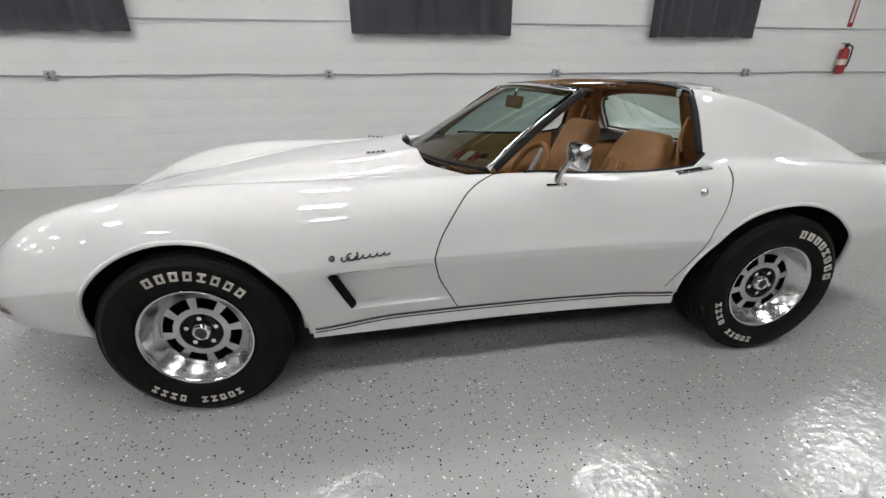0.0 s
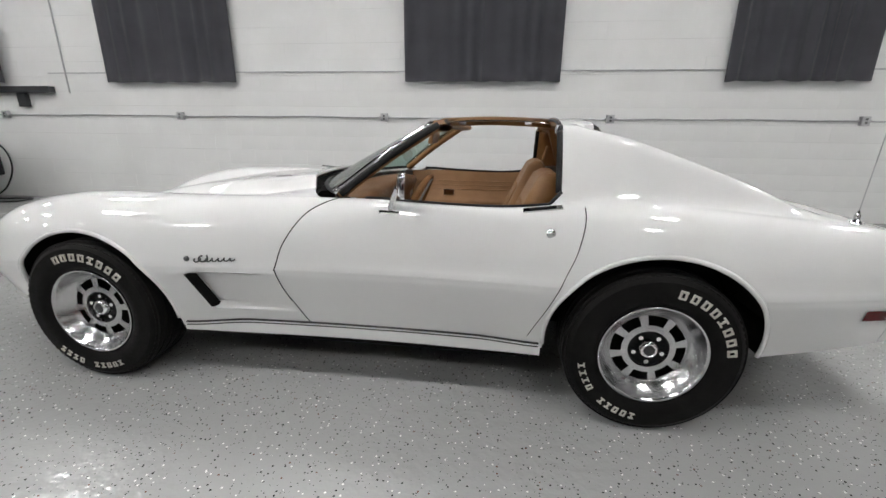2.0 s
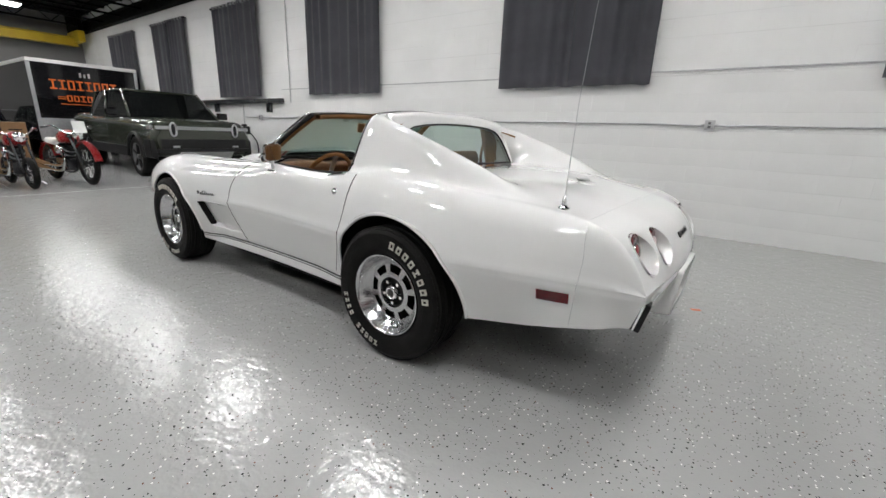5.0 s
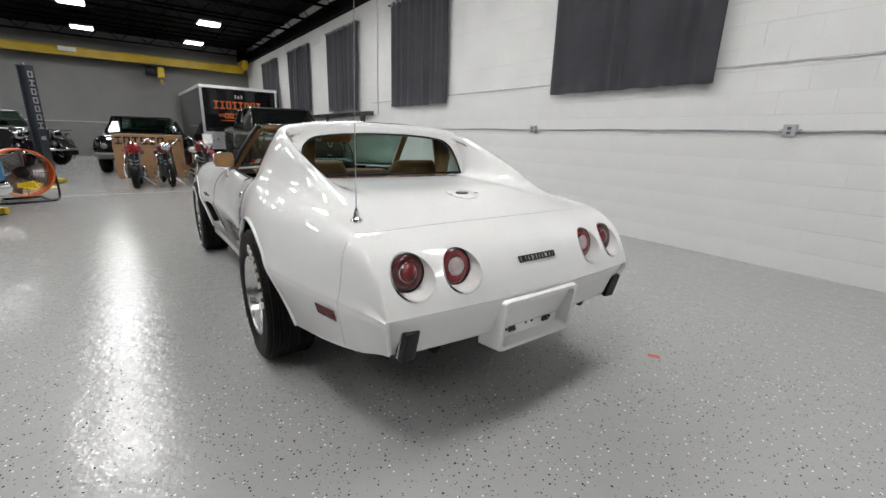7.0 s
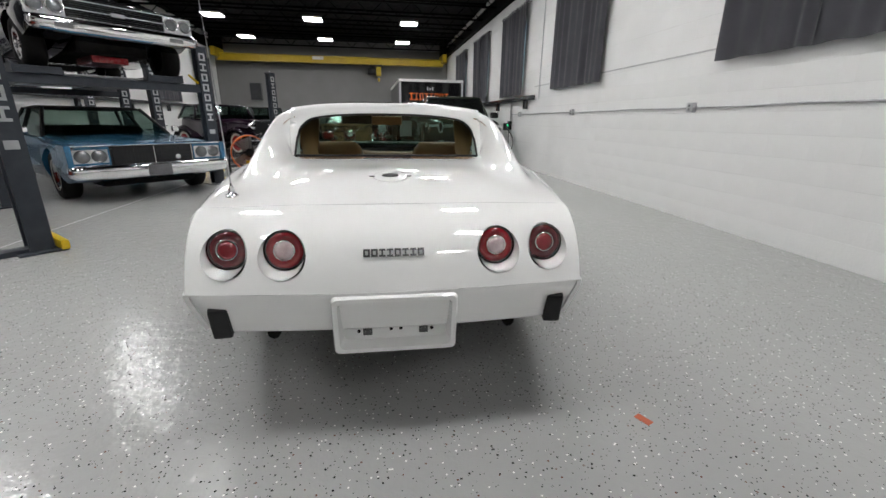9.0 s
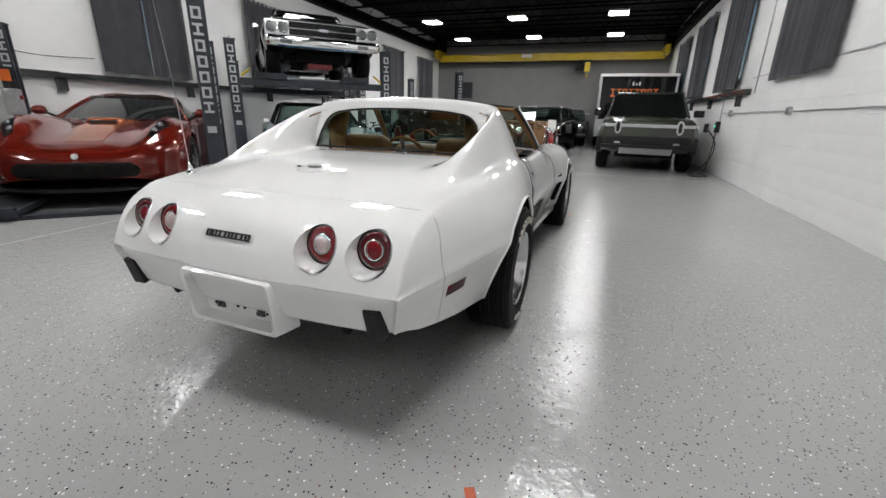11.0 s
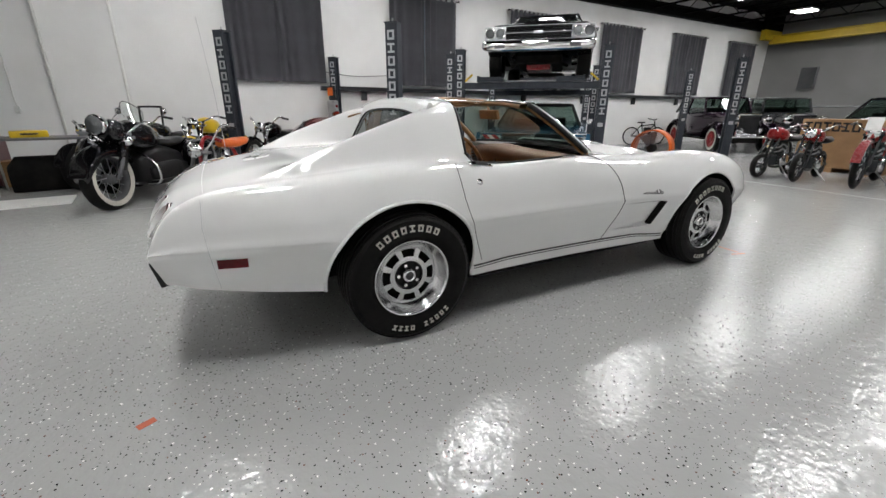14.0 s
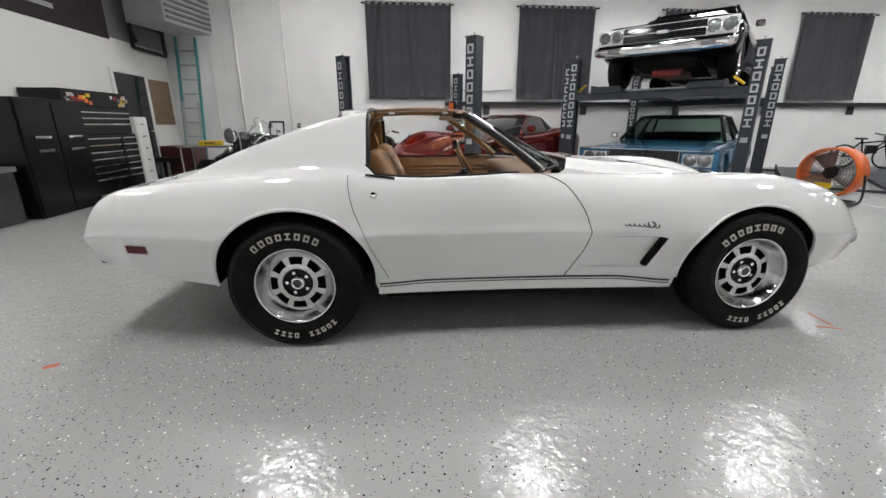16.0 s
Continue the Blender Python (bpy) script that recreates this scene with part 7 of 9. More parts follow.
# ---- motorcycles ----
def motorcycle(m, name, label, paint, base=1.45, rf=0.32, rr=0.32, wf=0.10, wr=0.14, tank=True, high_bars=0.25, rake=0.35, shield=False, whitewall=False, small=False, seat_mat=None, fender=True, scale=1.0, group="", bright=None, mirrors=False):
    """A motorcycle facing +x: wheels, frame, engine, tank, saddle, fork, bars, lamp, pipes."""
    t = thing(name, m @ Matrix.Diagonal((scale, scale, scale, 1)), label, "motorcycle", group)
    fx_, rx_ = base / 2, -base / 2
    bright = bright or CHROME
    for x, r, w in ((fx_, rf, wf), (rx_, rr, wr)):
        tyre = part("tyre", lathe(bmesh.new(), [(r * 0.72, w * 0.42), (r * 0.88, w * 0.5), (r, w * 0.2), (r, -w * 0.2), (r * 0.88, -w * 0.5), (r * 0.72, -w * 0.42)], 32, "y", pose(x, 0, r)), RUBBER, t, "", True)
        if whitewall:
            for s in (-1, 1):
                part("whitewall", lathe(bmesh.new(), [(r * 0.70, s * w * 0.46), (r * 0.86, s * w * 0.52)], 32, "y", pose(x, 0, r)), LETTER_WHITE, tyre)
        part("rim", lathe(bmesh.new(), [(r * 0.73, w * 0.36), (r * 0.66, w * 0.25), (r * 0.66, -w * 0.25), (r * 0.73, -w * 0.36)], 32, "y", pose(x, 0, r)), bright, tyre, "", True)
        part("hub", rod(bmesh.new(), (x, -0.06, r), (x, 0.06, r), 0.055, sides=16), bright, tyre, "", True)
        for k in range(14):
            a = 2 * math.pi * k / 14
            part("spoke", rod(bmesh.new(), (x + 0.05 * math.cos(a + 0.4), (-1) ** k * 0.03, r + 0.05 * math.sin(a + 0.4)), (x + 0.67 * r * math.cos(a), 0, r + 0.67 * r * math.sin(a)), 0.004, sides=4), STEEL, tyre)
        if fender:
            bm = bmesh.new()
            a0, a1 = (20, 200) if x < 0 else (-10 + 20, 150)
            sheet(bm, [[(x + (r + 0.035) * math.cos(math.radians(a)), y, r + (r + 0.035 - d) * math.sin(math.radians(a))) for a in range(a0, a1, 10)] for y, d in ((-w * 0.75, 0.05), (-w * 0.5, 0.01), (0, 0), (w * 0.5, 0.01), (w * 0.75, 0.05))])
            bmesh.ops.solidify(bm, geom=bm.faces[:], thickness=0.005)
            part("fender", bm, paint, t, "", True)
    head = Vector((fx_ - rake * 0.75 - 0.05, 0, 0.62 if small else 0.80))
    bm = bmesh.new()
    for s in (-1, 1):
        rod(bm, (fx_, s * (wf * 0.5 + 0.05), rf), (head.x - 0.02, s * (wf * 0.5 + 0.05), head.z + 0.06), 0.022)
    box(bm, head.x - 0.06, head.x + 0.06, -wf * 0.5 - 0.08, wf * 0.5 + 0.08, head.z - 0.01, head.z + 0.02)
    part("fork", bm, bright, t, "fork", True)
    bm = bmesh.new()
    tube(bm, curve_pts([head, (0.15, 0, 0.80), (-0.35, 0, 0.62), (rx_, 0.0, rr + 0.02)], 6), 0.024, 8)
    tube(bm, curve_pts([head, (0.32, 0, 0.45), (0.15, 0, 0.2), (-0.3, 0, 0.2), (-0.42, 0, 0.45), (-0.35, 0, 0.62)], 5), 0.022, 8)
    for s in (-1, 1):
        tube(bm, [(-0.36, 0.05 * s, 0.4), (rx_, s * (wr * 0.5 + 0.06), rr)], 0.02, 8)
    part("frame", bm, paint if not tank else BLACK_TRIM, t, "", True)
    bm = boxes((-0.22, 0.24, -0.13, 0.13, 0.22, 0.42), bevel=0.04)
    for k in range(2):
        rod(bm, (0.0 + 0.0 * k, 0, 0.40), (0.15 if k == 0 else -0.15, 0, 0.68), 0.075, 0.07, 14)
    if small:
        bm.free()
        bm = boxes((-0.07, 0.07, -0.03, 0.03, 0.18, 0.30), bevel=0.02)
    eng = part("engine", bm, STEEL if small else GREY_PAINT, t, "dark metal engine")
    for k in range(0 if small else 2):
        for q in range(5):
            d = Vector((0.15 if k == 0 else -0.15, 0, 0.28)).normalized()
            p = Vector((0, 0, 0.42)) + d * (0.05 + 0.04 * q)
            part("cooling_fin", rod(bmesh.new(), p, p + d * 0.012, 0.1, sides=14), STEEL if q % 2 else BLACK_TRIM, eng)
    if not small:
        part("primary_cover", lathe(bmesh.new(), [(0.11, 0.0), (0.10, 0.03), (0.001, 0.035)], 24, "y", pose(-0.02, 0.13, 0.32)), CHROME, eng, smooth=True)
        part("air_cleaner", lathe(bmesh.new(), [(0.08, 0.0), (0.075, -0.05), (0.001, -0.055)], 24, "y", pose(0.0, -0.12, 0.58)), CHROME, eng, smooth=True)
    if tank:
        part("fuel_tank", loft([(-0.18, 0.05, 0.70, 0.80, 0.02), (-0.05, 0.12, 0.68, 0.88, 0.04), (0.15, 0.15, 0.68, 0.92, 0.05), (0.28, 0.10, 0.72, 0.90, 0.04), (0.34, 0.04, 0.78, 0.86, 0.02)]), paint, t, "painted fuel tank", True)
    part("saddle", loft([(-0.66, 0.08, 0.70, 0.76, 0.03), (-0.5, 0.14, 0.66, 0.76, 0.04), (-0.3, 0.15, 0.64, 0.74, 0.04), (-0.12, 0.08, 0.66, 0.76, 0.03)]), seat_mat or BLACK_TRIM, t, "saddle", True)
    top = head.z + 0.06
    bm = tube(bmesh.new(), curve_pts([(head.x - 0.22, -0.33, top + high_bars - 0.03), (head.x - 0.10, -0.26, top + high_bars), (head.x, -0.10, top), (head.x, 0.10, top), (head.x - 0.10, 0.26, top + high_bars), (head.x - 0.22, 0.33, top + high_bars - 0.03)], 5), 0.013, 8)
    bars = part("handlebar", bm, CHROME, t, "", True)
    for s in (-1, 1):
        part("grip", rod(bmesh.new(), (head.x - 0.15, s * 0.29, top + high_bars - 0.01), (head.x - 0.26, s * 0.345, top + high_bars - 0.035), 0.018), BLACK_TRIM, bars)
        if not mirrors:
            continue
        part("mirror", lathe(bmesh.new(), [(0.001, 0.01), (0.045, 0.005), (0.05, -0.01), (0.02, -0.02)], 16, "x", pose(head.x - 0.06, s * 0.36, top + high_bars + 0.08)), CHROME, bars, smooth=True)
        part("mirror_stem", rod(bmesh.new(), (head.x - 0.12, s * 0.31, top + high_bars), (head.x - 0.07, s * 0.36, top + high_bars + 0.07), 0.005, sides=6), CHROME, bars)
    part("headlamp", lathe(bmesh.new(), [(0.001, 0.03), (0.075, 0.015), (0.088, 0.0), (0.08, -0.06), (0.03, -0.12), (0.001, -0.12)], 24, "x", pose(head.x + 0.12, 0, head.z + 0.04)), CHROME, t, "round chrome headlamp", True)
    for z in () if small else (0.22, 0.30):
        part("exhaust", tube(bmesh.new(), curve_pts([(0.16, -0.14, 0.58), (0.26, -0.17, 0.40), (0.10, -0.18, z), (-0.4, -0.18, z), (rx_ - 0.25, -0.18, z + 0.04)], 5), [0.022] * 15 + [0.04] * 6, 10), CHROME, t, "", True)
    part("kick_stand", rod(bmesh.new(), (-0.05, 0.08, 0.22), (0.05, 0.30, 0.012), 0.012), STEEL, t)
    if shield:
        bm = bmesh.new()
        sheet(bm, [[(head.x + 0.10 - 0.10 * v - 0.12 * abs(u), 0.26 * u * (1 - 0.25 * v * v), head.z + 0.10 + 0.30 * v) for u in np.linspace(-1, 1, 11)] for v in (0, 0.3, 0.6, 0.85, 1.0)])
        p = part("windshield", bm, CLEAR, t, "clear windshield", True)
        part("fairing", loft([(head.x - 0.02, 0.18, head.z - 0.02, head.z + 0.12, 0.03), (head.x + 0.13, 0.2, head.z - 0.05, head.z + 0.14, 0.05)]), paint, t, "", True)
    return t


tour = motorcycle(pose(2.87, -4.10, 0, 0, 0, 62), "touring_motorcycle", "black vintage motorcycle with whitewall tyres and round headlamp", BLACK_PAINT, 1.55, 0.36, 0.35, 0.155, 0.155, whitewall=True, high_bars=0.12, bright=GREY_PLASTIC)
for sg in (-1, 1):
    part("saddlebag", loft(dense([(-1.0, 0.10, 0.36, 0.62, 0.03), (-0.9, 0.13, 0.32, 0.68, 0.04), (-0.6, 0.13, 0.32, 0.70, 0.04), (-0.48, 0.10, 0.36, 0.66, 0.03)])), BLACK_PAINT, tour, "black saddlebag", True, pose(0, sg * 0.24, 0))
    part("fork_cover", rod(bmesh.new(), (0.66, sg * 0.11, 0.46), (0.50, sg * 0.11, 0.84), 0.045, sides=14), BLACK_PAINT, tour, "", True)
    part("passing_lamp", lathe(bmesh.new(), [(0.001, 0.03), (0.05, 0.015), (0.058, 0.0), (0.05, -0.05), (0.001, -0.08)], 20, "x", pose(0.62, sg * 0.2, 0.78)), CHROME, tour, "small chrome passing lamp", True)
    part("crash_bar", tube(bmesh.new(), curve_pts([(0.30, sg * 0.06, 0.62), (0.34, sg * 0.30, 0.48), (0.30, sg * 0.28, 0.26), (0.24, sg * 0.06, 0.22)], 5), 0.014, 8), CHROME, tour, "", True)
    part("floorboard", boxes((-0.05, 0.30, sg * 0.22 - 0.06, sg * 0.22 + 0.06, 0.24, 0.27), bevel=0.008), BLACK_TRIM, tour)
part("nacelle", loft([(0.42, 0.10, 0.80, 1.0, 0.04), (0.55, 0.13, 0.76, 1.02, 0.05), (0.66, 0.11, 0.80, 0.98, 0.04)]), BLACK_PAINT, tour, "black headlamp nacelle", True)
part("primary_case", loft([(-0.42, 0.06, 0.24, 0.44, 0.03), (-0.2, 0.075, 0.22, 0.48, 0.03), (0.16, 0.075, 0.22, 0.48, 0.03), (0.26, 0.05, 0.28, 0.42, 0.03)]), BLACK_TRIM, tour, "black primary case", True, pose(0, 0.17, 0))
part("front_skirt", loft(dense([(0.42, 0.085, 0.50, 0.58, 0.03), (0.6, 0.10, 0.58, 0.74, 0.04), (0.8, 0.10, 0.60, 0.755, 0.04), (1.0, 0.10, 0.50, 0.68, 0.04), (1.13, 0.085, 0.36, 0.50, 0.03)])), BLACK_PAINT, tour, "deep black front mudguard", True)
part("tank_cover", loft(dense([(-0.16, 0.07, 0.70, 0.86, 0.03), (0.04, 0.16, 0.66, 0.95, 0.06), (0.26, 0.17, 0.66, 1.0, 0.07), (0.44, 0.11, 0.72, 0.98, 0.05)])), BLACK_PAINT, tour, "wide black fuel tank", True)
part("gear_case", loft(dense([(-0.48, 0.14, 0.26, 0.58, 0.05), (-0.2, 0.17, 0.20, 0.66, 0.05), (0.2, 0.17, 0.20, 0.66, 0.05), (0.34, 0.12, 0.26, 0.56, 0.05)])), BLACK_TRIM, tour, "dark engine and gear case", True)
lamp = part("main_lamp", lathe(bmesh.new(), [(0.100, 0.020), (0.112, 0.012), (0.115, 0.0), (0.105, -0.05), (0.06, -0.12), (0.001, -0.14)], 28, "x", pose(0.76, 0, 0.965)), CHROME, tour, "large round chrome headlamp", True)
part("lens", lathe(bmesh.new(), [(0.001, 0.036), (0.06, 0.030), (0.100, 0.018)], 28, "x", pose(0.76, 0, 0.965)), LAMP_GLASS, lamp, "clear lamp lens", True)
bm = bmesh.new()
sheet(bm, [[(0.40 - 0.14 * v - 0.10 * u * u, 0.20 * u * (1 - 0.35 * v * v), 0.96 + (0.26 - 0.11 * u * u) * v) for u in np.linspace(-1, 1, 13)] for v in (0, 0.25, 0.5, 0.75, 0.9, 1.0)])
shield = part("windshield", bm, CLEAR, tour, "rounded clear windshield", True)
part("shield_rim", tube(bmesh.new(), [(0.40 - 0.14 * v - 0.10 * u * u, 0.20 * u * (1 - 0.35 * v * v), 0.96 + (0.26 - 0.11 * u * u) * v) for u, v in [(-1, k / 6) for k in range(6)] + [(u, 1.0) for u in np.linspace(-1, 1, 13)] + [(1, 1 - k / 6) for k in range(1, 7)]], 0.005, 6), GREY_PLASTIC, shield)
part("grab_frame", tube(bmesh.new(), curve_pts([(0.0, -0.02, 0.93), (-0.02, -0.02, 1.14), (-0.02, 0.0, 1.16), (-0.02, 0.24, 1.16), (-0.02, 0.26, 1.14), (0.0, 0.26, 0.93)], 4), 0.013, 8), BLACK_TRIM, tour, "black tube frame over the tank", True)
side = thing("sidecar", pose(3.14, -4.36, 0, 0, 0, 64), "glossy black sidecar with rounded nose beside a touring motorcycle", "sidecar")
part("tub", loft(dense([(-0.9, 0.14, 0.44, 0.66, 0.05), (-0.6, 0.22, 0.32, 0.78, 0.08), (0.0, 0.24, 0.30, 0.84, 0.10), (0.42, 0.22, 0.30, 0.84, 0.12), (0.64, 0.17, 0.34, 0.78, 0.10), (0.78, 0.08, 0.42, 0.64, 0.06)])), BLACK_PAINT, side, "glossy black tub", True)
part("coaming", tube(bmesh.new(), [(-0.22 + 0.30 * math.cos(a), 0.16 * math.sin(a), 0.85) for a in np.linspace(0, 2 * math.pi, 25)[:-1]], 0.016, 8, True), BLACK_TRIM, side, smooth=True)
part("seat", boxes((-0.50, -0.36, -0.14, 0.14, 0.66, 0.87), bevel=0.04), TAN_DARK, side, "", True)
car_wheel(side, -0.1, -0.36, 0.30, 0.11, 0.19, GREY_PLASTIC, 1)
part("axle", rod(bmesh.new(), (-0.1, -0.36, 0.30), (-0.1, 0.22, 0.30), 0.02), STEEL, side)
motorcycle(pose(2.08, -3.62, 0, 0, 0, 56), "chopper_bicycle", "red chopper minibike with orange banana seat and high bars", RED_PAINT, 1.02, 0.24, 0.25, 0.055, 0.07, tank=False, high_bars=0.26, rake=0.20, seat_mat=ORANGE, small=True, fender=False, bright=GREY_PLASTIC)
motorcycle(pose(2.12, -6.02, 0, 0, 0, 60), "motorcycle", "yellow motorcycle among a row of parked bikes", YELLOW, 1.4, high_bars=0.08, scale=1.08, group="parked motorcycles")
motorcycle(pose(2.85, -5.75, 0, 0, 0, 60), "motorcycle", "black and chrome cruiser motorcycle with swept bars", BLACK_PAINT, 1.5, 0.34, 0.32, high_bars=0.16, mirrors=True, group="parked motorcycles")
motorcycle(pose(3.55, -5.75, 0, 0, 0, 65), "motorcycle", "black cruiser motorcycle parked by the wall", BLACK_PAINT, 1.45, high_bars=0.1, group="parked motorcycles")
motorcycle(pose(1.12, -5.68, 0, 0, 0, 56), "motorcycle", "black and chrome chopper motorcycle with tall bars", BLACK_PAINT, 1.6, 0.34, 0.32, high_bars=0.14, rake=0.5, group="parked motorcycles")
motorcycle(pose(-7.05, -1.38, 0, 0, 0, -4), "mini_motorcycle", "small red mini motorcycle with chrome fork before a crate", RED_PAINT, 0.95, 0.22, 0.22, 0.10, 0.10, high_bars=0.12, scale=0.95, bright=GREY_PAINT, fender=False, group="mini motorcycles")
motorcycle(pose(-7.1, -0.88, 0, 0, 0, 6), "mini_motorcycle", "small red mini motorcycle beside a wooden crate", RED_PAINT, 1.1, 0.26, 0.25, 0.09, 0.09, high_bars=0.12, scale=0.95, bright=GREY_PAINT, fender=False, group="mini motorcycles")
dirt = motorcycle(pose(-7.36, -0.17, 0, 0, 0, 8), "dirt_bike", "red and white dirt bike with white number plate", RED_PAINT, 1.4, 0.36, 0.33, 0.08, 0.11, high_bars=0.12, seat_mat=WHITE_PLASTIC, scale=1.0, bright=GREY_PAINT)
part("plate", boxes((-0.004, 0.004, -0.09, 0.09, -0.1, 0.1), bevel=0.003), WHITE_PLASTIC, dirt, "white plastic front number plate", m=pose(0.60, 0, 0.97, 0, -18, 0))


def pedal_bike(m, label, mat):
    t = thing("bicycle", m, label, "bicycle", "bicycles")
    for x in (-0.52, 0.52):
        w = part("wheel", tube(bmesh.new(), [(x + 0.32 * math.cos(2 * math.pi * k / 32), 0, 0.335 + 0.32 * math.sin(2 * math.pi * k / 32)) for k in range(32)], 0.022, 8, True), RUBBER, t, "", True)
        for k in range(12):
            a = 2 * math.pi * k / 12
            part("spoke", rod(bmesh.new(), (x, 0, 0.335), (x + 0.31 * math.cos(a), 0, 0.335 + 0.31 * math.sin(a)), 0.004, sides=4), STEEL, w)
    bm = bmesh.new()
    for a, b in (((-0.52, 0, 0.335), (-0.15, 0, 0.75)), ((-0.15, 0, 0.82), (-0.05, 0, 0.33)), ((-0.05, 0, 0.33), (0.36, 0, 0.74)), ((-0.15, 0, 0.72), (0.36, 0, 0.78)), ((-0.52, 0, 0.335), (-0.05, 0, 0.33)), ((0.52, 0, 0.335), (0.34, 0, 0.92))):
        rod(bm, a, b, 0.022, sides=8)
    part("frame", bm, mat, t, "", True)
    part("saddle", boxes((-0.30, -0.05, -0.07, 0.07, 0.82, 0.87), bevel=0.02), BLACK_TRIM, t)
    part("battery", boxes((-0.02, 0.24, -0.06, 0.06, 0.42, 0.66), bevel=0.02), BLACK_TRIM, t)
    part("handlebar", tube(bmesh.new(), [(0.26, -0.32, 0.99), (0.33, -0.1, 0.95), (0.33, 0.1, 0.95), (0.26, 0.32, 0.99)], 0.014, 8), BLACK_TRIM, t, "", True)


pedal_bike(ROOM @ pose(-11.25, -7.05, 0, 0, 0, 155) @ Matrix.Diagonal((0.88, 0.88, 0.88, 1)), "black electric bicycle leaning near the wall", BLACK_PAINT)
pedal_bike(ROOM @ pose(-18.0, -3.2, 0, 0, 0, 200), "dark bicycle parked at the far wall", GREY_PAINT)


def drum_fan(m, r, label, mat, name="drum_fan"):
    """A drum fan on a tube stand, blowing along +x."""
    t = thing(name, m, label, "fan")
    cz = r + 0.10
    bm = lathe(bmesh.new(), [(r, -0.17), (r + 0.015, -0.17), (r + 0.015, 0.17), (r, 0.17), (r - 0.006, 0.16), (r - 0.006, -0.16), (r, -0.17)], 48, "x", pose(0, 0, cz))
    part("drum", bm, mat, t, "", True)
    for x in (-0.165, 0.165):
        g = part("guard", tube(bmesh.new(), [(x, 0.1 * math.cos(2 * math.pi * k / 20), cz + 0.1 * math.sin(2 * math.pi * k / 20)) for k in range(20)], 0.004, 6, True), BLACK_TRIM, t, kind="stuff")
        for q in range(1, 7):
            rr = 0.1 + (r - 0.1) * q / 7
            part("guard_ring", tube(bmesh.new(), [(x, rr * math.cos(2 * math.pi * k / 32), cz + rr * math.sin(2 * math.pi * k / 32)) for k in range(32)], 0.0025, 4, True), BLACK_TRIM, g)
        for q in range(8):
            a = 2 * math.pi * q / 8
            part("guard_bar", rod(bmesh.new(), (x, 0.1 * math.cos(a), cz + 0.1 * math.sin(a)), (x, r * math.cos(a), cz + r * math.sin(a)), 0.003, sides=4), BLACK_TRIM, g)
    part("motor", rod(bmesh.new(), (-0.14, 0, cz), (0.06, 0, cz), 0.085, sides=20), BLACK_TRIM, t, "", True)
    for k in range(3):
        bm = bmesh.new()
        q = Matrix.Rotation(2 * math.pi * k / 3 + 0.4, 4, "X")
        sheet(bm, [[Matrix.Translation((0, 0, cz)) @ q @ Vector((0.05 * (u - 0.5) * 2 + 0.02, (u - 0.5) * (0.16 + 0.2 * v), 0.07 + (r - 0.12) * v)) for u in (0, 0.33, 0.66, 1)] for v in (0, 0.4, 0.8, 1)])
        bmesh.ops.solidify(bm, geom=bm.faces[:], thickness=0.004)
        part("blade", bm, STEEL, t, "", True)
    bm = bmesh.new()
    for s in (-1, 1):
        tube(bm, curve_pts([(0.0, s * (r + 0.04), cz), (0.0, s * (r + 0.05), 0.06), (0.30, s * (r * 0.7), 0.02), (-0.30, s * (r * 0.7), 0.02)], 5), 0.016, 8)
    tube(bm, [(0.30, -r * 0.7, 0.02), (0.30, r * 0.7, 0.02)], 0.016, 8)
    tube(bm, [(-0.30, -r * 0.7, 0.02), (-0.30, r * 0.7, 0.02)], 0.016, 8)
    part("stand", bm, BLACK_TRIM, t, "black tube stand", True)
    part("warning_label", boxes((0.166, 0.17, -0.1, 0.1, cz - r * 0.62, cz - r * 0.40)), YELLOW, t, "yellow warning label")


drum_fan(pose(-5.45, -2.78, 0, 0, 0, 20), 0.34, "orange drum fan on a black tube stand", ORANGE)
drum_fan(ROOM @ pose(-17.9, -1.75, 0, 0, 0, 5), 0.5, "grey floor fan standing by the far wall", GREY_PLASTIC, "floor_fan")

WOOD = mottled("crate_board", (0.24, 0.135, 0.06), (0.31, 0.18, 0.085), 4.0, (0.6, 0.8), 0.2, 40.0)
crate = thing("shipping_crate", pose(-8.9, -1.08, 0, 0, 0, -8), "brown cardboard and wood shipping crate with dark lettering", "crate")
part("box", boxes((-0.32, 0.32, -0.66, 0.66, 0.09, 1.0), bevel=0.012), WOOD, crate)
for y in (-0.57, 0, 0.57):
    part("skid", boxes((-0.32, 0.32, y - 0.06, y + 0.06, 0, 0.09)), WOOD, crate)
for u, rects in block_letters(6, 0.17, 0.13, 0.03, 0, (0, 1, 0, 1, 0, 1)):
    bm = bmesh.new()
    for a, b, c, d in rects:
        box(bm, 0.32, 0.323, u - 0.14 + a, u - 0.14 + b, 0.86 + c, 0.86 + d)
    part("printed_mark", bm, BLACK_TRIM, crate, "dark printed mark")
part("printed_bars", boxes((0.32, 0.322, 0.42, 0.6, 0.86, 0.88), (0.32, 0.322, 0.42, 0.56, 0.80, 0.82), (0.32, 0.322, -0.5, -0.1, 0.62, 0.64)), BLACK_TRIM, crate, kind="stuff")

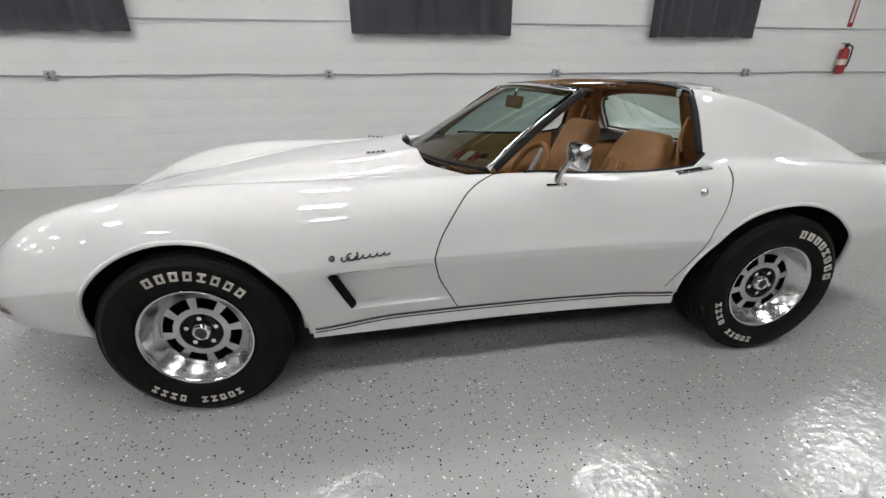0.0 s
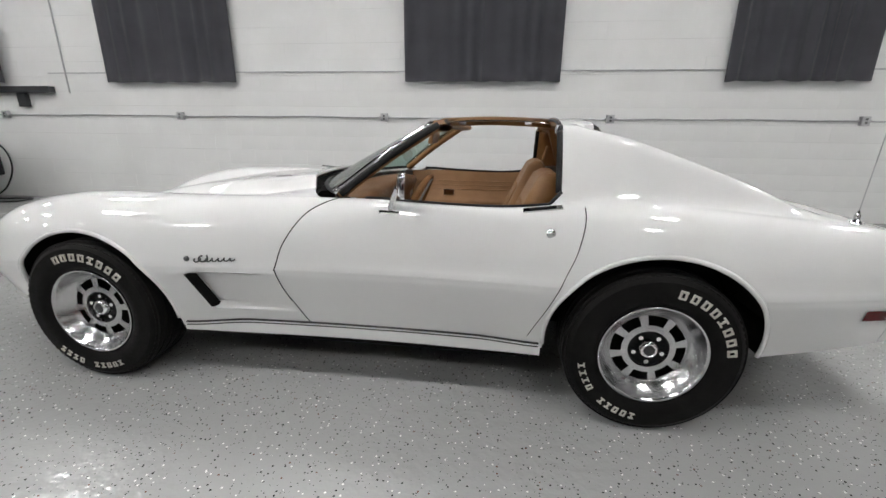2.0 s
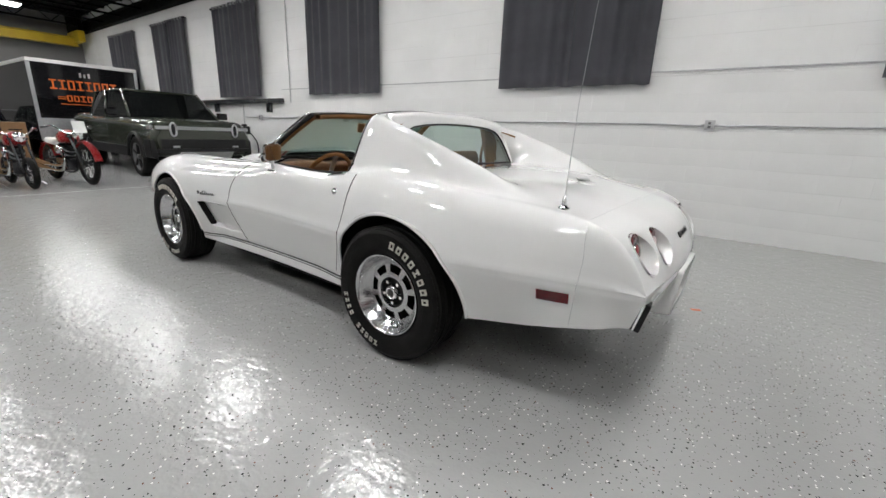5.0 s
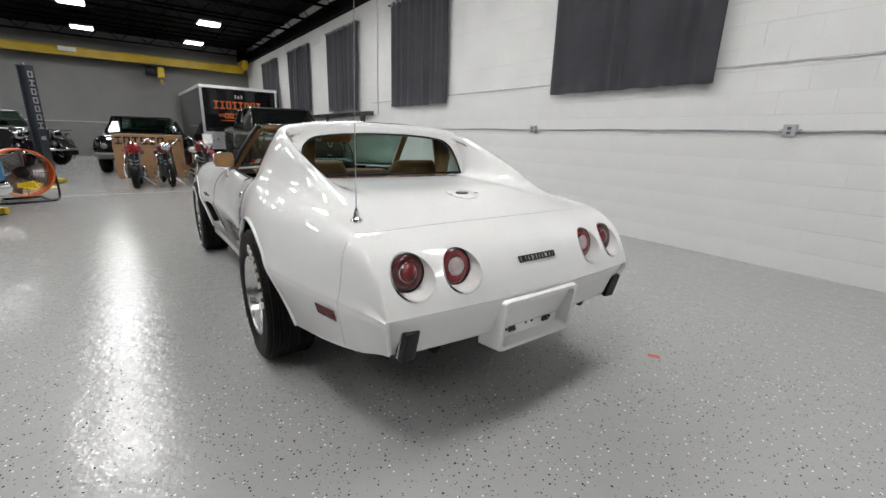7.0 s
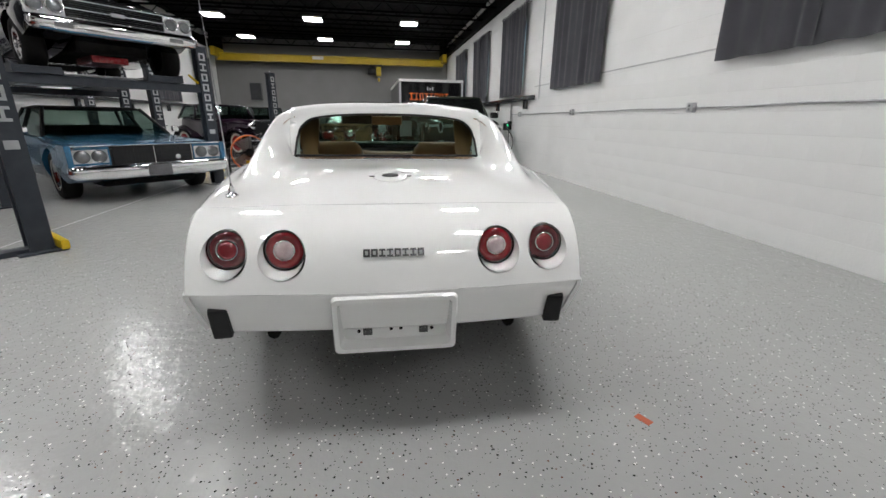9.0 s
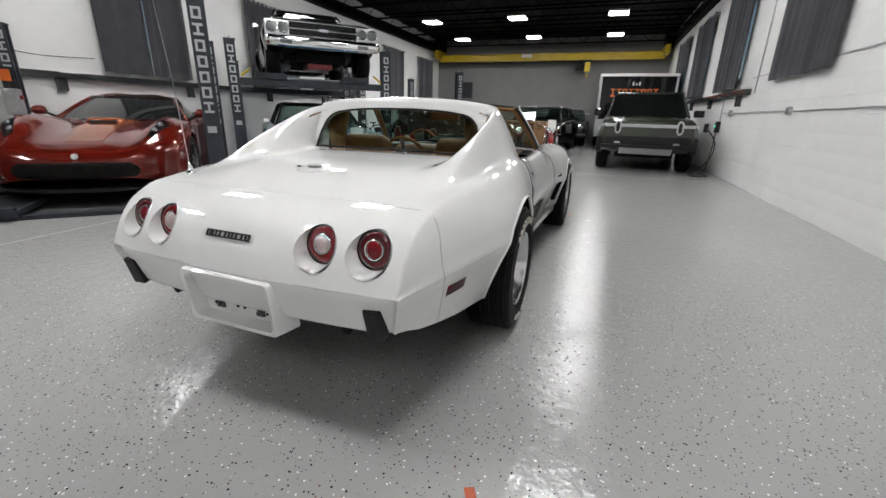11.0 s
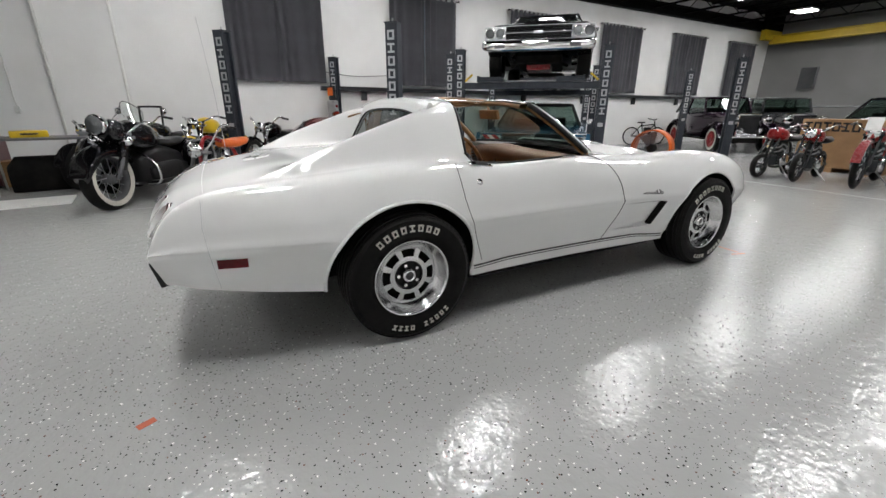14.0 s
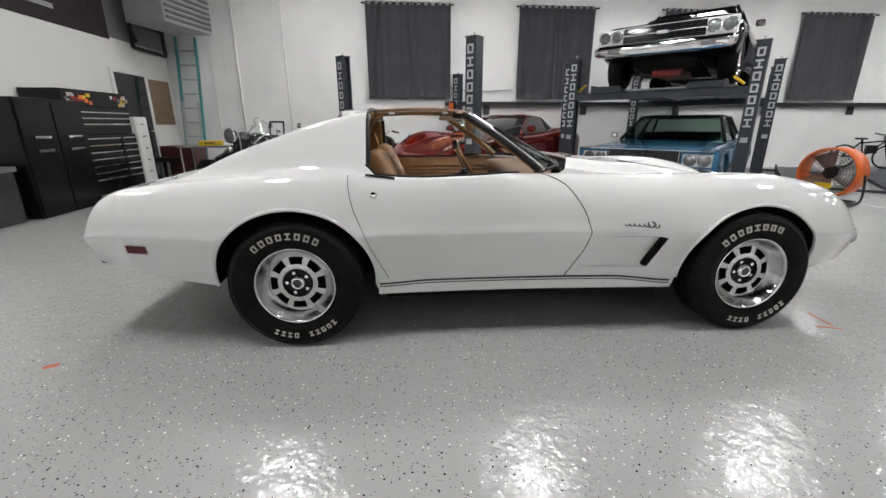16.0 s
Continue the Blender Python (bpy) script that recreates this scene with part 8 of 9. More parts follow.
# ---- crane, far wall ----
crane = thing("bridge_crane", ROOM @ pose(-18.2, 0, 0.17), "yellow steel bridge crane with a hanging hoist", "crane")
part("girder", boxes((-0.14, 0.14, -7.1, 3.3, 3.76, 3.79), (-0.02, 0.02, -7.1, 3.3, 3.51, 3.76), (-0.14, 0.14, -7.1, 3.3, 3.48, 3.51)), CRANE_YELLOW, crane, "yellow girder")
for y in (-7.1, 3.3):
    part("end_truck", boxes((-0.6, 0.6, y - 0.1, y + 0.1, 3.62, 3.98), bevel=0.02), CRANE_YELLOW, crane)
    part("runway_beam", boxes((-0.65, 0.65, y - 0.07, y + 0.07, 3.98, CEILING - 0.173)), BLACK_CEILING, crane)
hoist = part("hoist", rod(bmesh.new(), (0, -0.38, 3.20), (0, 0.02, 3.20), 0.17, sides=20), BLACK_TRIM, crane, "dark electric hoist motor", True)
part("motor_cap", rod(bmesh.new(), (0, -0.46, 3.20), (0, -0.381, 3.20), 0.12, sides=20), GREY_PLASTIC, hoist)
part("trolley", boxes((-0.2, 0.2, -0.25, 0.34, 3.40, 3.475), (-0.03, 0.03, -0.14, -0.08, 3.34, 3.40), bevel=0.01), BLACK_TRIM, hoist)
part("gear_case", boxes((-0.14, 0.14, 0.03, 0.27, 2.98, 3.40), bevel=0.05), CRANE_YELLOW, hoist, "yellow gear case")
part("hook_block", boxes((-0.05, 0.05, 0.10, 0.20, 2.74, 2.90), bevel=0.03), CRANE_YELLOW, hoist, "yellow hook block")
part("chain", rod(bmesh.new(), (0, 0.15, 2.90), (0, 0.15, 2.98), 0.015), STEEL, hoist)
part("load_label", boxes((0.142, 0.146, -2.9, -2.4, 3.62, 3.76)), WHITE_PLASTIC, crane)
panel = thing("electrical_panel", ROOM @ pose(WEST, -5.75, 1.96), "grey electrical panel on the far wall", "electrical panel")
part("cabinet", boxes((0.0, 0.16, -0.27, 0.27, 0, 0.80), bevel=0.01), GREY_PLASTIC, panel)
part("panel_door", boxes((0.16, 0.172, -0.25, 0.25, 0.02, 0.78), bevel=0.004), GREY_PAINT, panel)
tagged(part("pipe_run", rod(bmesh.new(), (WEST + 0.03, SOUTH + 0.3, 1.32), (WEST + 0.03, 0.5, 1.32), 0.018), STEEL, m=ROOM), "steel conduit along the far wall", "conduit")


# ---- wall fittings ----
def conduit_line(y, z, x0, x1, xs, face):
    bm = bmesh.new()
    pts = []
    for k in range(61):
        x = x0 + (x1 - x0) * k / 60
        pts.append((x, y - face * 0.016, z + 0.005 * math.sin(x * 2.1) + 0.004 * math.sin(x * 5.3)))
    tube(bm, pts, 0.0095, 8)
    c = tagged(part("conduit", bm, STEEL, m=ROOM, smooth=True), "thin steel conduit running along the block wall", "conduit")
    for i, x in enumerate(xs):
        o = thing("outlet_box", ROOM @ pose(x, y - face * 0.002, z, 0, 0, 0 if face > 0 else 180), "small steel outlet box on a conduit", "outlet", "outlet boxes")
        part("box", boxes((-0.05, 0.05, -0.052, 0, -0.055, 0.055), bevel=0.008), STEEL, o)
        part("cover", boxes((-0.045, 0.045, -0.056, -0.0525, -0.05, 0.05), bevel=0.001), SILVER, o)
        for dz in (-0.02, 0.02):
            part("socket", boxes((-0.015, 0.015, -0.059, -0.0565, dz - 0.013, dz + 0.013), bevel=0.001), GREY_PLASTIC, o)
        for s in (-1, 1):
            part("connector", rod(bmesh.new(), (s * 0.05, -0.016, 0), (s * 0.085, -0.016, 0), 0.014), STEEL, o)


conduit_line(NORTH, 1.30, -7.8, 8.6, (-7.1, -4.1, -0.97, 2.11, 5.17), 1)
tagged(part("cable_strip", boxes((-6.2, 8.8, NORTH - 0.014, NORTH - 0.001, 1.895, 1.912)), STEEL, m=ROOM), "thin grey raceway strip along the wall", "raceway")
tagged(part("riser_pipe", rod(bmesh.new(), (-5.9, NORTH - 0.014, 1.62), (-5.9, NORTH - 0.014, WALL_TOP), 0.011), STEEL, m=ROOM), "thin steel riser conduit on the wall", "conduit")
for nm, x0, x1, y0, y1 in (("ledge_north", -17.5, -6.15, NORTH - 0.10, NORTH - 0.001), ("ledge_south", -16.9, -0.30, SOUTH + 0.001, SOUTH + 0.10)):
    z = 1.615 if "north" in nm else 1.53
    t = thing("wall_ledge", ROOM @ pose(0, 0, 0), "grey painted steel channel fixed along the wall", "ledge", "wall ledges")
    part("channel", boxes((x0, x1, y0, y1, z, z + 0.10), bevel=0.006), GREY_PAINT, t)
    for x in np.arange(x0 + 1.2, x1, 2.4):
        part("bracket", boxes((x - 0.07, x + 0.07, (y0 if "south" in nm else y1 - 0.075), (y0 + 0.075 if "south" in nm else y1), z - 0.20, z - 0.001), bevel=0.005), GREY_PAINT, t)
for x in (4.30, 3.26):
    tagged(part("downpipe", rod(bmesh.new(), (x, SOUTH + 0.035, 0.0), (x, SOUTH + 0.035, WALL_TOP), 0.024), WHITE_PLASTIC, m=ROOM, smooth=True), "white painted pipe running up the wall", "pipe")
t = thing("wall_conduit_drop", ROOM @ pose(4.86, SOUTH, 1.1), "white conduit drop ending in an outlet box", "conduit")
part("drop_pipe", rod(bmesh.new(), (0, 0.014, 0.06), (0, 0.014, 1.6), 0.009), WHITE_PLASTIC, t)
part("box", boxes((-0.035, 0.035, 0, 0.05, -0.05, 0.06), bevel=0.006), WHITE_PLASTIC, t)
tagged(part("cord_run", tube(bmesh.new(), curve_pts([(-0.45, SOUTH + 0.02, 1.92), (-1.1, SOUTH + 0.02, 1.86), (-1.9, SOUTH + 0.02, 1.90)], 6), 0.006, 6), BLACK_TRIM, m=ROOM), "dark cord slung between two windows", "cord")

ext = thing("fire_extinguisher", ROOM @ pose(6.8, NORTH - 0.075, 1.27), "red fire extinguisher hanging on the block wall", "fire extinguisher")
part("cylinder", lathe(bmesh.new(), [(0.001, 0), (0.055, 0.005), (0.062, 0.03), (0.062, 0.30), (0.05, 0.345), (0.02, 0.37), (0.02, 0.385)], 28, "z"), RED_PAINT, ext, "", True)
part("valve", boxes((-0.02, 0.02, -0.02, 0.02, 0.38, 0.42), (-0.09, 0.05, -0.012, 0.012, 0.42, 0.435), bevel=0.005), BLACK_TRIM, ext)
part("hose", tube(bmesh.new(), curve_pts([(0.02, -0.01, 0.40), (0.09, -0.02, 0.38), (0.09, -0.03, 0.22), (0.072, -0.03, 0.1)], 6), 0.010, 8), BLACK_TRIM, ext, "", True)
part("label", lathe(bmesh.new(), [(0.0628, 0.13), (0.0628, 0.21)], 28, "z"), LETTER_WHITE, ext, "pale paper label")
part("bracket", boxes((-0.02, 0.02, 0.055, 0.0745, 0.05, 0.36)), STEEL, ext)
sg = thing("extinguisher_sign", ROOM @ pose(6.82, NORTH - 0.002, 1.93), "red and white upright wall sign above an extinguisher", "sign")
part("board", boxes((-0.05, 0.05, -0.004, 0, 0, 0.42), bevel=0.001), RED_PAINT, sg)
part("print", boxes((-0.025, 0.025, -0.0055, -0.0042, 0.06, 0.36)), LETTER_WHITE, sg)
ch = thing("car_charger", ROOM @ pose(-7.85, NORTH - 0.002, 0.95), "black wall charger with green light and a coiled cable", "car charger")
part("unit", boxes((-0.07, 0.07, -0.09, 0, -0.06, 0.18), bevel=0.02), BLACK_TRIM, ch)
part("indicator", boxes((-0.03, 0.03, -0.094, -0.0905, 0.05, 0.09)), GREEN_GLOW, ch, "small green light")
part("supply_pipe", rod(bmesh.new(), (0, -0.02, 0.18), (0, -0.02, 0.66), 0.012), STEEL, ch)
part("cable", tube(bmesh.new(), curve_pts([(0, -0.05, -0.06), (0.05, -0.07, -0.5), (0.15, -0.15, -0.93), (0.6, -0.35, -0.935), (1.1, -0.25, -0.935), (1.15, -0.55, -0.935), (0.75, -0.55, -0.935), (0.78, -0.33, -0.76), (0.80, -0.20, -0.50), (0.80, -0.20, -0.25), (0.80, -0.30, -0.08), (0.80, -0.38, 0.0)], 8), 0.012, 8), BLACK_TRIM, ch, "black charging cable lying in a loop", True)
part("plug", boxes((0.755, 0.845, -0.455, -0.375, -0.05, 0.13), bevel=0.02), BLACK_TRIM, ch, "black plug in the pickup's wing")

# ---- east end ----
TOOL_BLACK = mottled("black_powder_coat", (0.004, 0.004, 0.0045), (0.006, 0.006, 0.0065), 6.0, (0.18, 0.3))
shader(TOOL_BLACK).inputs["Specular IOR Level"].default_value = 0.3
def tool_cabinet(y0, y1, z1, label, drawers, name, split=None):
    t = thing(name, ROOM @ pose(5.22, 0, 0), label, "tool cabinet", "tool cabinets")
    part("body", boxes((0.02, 0.56, y0, y1, 0.10, z1), bevel=0.01), TOOL_BLACK, t)
    for yy in (y0 + 0.08, y1 - 0.08):
        for xx in (0.1, 0.48):
            part("castor", rod(bmesh.new(), (xx, yy - 0.02, 0.05), (xx, yy + 0.02, 0.05), 0.05, sides=16), BLACK_TRIM, t)
            part("castor_fork", boxes((xx - 0.03, xx + 0.03, yy - 0.03, yy + 0.03, 0.06, 0.10)), STEEL, t)
    cols = [(y0 + 0.02, y1 - 0.02)] if split is None else [(y0 + 0.02, split - 0.01), (split + 0.01, y1 - 0.02)]
    for a, b in cols:
        z = 0.13
        for h in drawers:
            d = part("drawer", boxes((0.0, 0.02, a, b, z, z + h - 0.008), bevel=0.003), TOOL_BLACK, t)
            part("drawer_pull", boxes((-0.022, 0.0, a + 0.02, b - 0.02, z + h - 0.034, z + h - 0.018), bevel=0.004), CHROME, d, "bright aluminium pull")
            z += h
    return t


tc = tool_cabinet(-4.88, -3.62, 0.98, "black rolling tool chest with bright drawer pulls", (0.22, 0.1, 0.1, 0.1, 0.1, 0.1, 0.1), "tool_chest", -4.45)
hut = thing("tool_chest_hutch", ROOM @ pose(5.22, 0, 0.982), "black hutch with stickers standing on a tool chest", "tool cabinet", "tool cabinets")
part("body", boxes((0.06, 0.56, -4.88, -3.5, 0, 0.40), bevel=0.01), TOOL_BLACK, hut)
part("lid", boxes((0.04, 0.56, -4.9, -3.48, 0.402, 0.62), bevel=0.012), TOOL_BLACK, hut)
for k in range(3):
    d = part("drawer", boxes((0.046, 0.06, -4.86, -3.54, 0.085 + 0.085 * k, 0.165 + 0.085 * k), bevel=0.003), TOOL_BLACK, hut)
    part("drawer_pull", boxes((0.028, 0.046, -4.84, -3.56, 0.14 + 0.085 * k, 0.155 + 0.085 * k), bevel=0.004), CHROME, d, "bright aluminium pull")
rnd = random.Random(4)
for k in range(34):
    y, z = rnd.choice((rnd.uniform(-4.05, -3.56), rnd.uniform(-4.82, -4.45))), rnd.uniform(0.43, 0.57)
    h, w = rnd.uniform(0.014, 0.028), rnd.uniform(0.02, 0.06)
    part("sticker", boxes((0.036 - 0.0002 * k, 0.0395, y - w, y + w, z - h, z + h)), rnd.choice((ORANGE, LETTER_WHITE, RED_PAINT, YELLOW, SILVER, RED_LENS, GREY_PLASTIC)), hut, "small printed sticker")
fr = thing("side_locker", ROOM @ pose(5.22, 0, 0), "tall gloss black storage locker with chrome handles", "tool cabinet", "tool cabinets")
part("body", boxes((-0.06, 0.56, -3.64, -2.58, 0.0, 1.44), bevel=0.015), TOOL_BLACK, fr)
for a, b in ((-3.62, -3.12), (-3.10, -2.60)):
    for z0, z1 in ((0.06, 0.90), (0.91, 1.40)):
        d = part("locker_door", boxes((-0.08, -0.06, a, b, z0, z1), bevel=0.006), TOOL_BLACK, fr)
        part("handle", boxes((-0.11, -0.08, (a + b) / 2 - 0.12, (a + b) / 2 + 0.12, *((0.80, 0.83) if z0 < 0.5 else (0.96, 0.99))), bevel=0.006), CHROME, d)
bin_ = thing("storage_bin", ROOM @ pose(5.3, -2.18, 0), "grey plastic storage bin on the floor", "bin")
part("tub", boxes((-0.05, 0.45, -0.3, 0.3, 0.0, 0.6), bevel=0.03), GREY_PAINT, bin_)
part("lid", boxes((-0.07, 0.47, -0.32, 0.32, 0.60, 0.66), bevel=0.015), GREY_PLASTIC, bin_)
wp = thing("narrow_drawer_unit", ROOM @ pose(5.24, -5.1, 0), "narrow white drawer unit beside a tool chest", "drawer unit")
part("body", boxes((0.0, 0.45, -0.17, 0.17, 0, 1.25), bevel=0.01), WHITE_PLASTIC, wp)
for k in range(6):
    d = part("drawer", boxes((-0.012, 0.0, -0.155, 0.155, 0.03 + 0.2 * k, 0.215 + 0.2 * k), bevel=0.003), WHITE_PLASTIC, wp)
    part("knob", boxes((-0.03, -0.012, -0.03, 0.03, 0.12 + 0.2 * k, 0.14 + 0.2 * k), bevel=0.004), GREY_PLASTIC, d)
dr = thing("door_1", ROOM @ pose(EAST, -5.97, 0), "dark closed door in the partition wall", "door", kind="structure")
part("leaf", boxes((-0.03, -0.002, -0.46, 0.46, 0.005, 2.02), bevel=0.004), BLACK_PAINT, dr)
part("door_frame", boxes((-0.045, -0.001, -0.54, -0.465, 0, 2.09), (-0.045, -0.001, 0.465, 0.54, 0, 2.09), (-0.045, -0.001, -0.465, 0.465, 2.025, 2.09)), WHITE_PLASTIC, dr)
part("door_handle", rod(bmesh.new(), (-0.06, -0.38, 1.0), (-0.06, -0.26, 1.0), 0.011), STEEL, dr)
bd = thing("notice_board", ROOM @ pose(EAST - 0.002, -6.93, 1.12), "brown wooden board hanging in the corner", "board")
part("board", boxes((-0.025, 0, -0.38, 0.38, 0, 0.88), bevel=0.004), mottled("brown_board", (0.16, 0.11, 0.07), (0.2, 0.14, 0.09), 6.0, (0.6, 0.8)), bd)
bn = thing("wall_banner", ROOM @ pose(EAST - 0.002, -3.6, 2.56), "dark banner with red and pale marks on the wall", "banner")
part("cloth", boxes((-0.012, 0, -2.05, 2.05, 0, 1.45), bevel=0.002), mottled("dark_banner_cloth", (0.012, 0.008, 0.010), (0.02, 0.012, 0.013), 3.0, (0.6, 0.8)), bn)
for k in range(7):
    part("printed_mark", boxes((-0.016, -0.0125, 0.1 + 0.24 * k, 0.27 + 0.24 * k, 0.55, 0.85 - 0.05 * (k % 2))), RED_PAINT, bn)
part("printed_bars", boxes((-0.015, -0.0125, -0.9, 1.9, 0.20, 0.27), (-0.015, -0.0125, -0.6, 1.9, 0.36, 0.40)), SILVER, bn, kind="stuff")
wpn = thing("wall_panel", ROOM @ pose(EAST - 0.002, -6.4, 2.6), "plain mid-grey panel fixed high on the wall", "wall panel")
part("sheet", boxes((-0.008, 0, -0.98, 0.75, 0, 1.4), bevel=0.002), mottled("grey_panel_paint", (0.17, 0.17, 0.172), (0.2, 0.2, 0.202), 3.0, (0.5, 0.65)), wpn)
fm = thing("wall_rack", ROOM @ pose(EAST - 0.003, -6.75, 2.53), "black square-tube rack fixed high on the wall", "rack")
bm = bmesh.new()
for a, b in (((0, -0.62, 0.0), (0, 0.5, 0.0)), ((0, -0.62, 0.0), (0, -0.62, 1.5)), ((0, 0.5, 0.0), (0, 0.5, 1.5)), ((0, -0.62, 0.46), (0, 0.5, 0.46)), ((0, -0.62, 1.2), (0, 0.5, 1.2)), ((0, 0.5, 0.35), (-0.25, 0.85, 0.05)), ((-0.5, 0.5, 1.2), (0, 0.5, 0.46)), ((-0.5, -0.62, 1.2), (0, -0.62, 0.46)), ((-0.5, -0.62, 1.2), (-0.5, 0.5, 1.2))):
    rod(bm, Vector(a) - Vector((0.045, 0, 0)), Vector(b) - Vector((0.045, 0, 0)), 0.04, sides=4)
part("tube_frame", bm, BLACK_TRIM, fm)
HEATER_GREY = mottled("heater_grey_enamel", (0.26, 0.265, 0.27), (0.31, 0.315, 0.32), 5.0, (0.4, 0.55))
ht = thing("unit_heater", ROOM @ pose(4.98, -6.25, 2.85, 0, 0, 77), "grey louvred unit heater hung under the ceiling", "heater")
part("case", boxes((-0.62, 0.62, -0.40, 0.36, 0, 0.95), bevel=0.015), HEATER_GREY, ht)
for k in range(9):
    part("louvre", boxes((-0.58, 0.58, 0.362, 0.40, 0.06 + 0.095 * k, 0.10 + 0.095 * k), bevel=0.004), GREY_PLASTIC, ht)
for s in (-1, 1):
    part("hanger_rod", rod(bmesh.new(), (s * 0.4, 0, 0.95), (s * 0.4, 0, CEILING - 2.85 - 0.002), 0.008), STEEL, ht)
TEAL = mottled("teal_fibreglass", (0.03, 0.20, 0.22), (0.045, 0.25, 0.26), 12.0, (0.4, 0.55))
ld = thing("extension_ladder", ROOM @ pose(5.32, -7.02, 0, 8, 0, 0), "teal fibreglass extension ladder leaning in the corner", "ladder")
for s in (-1, 1):
    part("rail", boxes((s * 0.2 - 0.018, s * 0.2 + 0.018, -0.035, 0.035, 0, 2.95), bevel=0.004), TEAL, ld)
    part("fly_rail", boxes((s * 0.165 - 0.012, s * 0.165 + 0.012, 0.04, 0.09, 0.3, 1.6), bevel=0.004), SILVER, ld)
for k in range(9):
    part("rung", rod(bmesh.new(), (-0.19, 0, 0.28 + 0.3 * k), (0.19, 0, 0.28 + 0.3 * k), 0.016), STEEL, ld)
tb = thing("work_table", ROOM @ pose(4.15, -5.45, 0, 0, 0, 8), "folding work table with dark goods under it", "table")
part("top", boxes((-0.6, 0.6, -0.35, 0.35, 0.72, 0.75), bevel=0.005), GREY_PLASTIC, tb)
for x in (-0.55, 0.55):
    for y in (-0.3, 0.3):
        part("leg", rod(bmesh.new(), (x, y, 0), (x, y, 0.72), 0.014), STEEL, tb)
t = thing("yellow_case", ROOM @ pose(4.25, -5.4, 0.75, 0, 0, 15), "yellow plastic case lying on a work table", "case")
part("shell", boxes((-0.2, 0.2, -0.12, 0.12, 0, 0.09), bevel=0.025), YELLOW, t)
part("grip", tube(bmesh.new(), curve_pts([(-0.08, 0.12, 0.05), (-0.06, 0.17, 0.05), (0.06, 0.17, 0.05), (0.08, 0.12, 0.05)], 4), 0.012, 6), BLACK_TRIM, t)
t = thing("duffel_bag", ROOM @ pose(4.2, -5.5, 0, 0, 0, 10), "black bag standing under the work table", "bag")
part("bag", loft([(-0.4, 0.12, 0.0, 0.35, 0.05), (-0.3, 0.2, 0.0, 0.48, 0.06), (0.3, 0.2, 0.0, 0.48, 0.06), (0.4, 0.12, 0.0, 0.35, 0.05)]), MATT_BLACK, t, "", True)
t = thing("maroon_cabinet", ROOM @ pose(5.15, -6.2, 0), "low maroon steel cabinet by the corner", "cabinet")
part("body", boxes((-0.3, 0.3, -0.3, 0.3, 0.03, 0.72), bevel=0.012), mottled("maroon_enamel", (0.05, 0.008, 0.01), (0.065, 0.012, 0.014), 5.0, (0.3, 0.45)), t)
part("plinth", boxes((-0.27, 0.27, -0.27, 0.27, 0, 0.03)), BLACK_TRIM, t)
t = thing("cardboard_box", ROOM @ pose(4.72, -6.15, 0, 0, 0, 12), "brown cardboard box standing on the floor", "box")
part("carton", boxes((-0.16, 0.16, -0.16, 0.16, 0, 0.38), bevel=0.006), WOOD, t)
t = thing("office_chair", ROOM @ pose(5.25, -5.72, 0, 0, 0, 200), "black office chair pushed against the wall", "chair")
part("seat", boxes((-0.24, 0.24, -0.24, 0.24, 0.44, 0.52), bevel=0.03), MATT_BLACK, t, "", True)
part("backrest", boxes((-0.27, -0.19, -0.22, 0.22, 0.55, 1.1), bevel=0.035), MATT_BLACK, t, "", True)
part("stem", rod(bmesh.new(), (0, 0, 0.06), (0, 0, 0.44), 0.03), STEEL, t)
for k in range(5):
    a = 2 * math.pi * k / 5
    part("base_leg", rod(bmesh.new(), (0, 0, 0.08), (0.28 * math.cos(a), 0.28 * math.sin(a), 0.03), 0.022, sides=8), BLACK_TRIM, t)
t = thing("white_board_sheet", ROOM @ pose(4.15, -4.35, 0, 0, 0, 6), "white melamine sheet lying flat on the floor", "board")
part("sheet", boxes((-0.42, 0.40, -0.28, 0.28, 0.0, 0.025), bevel=0.003), WHITE_PLASTIC, t)

# ---- marks on the floor ----
TAPE = mottled("orange_tape", (0.50, 0.10, 0.03), (0.42, 0.08, 0.03), 30.0, (0.45, 0.6))
def floor_mark(x, y, l, w, a, label, mat=None, name="floor_tape"):
    tagged(part(name, boxes((-l / 2, l / 2, -w / 2, w / 2, 0.0, 0.0012)), mat or TAPE, m=pose(x, y, 0.0005, 0, 0, a)), label, "tape")


floor_mark(2.416, 0.962, 0.062, 0.034, 28, "small piece of orange tape stuck to the floor")
floor_mark(-1.79, 0.77, 0.17, 0.014, 86, "thin strip of orange tape marking a wheel place")
floor_mark(-1.74, 0.875, 0.13, 0.014, -18, "thin strip of orange tape marking a wheel place")
floor_mark(-6.35, -1.9, 0.5, 0.012, 70, "thin worn strip of orange tape on the floor")
PALE = mottled("worn_floor_line", (0.47, 0.475, 0.475), (0.41, 0.415, 0.415), 12.0, (0.3, 0.45))
tagged(part("floor_joint", boxes((-5.93, -5.915, SOUTH + 0.5, NORTH - 0.4, 0.0005, 0.0013)), PALE, m=ROOM), "pale filled joint line across the floor", "floor joint", kind="structure")
tagged(part("floor_joint", boxes((-17.5, 3.3, -3.415, -3.405, 0.0005, 0.0013)), PALE, m=ROOM), "pale filled joint line along the floor", "floor joint", kind="structure")


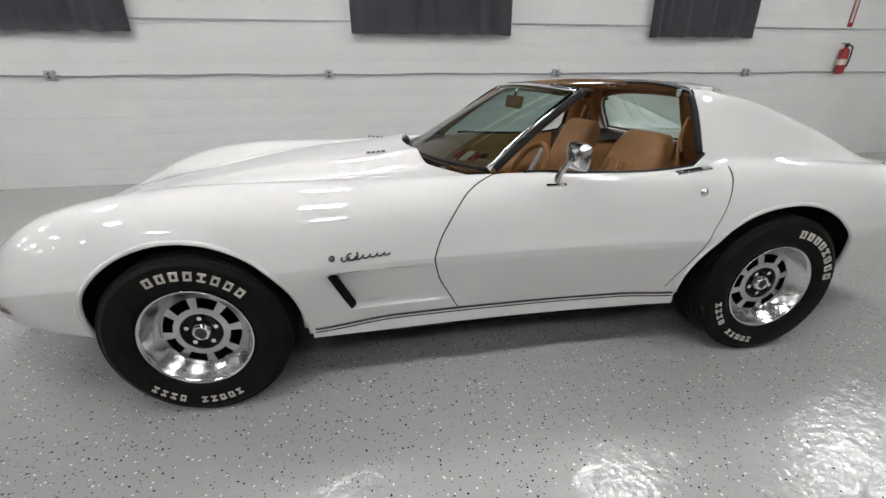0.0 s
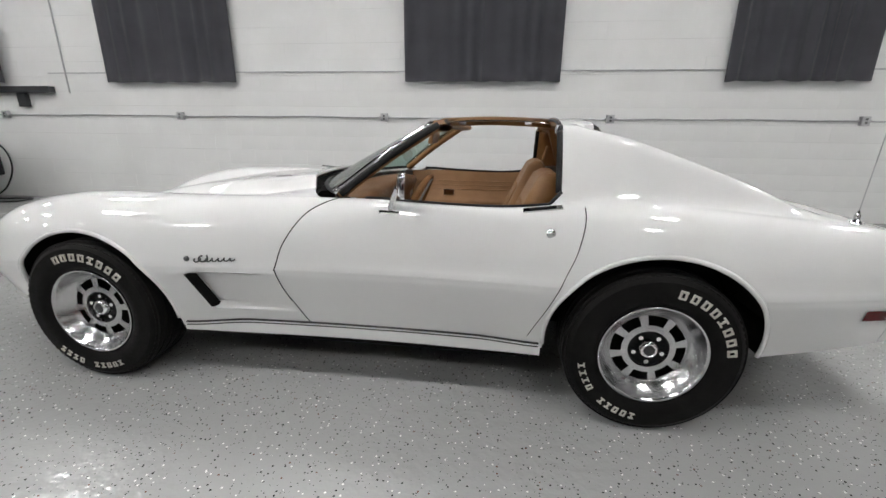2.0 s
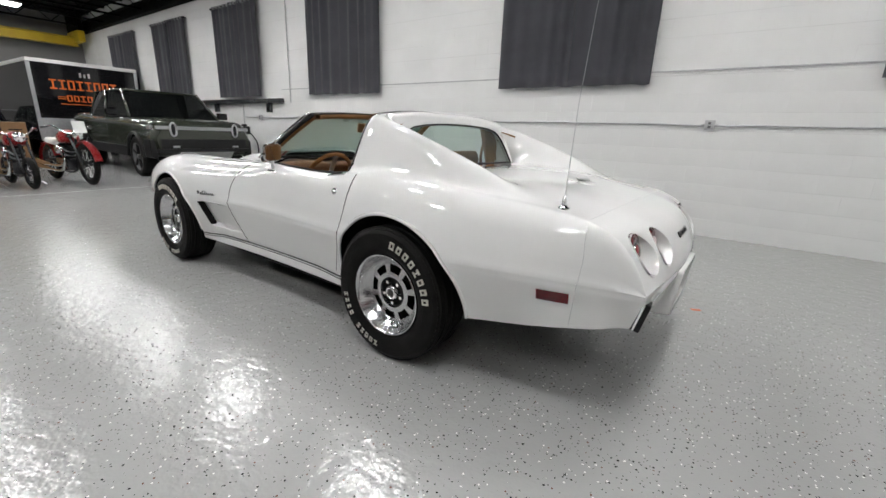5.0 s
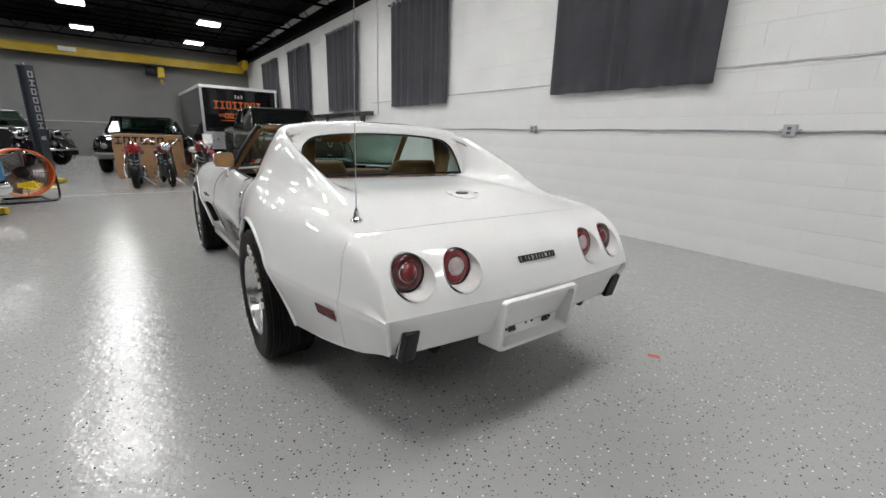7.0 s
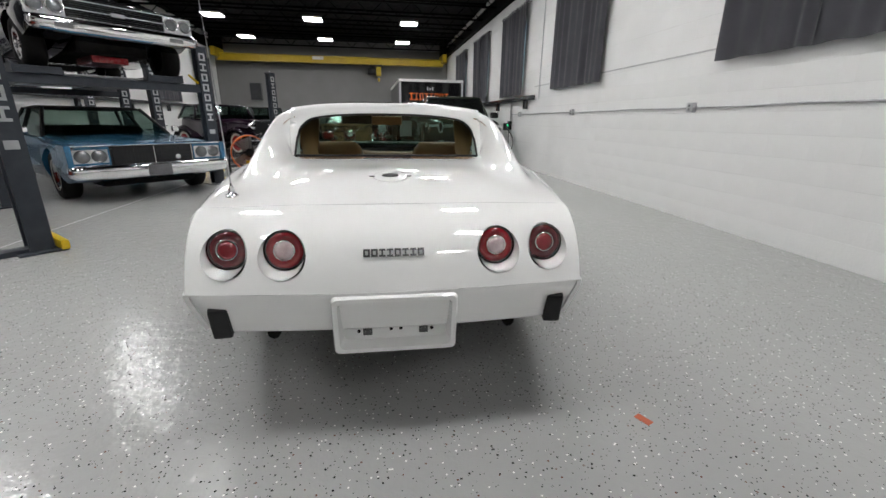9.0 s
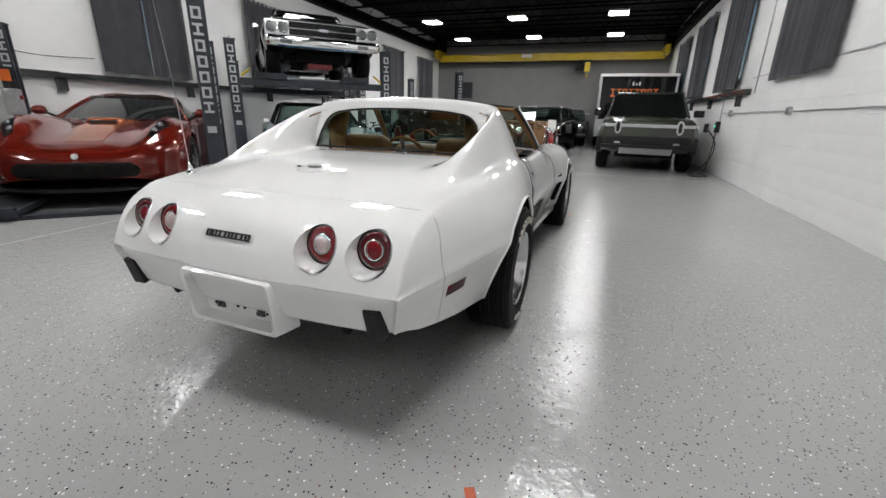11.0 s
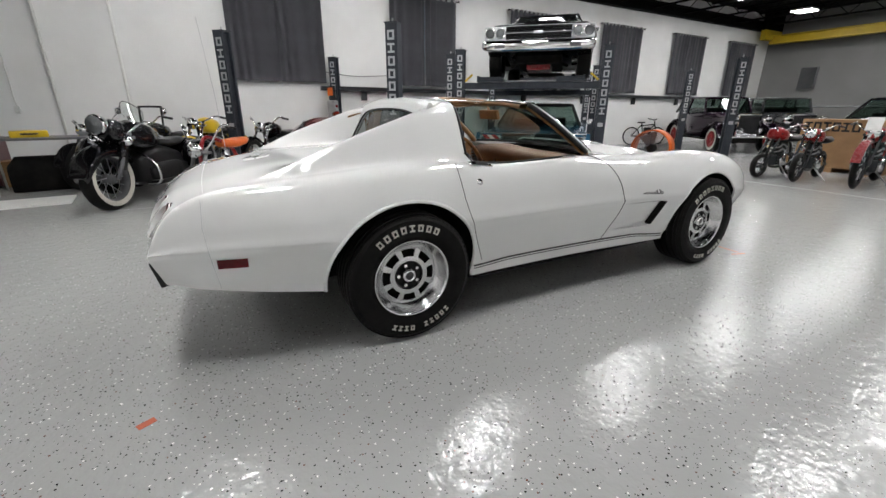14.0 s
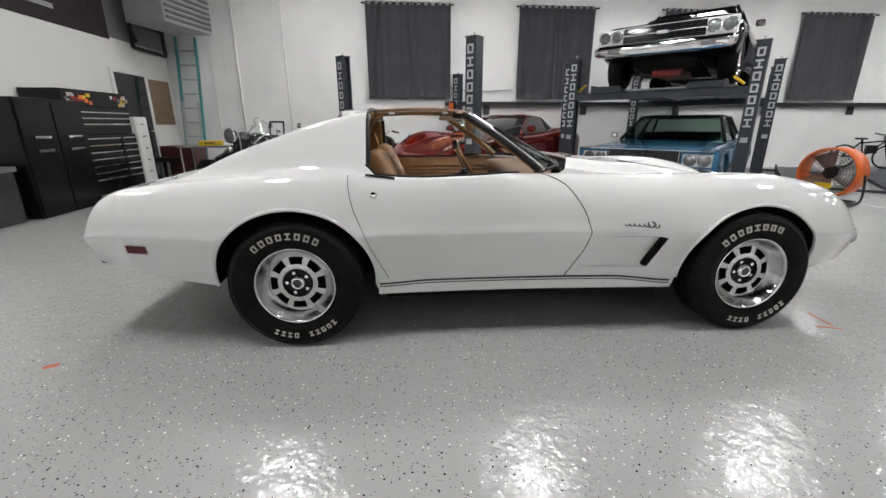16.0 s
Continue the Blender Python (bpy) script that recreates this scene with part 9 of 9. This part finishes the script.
# ---- the blocks of the walls ----
def block_mesh(l, h, seed):
    rnd = random.Random(seed)
    bm = bmesh.new()
    box(bm, -l / 2, l / 2, 0, 0.0052, -h / 2, h / 2)
    edges = [e for e in bm.edges if all(v.co.y < 0.001 for v in e.verts) and abs(e.verts[0].co.x - e.verts[1].co.x) > 0.1]
    bmesh.ops.bevel(bm, geom=edges, offset=0.0016, segments=1, affect="EDGES")
    for v in bm.verts:
        if v.co.y < 0.002:
            v.co.y += rnd.uniform(-0.0004, 0.0004)
    return mesh_of("block", bm, BLOCK)


COURSE, LONG = 0.2065, 0.413
near = [block_mesh(LONG - 0.001, COURSE - (0.0004, 0.0012, 0.002, 0.0032, 0.0045, 0.006)[k], k) for k in range(6)]
rnd = random.Random(11)
rest_v, rest_f = [], []
count = 0
for r in range(int(CEILING / COURSE)):
    z = COURSE * (r + 0.5)
    x = WEST + (LONG / 2 if r % 2 else 0.0)
    while x < FAR_EAST - LONG:
        a, b = x + 0.0005, x + LONG - 0.0005
        x += LONG
        if 1.9 < z < 3.65:
            for p, q in open_n:
                if a < q and b > p:
                    a, b = (a, p) if a < p else (q, b) if b > q else (a, a)
        if b - a < 0.03:
            continue
        dy = rnd.uniform(0.0, 0.0007)
        if -3.6 < a < 5.6 and z < 1.75 and count < 300 and b - a > LONG - 0.01:
            ob = new("block", near[min(5, max(0, int(2.6 + 2.2 * math.sin(1.7 * a + 2.9 * r) + rnd.uniform(-1, 1))))])
            ob.parent = wall_n
            ob.matrix_basis = pose((a + b) / 2, NORTH + dy, z)
            count += 1
        else:
            n = len(rest_v)
            z0, z1 = z - COURSE / 2 + 0.0002, z + COURSE / 2 - 0.0002 - max(0.0, 0.0026 + 0.0024 * math.sin(1.3 * a + 2.3 * r) + rnd.uniform(-0.001, 0.001))
            y0, y1 = NORTH + dy, NORTH + 0.0055
            rest_v += [(a, y0, z0), (b, y0, z0), (b, y0, z1), (a, y0, z1), (a, y1, z0), (b, y1, z0), (b, y1, z1), (a, y1, z1)]
            rest_f += [(n, n + 1, n + 2, n + 3), (n, n + 4, n + 5, n + 1), (n + 1, n + 5, n + 6, n + 2), (n + 2, n + 6, n + 7, n + 3), (n + 3, n + 7, n + 4, n)]
me = bpy.data.meshes.new("far_blocks")
me.from_pydata(rest_v, [], rest_f)
me.materials.append(BLOCK)
tagged(part("far_blocks", me, BLOCK, wall_n), kind="stuff")
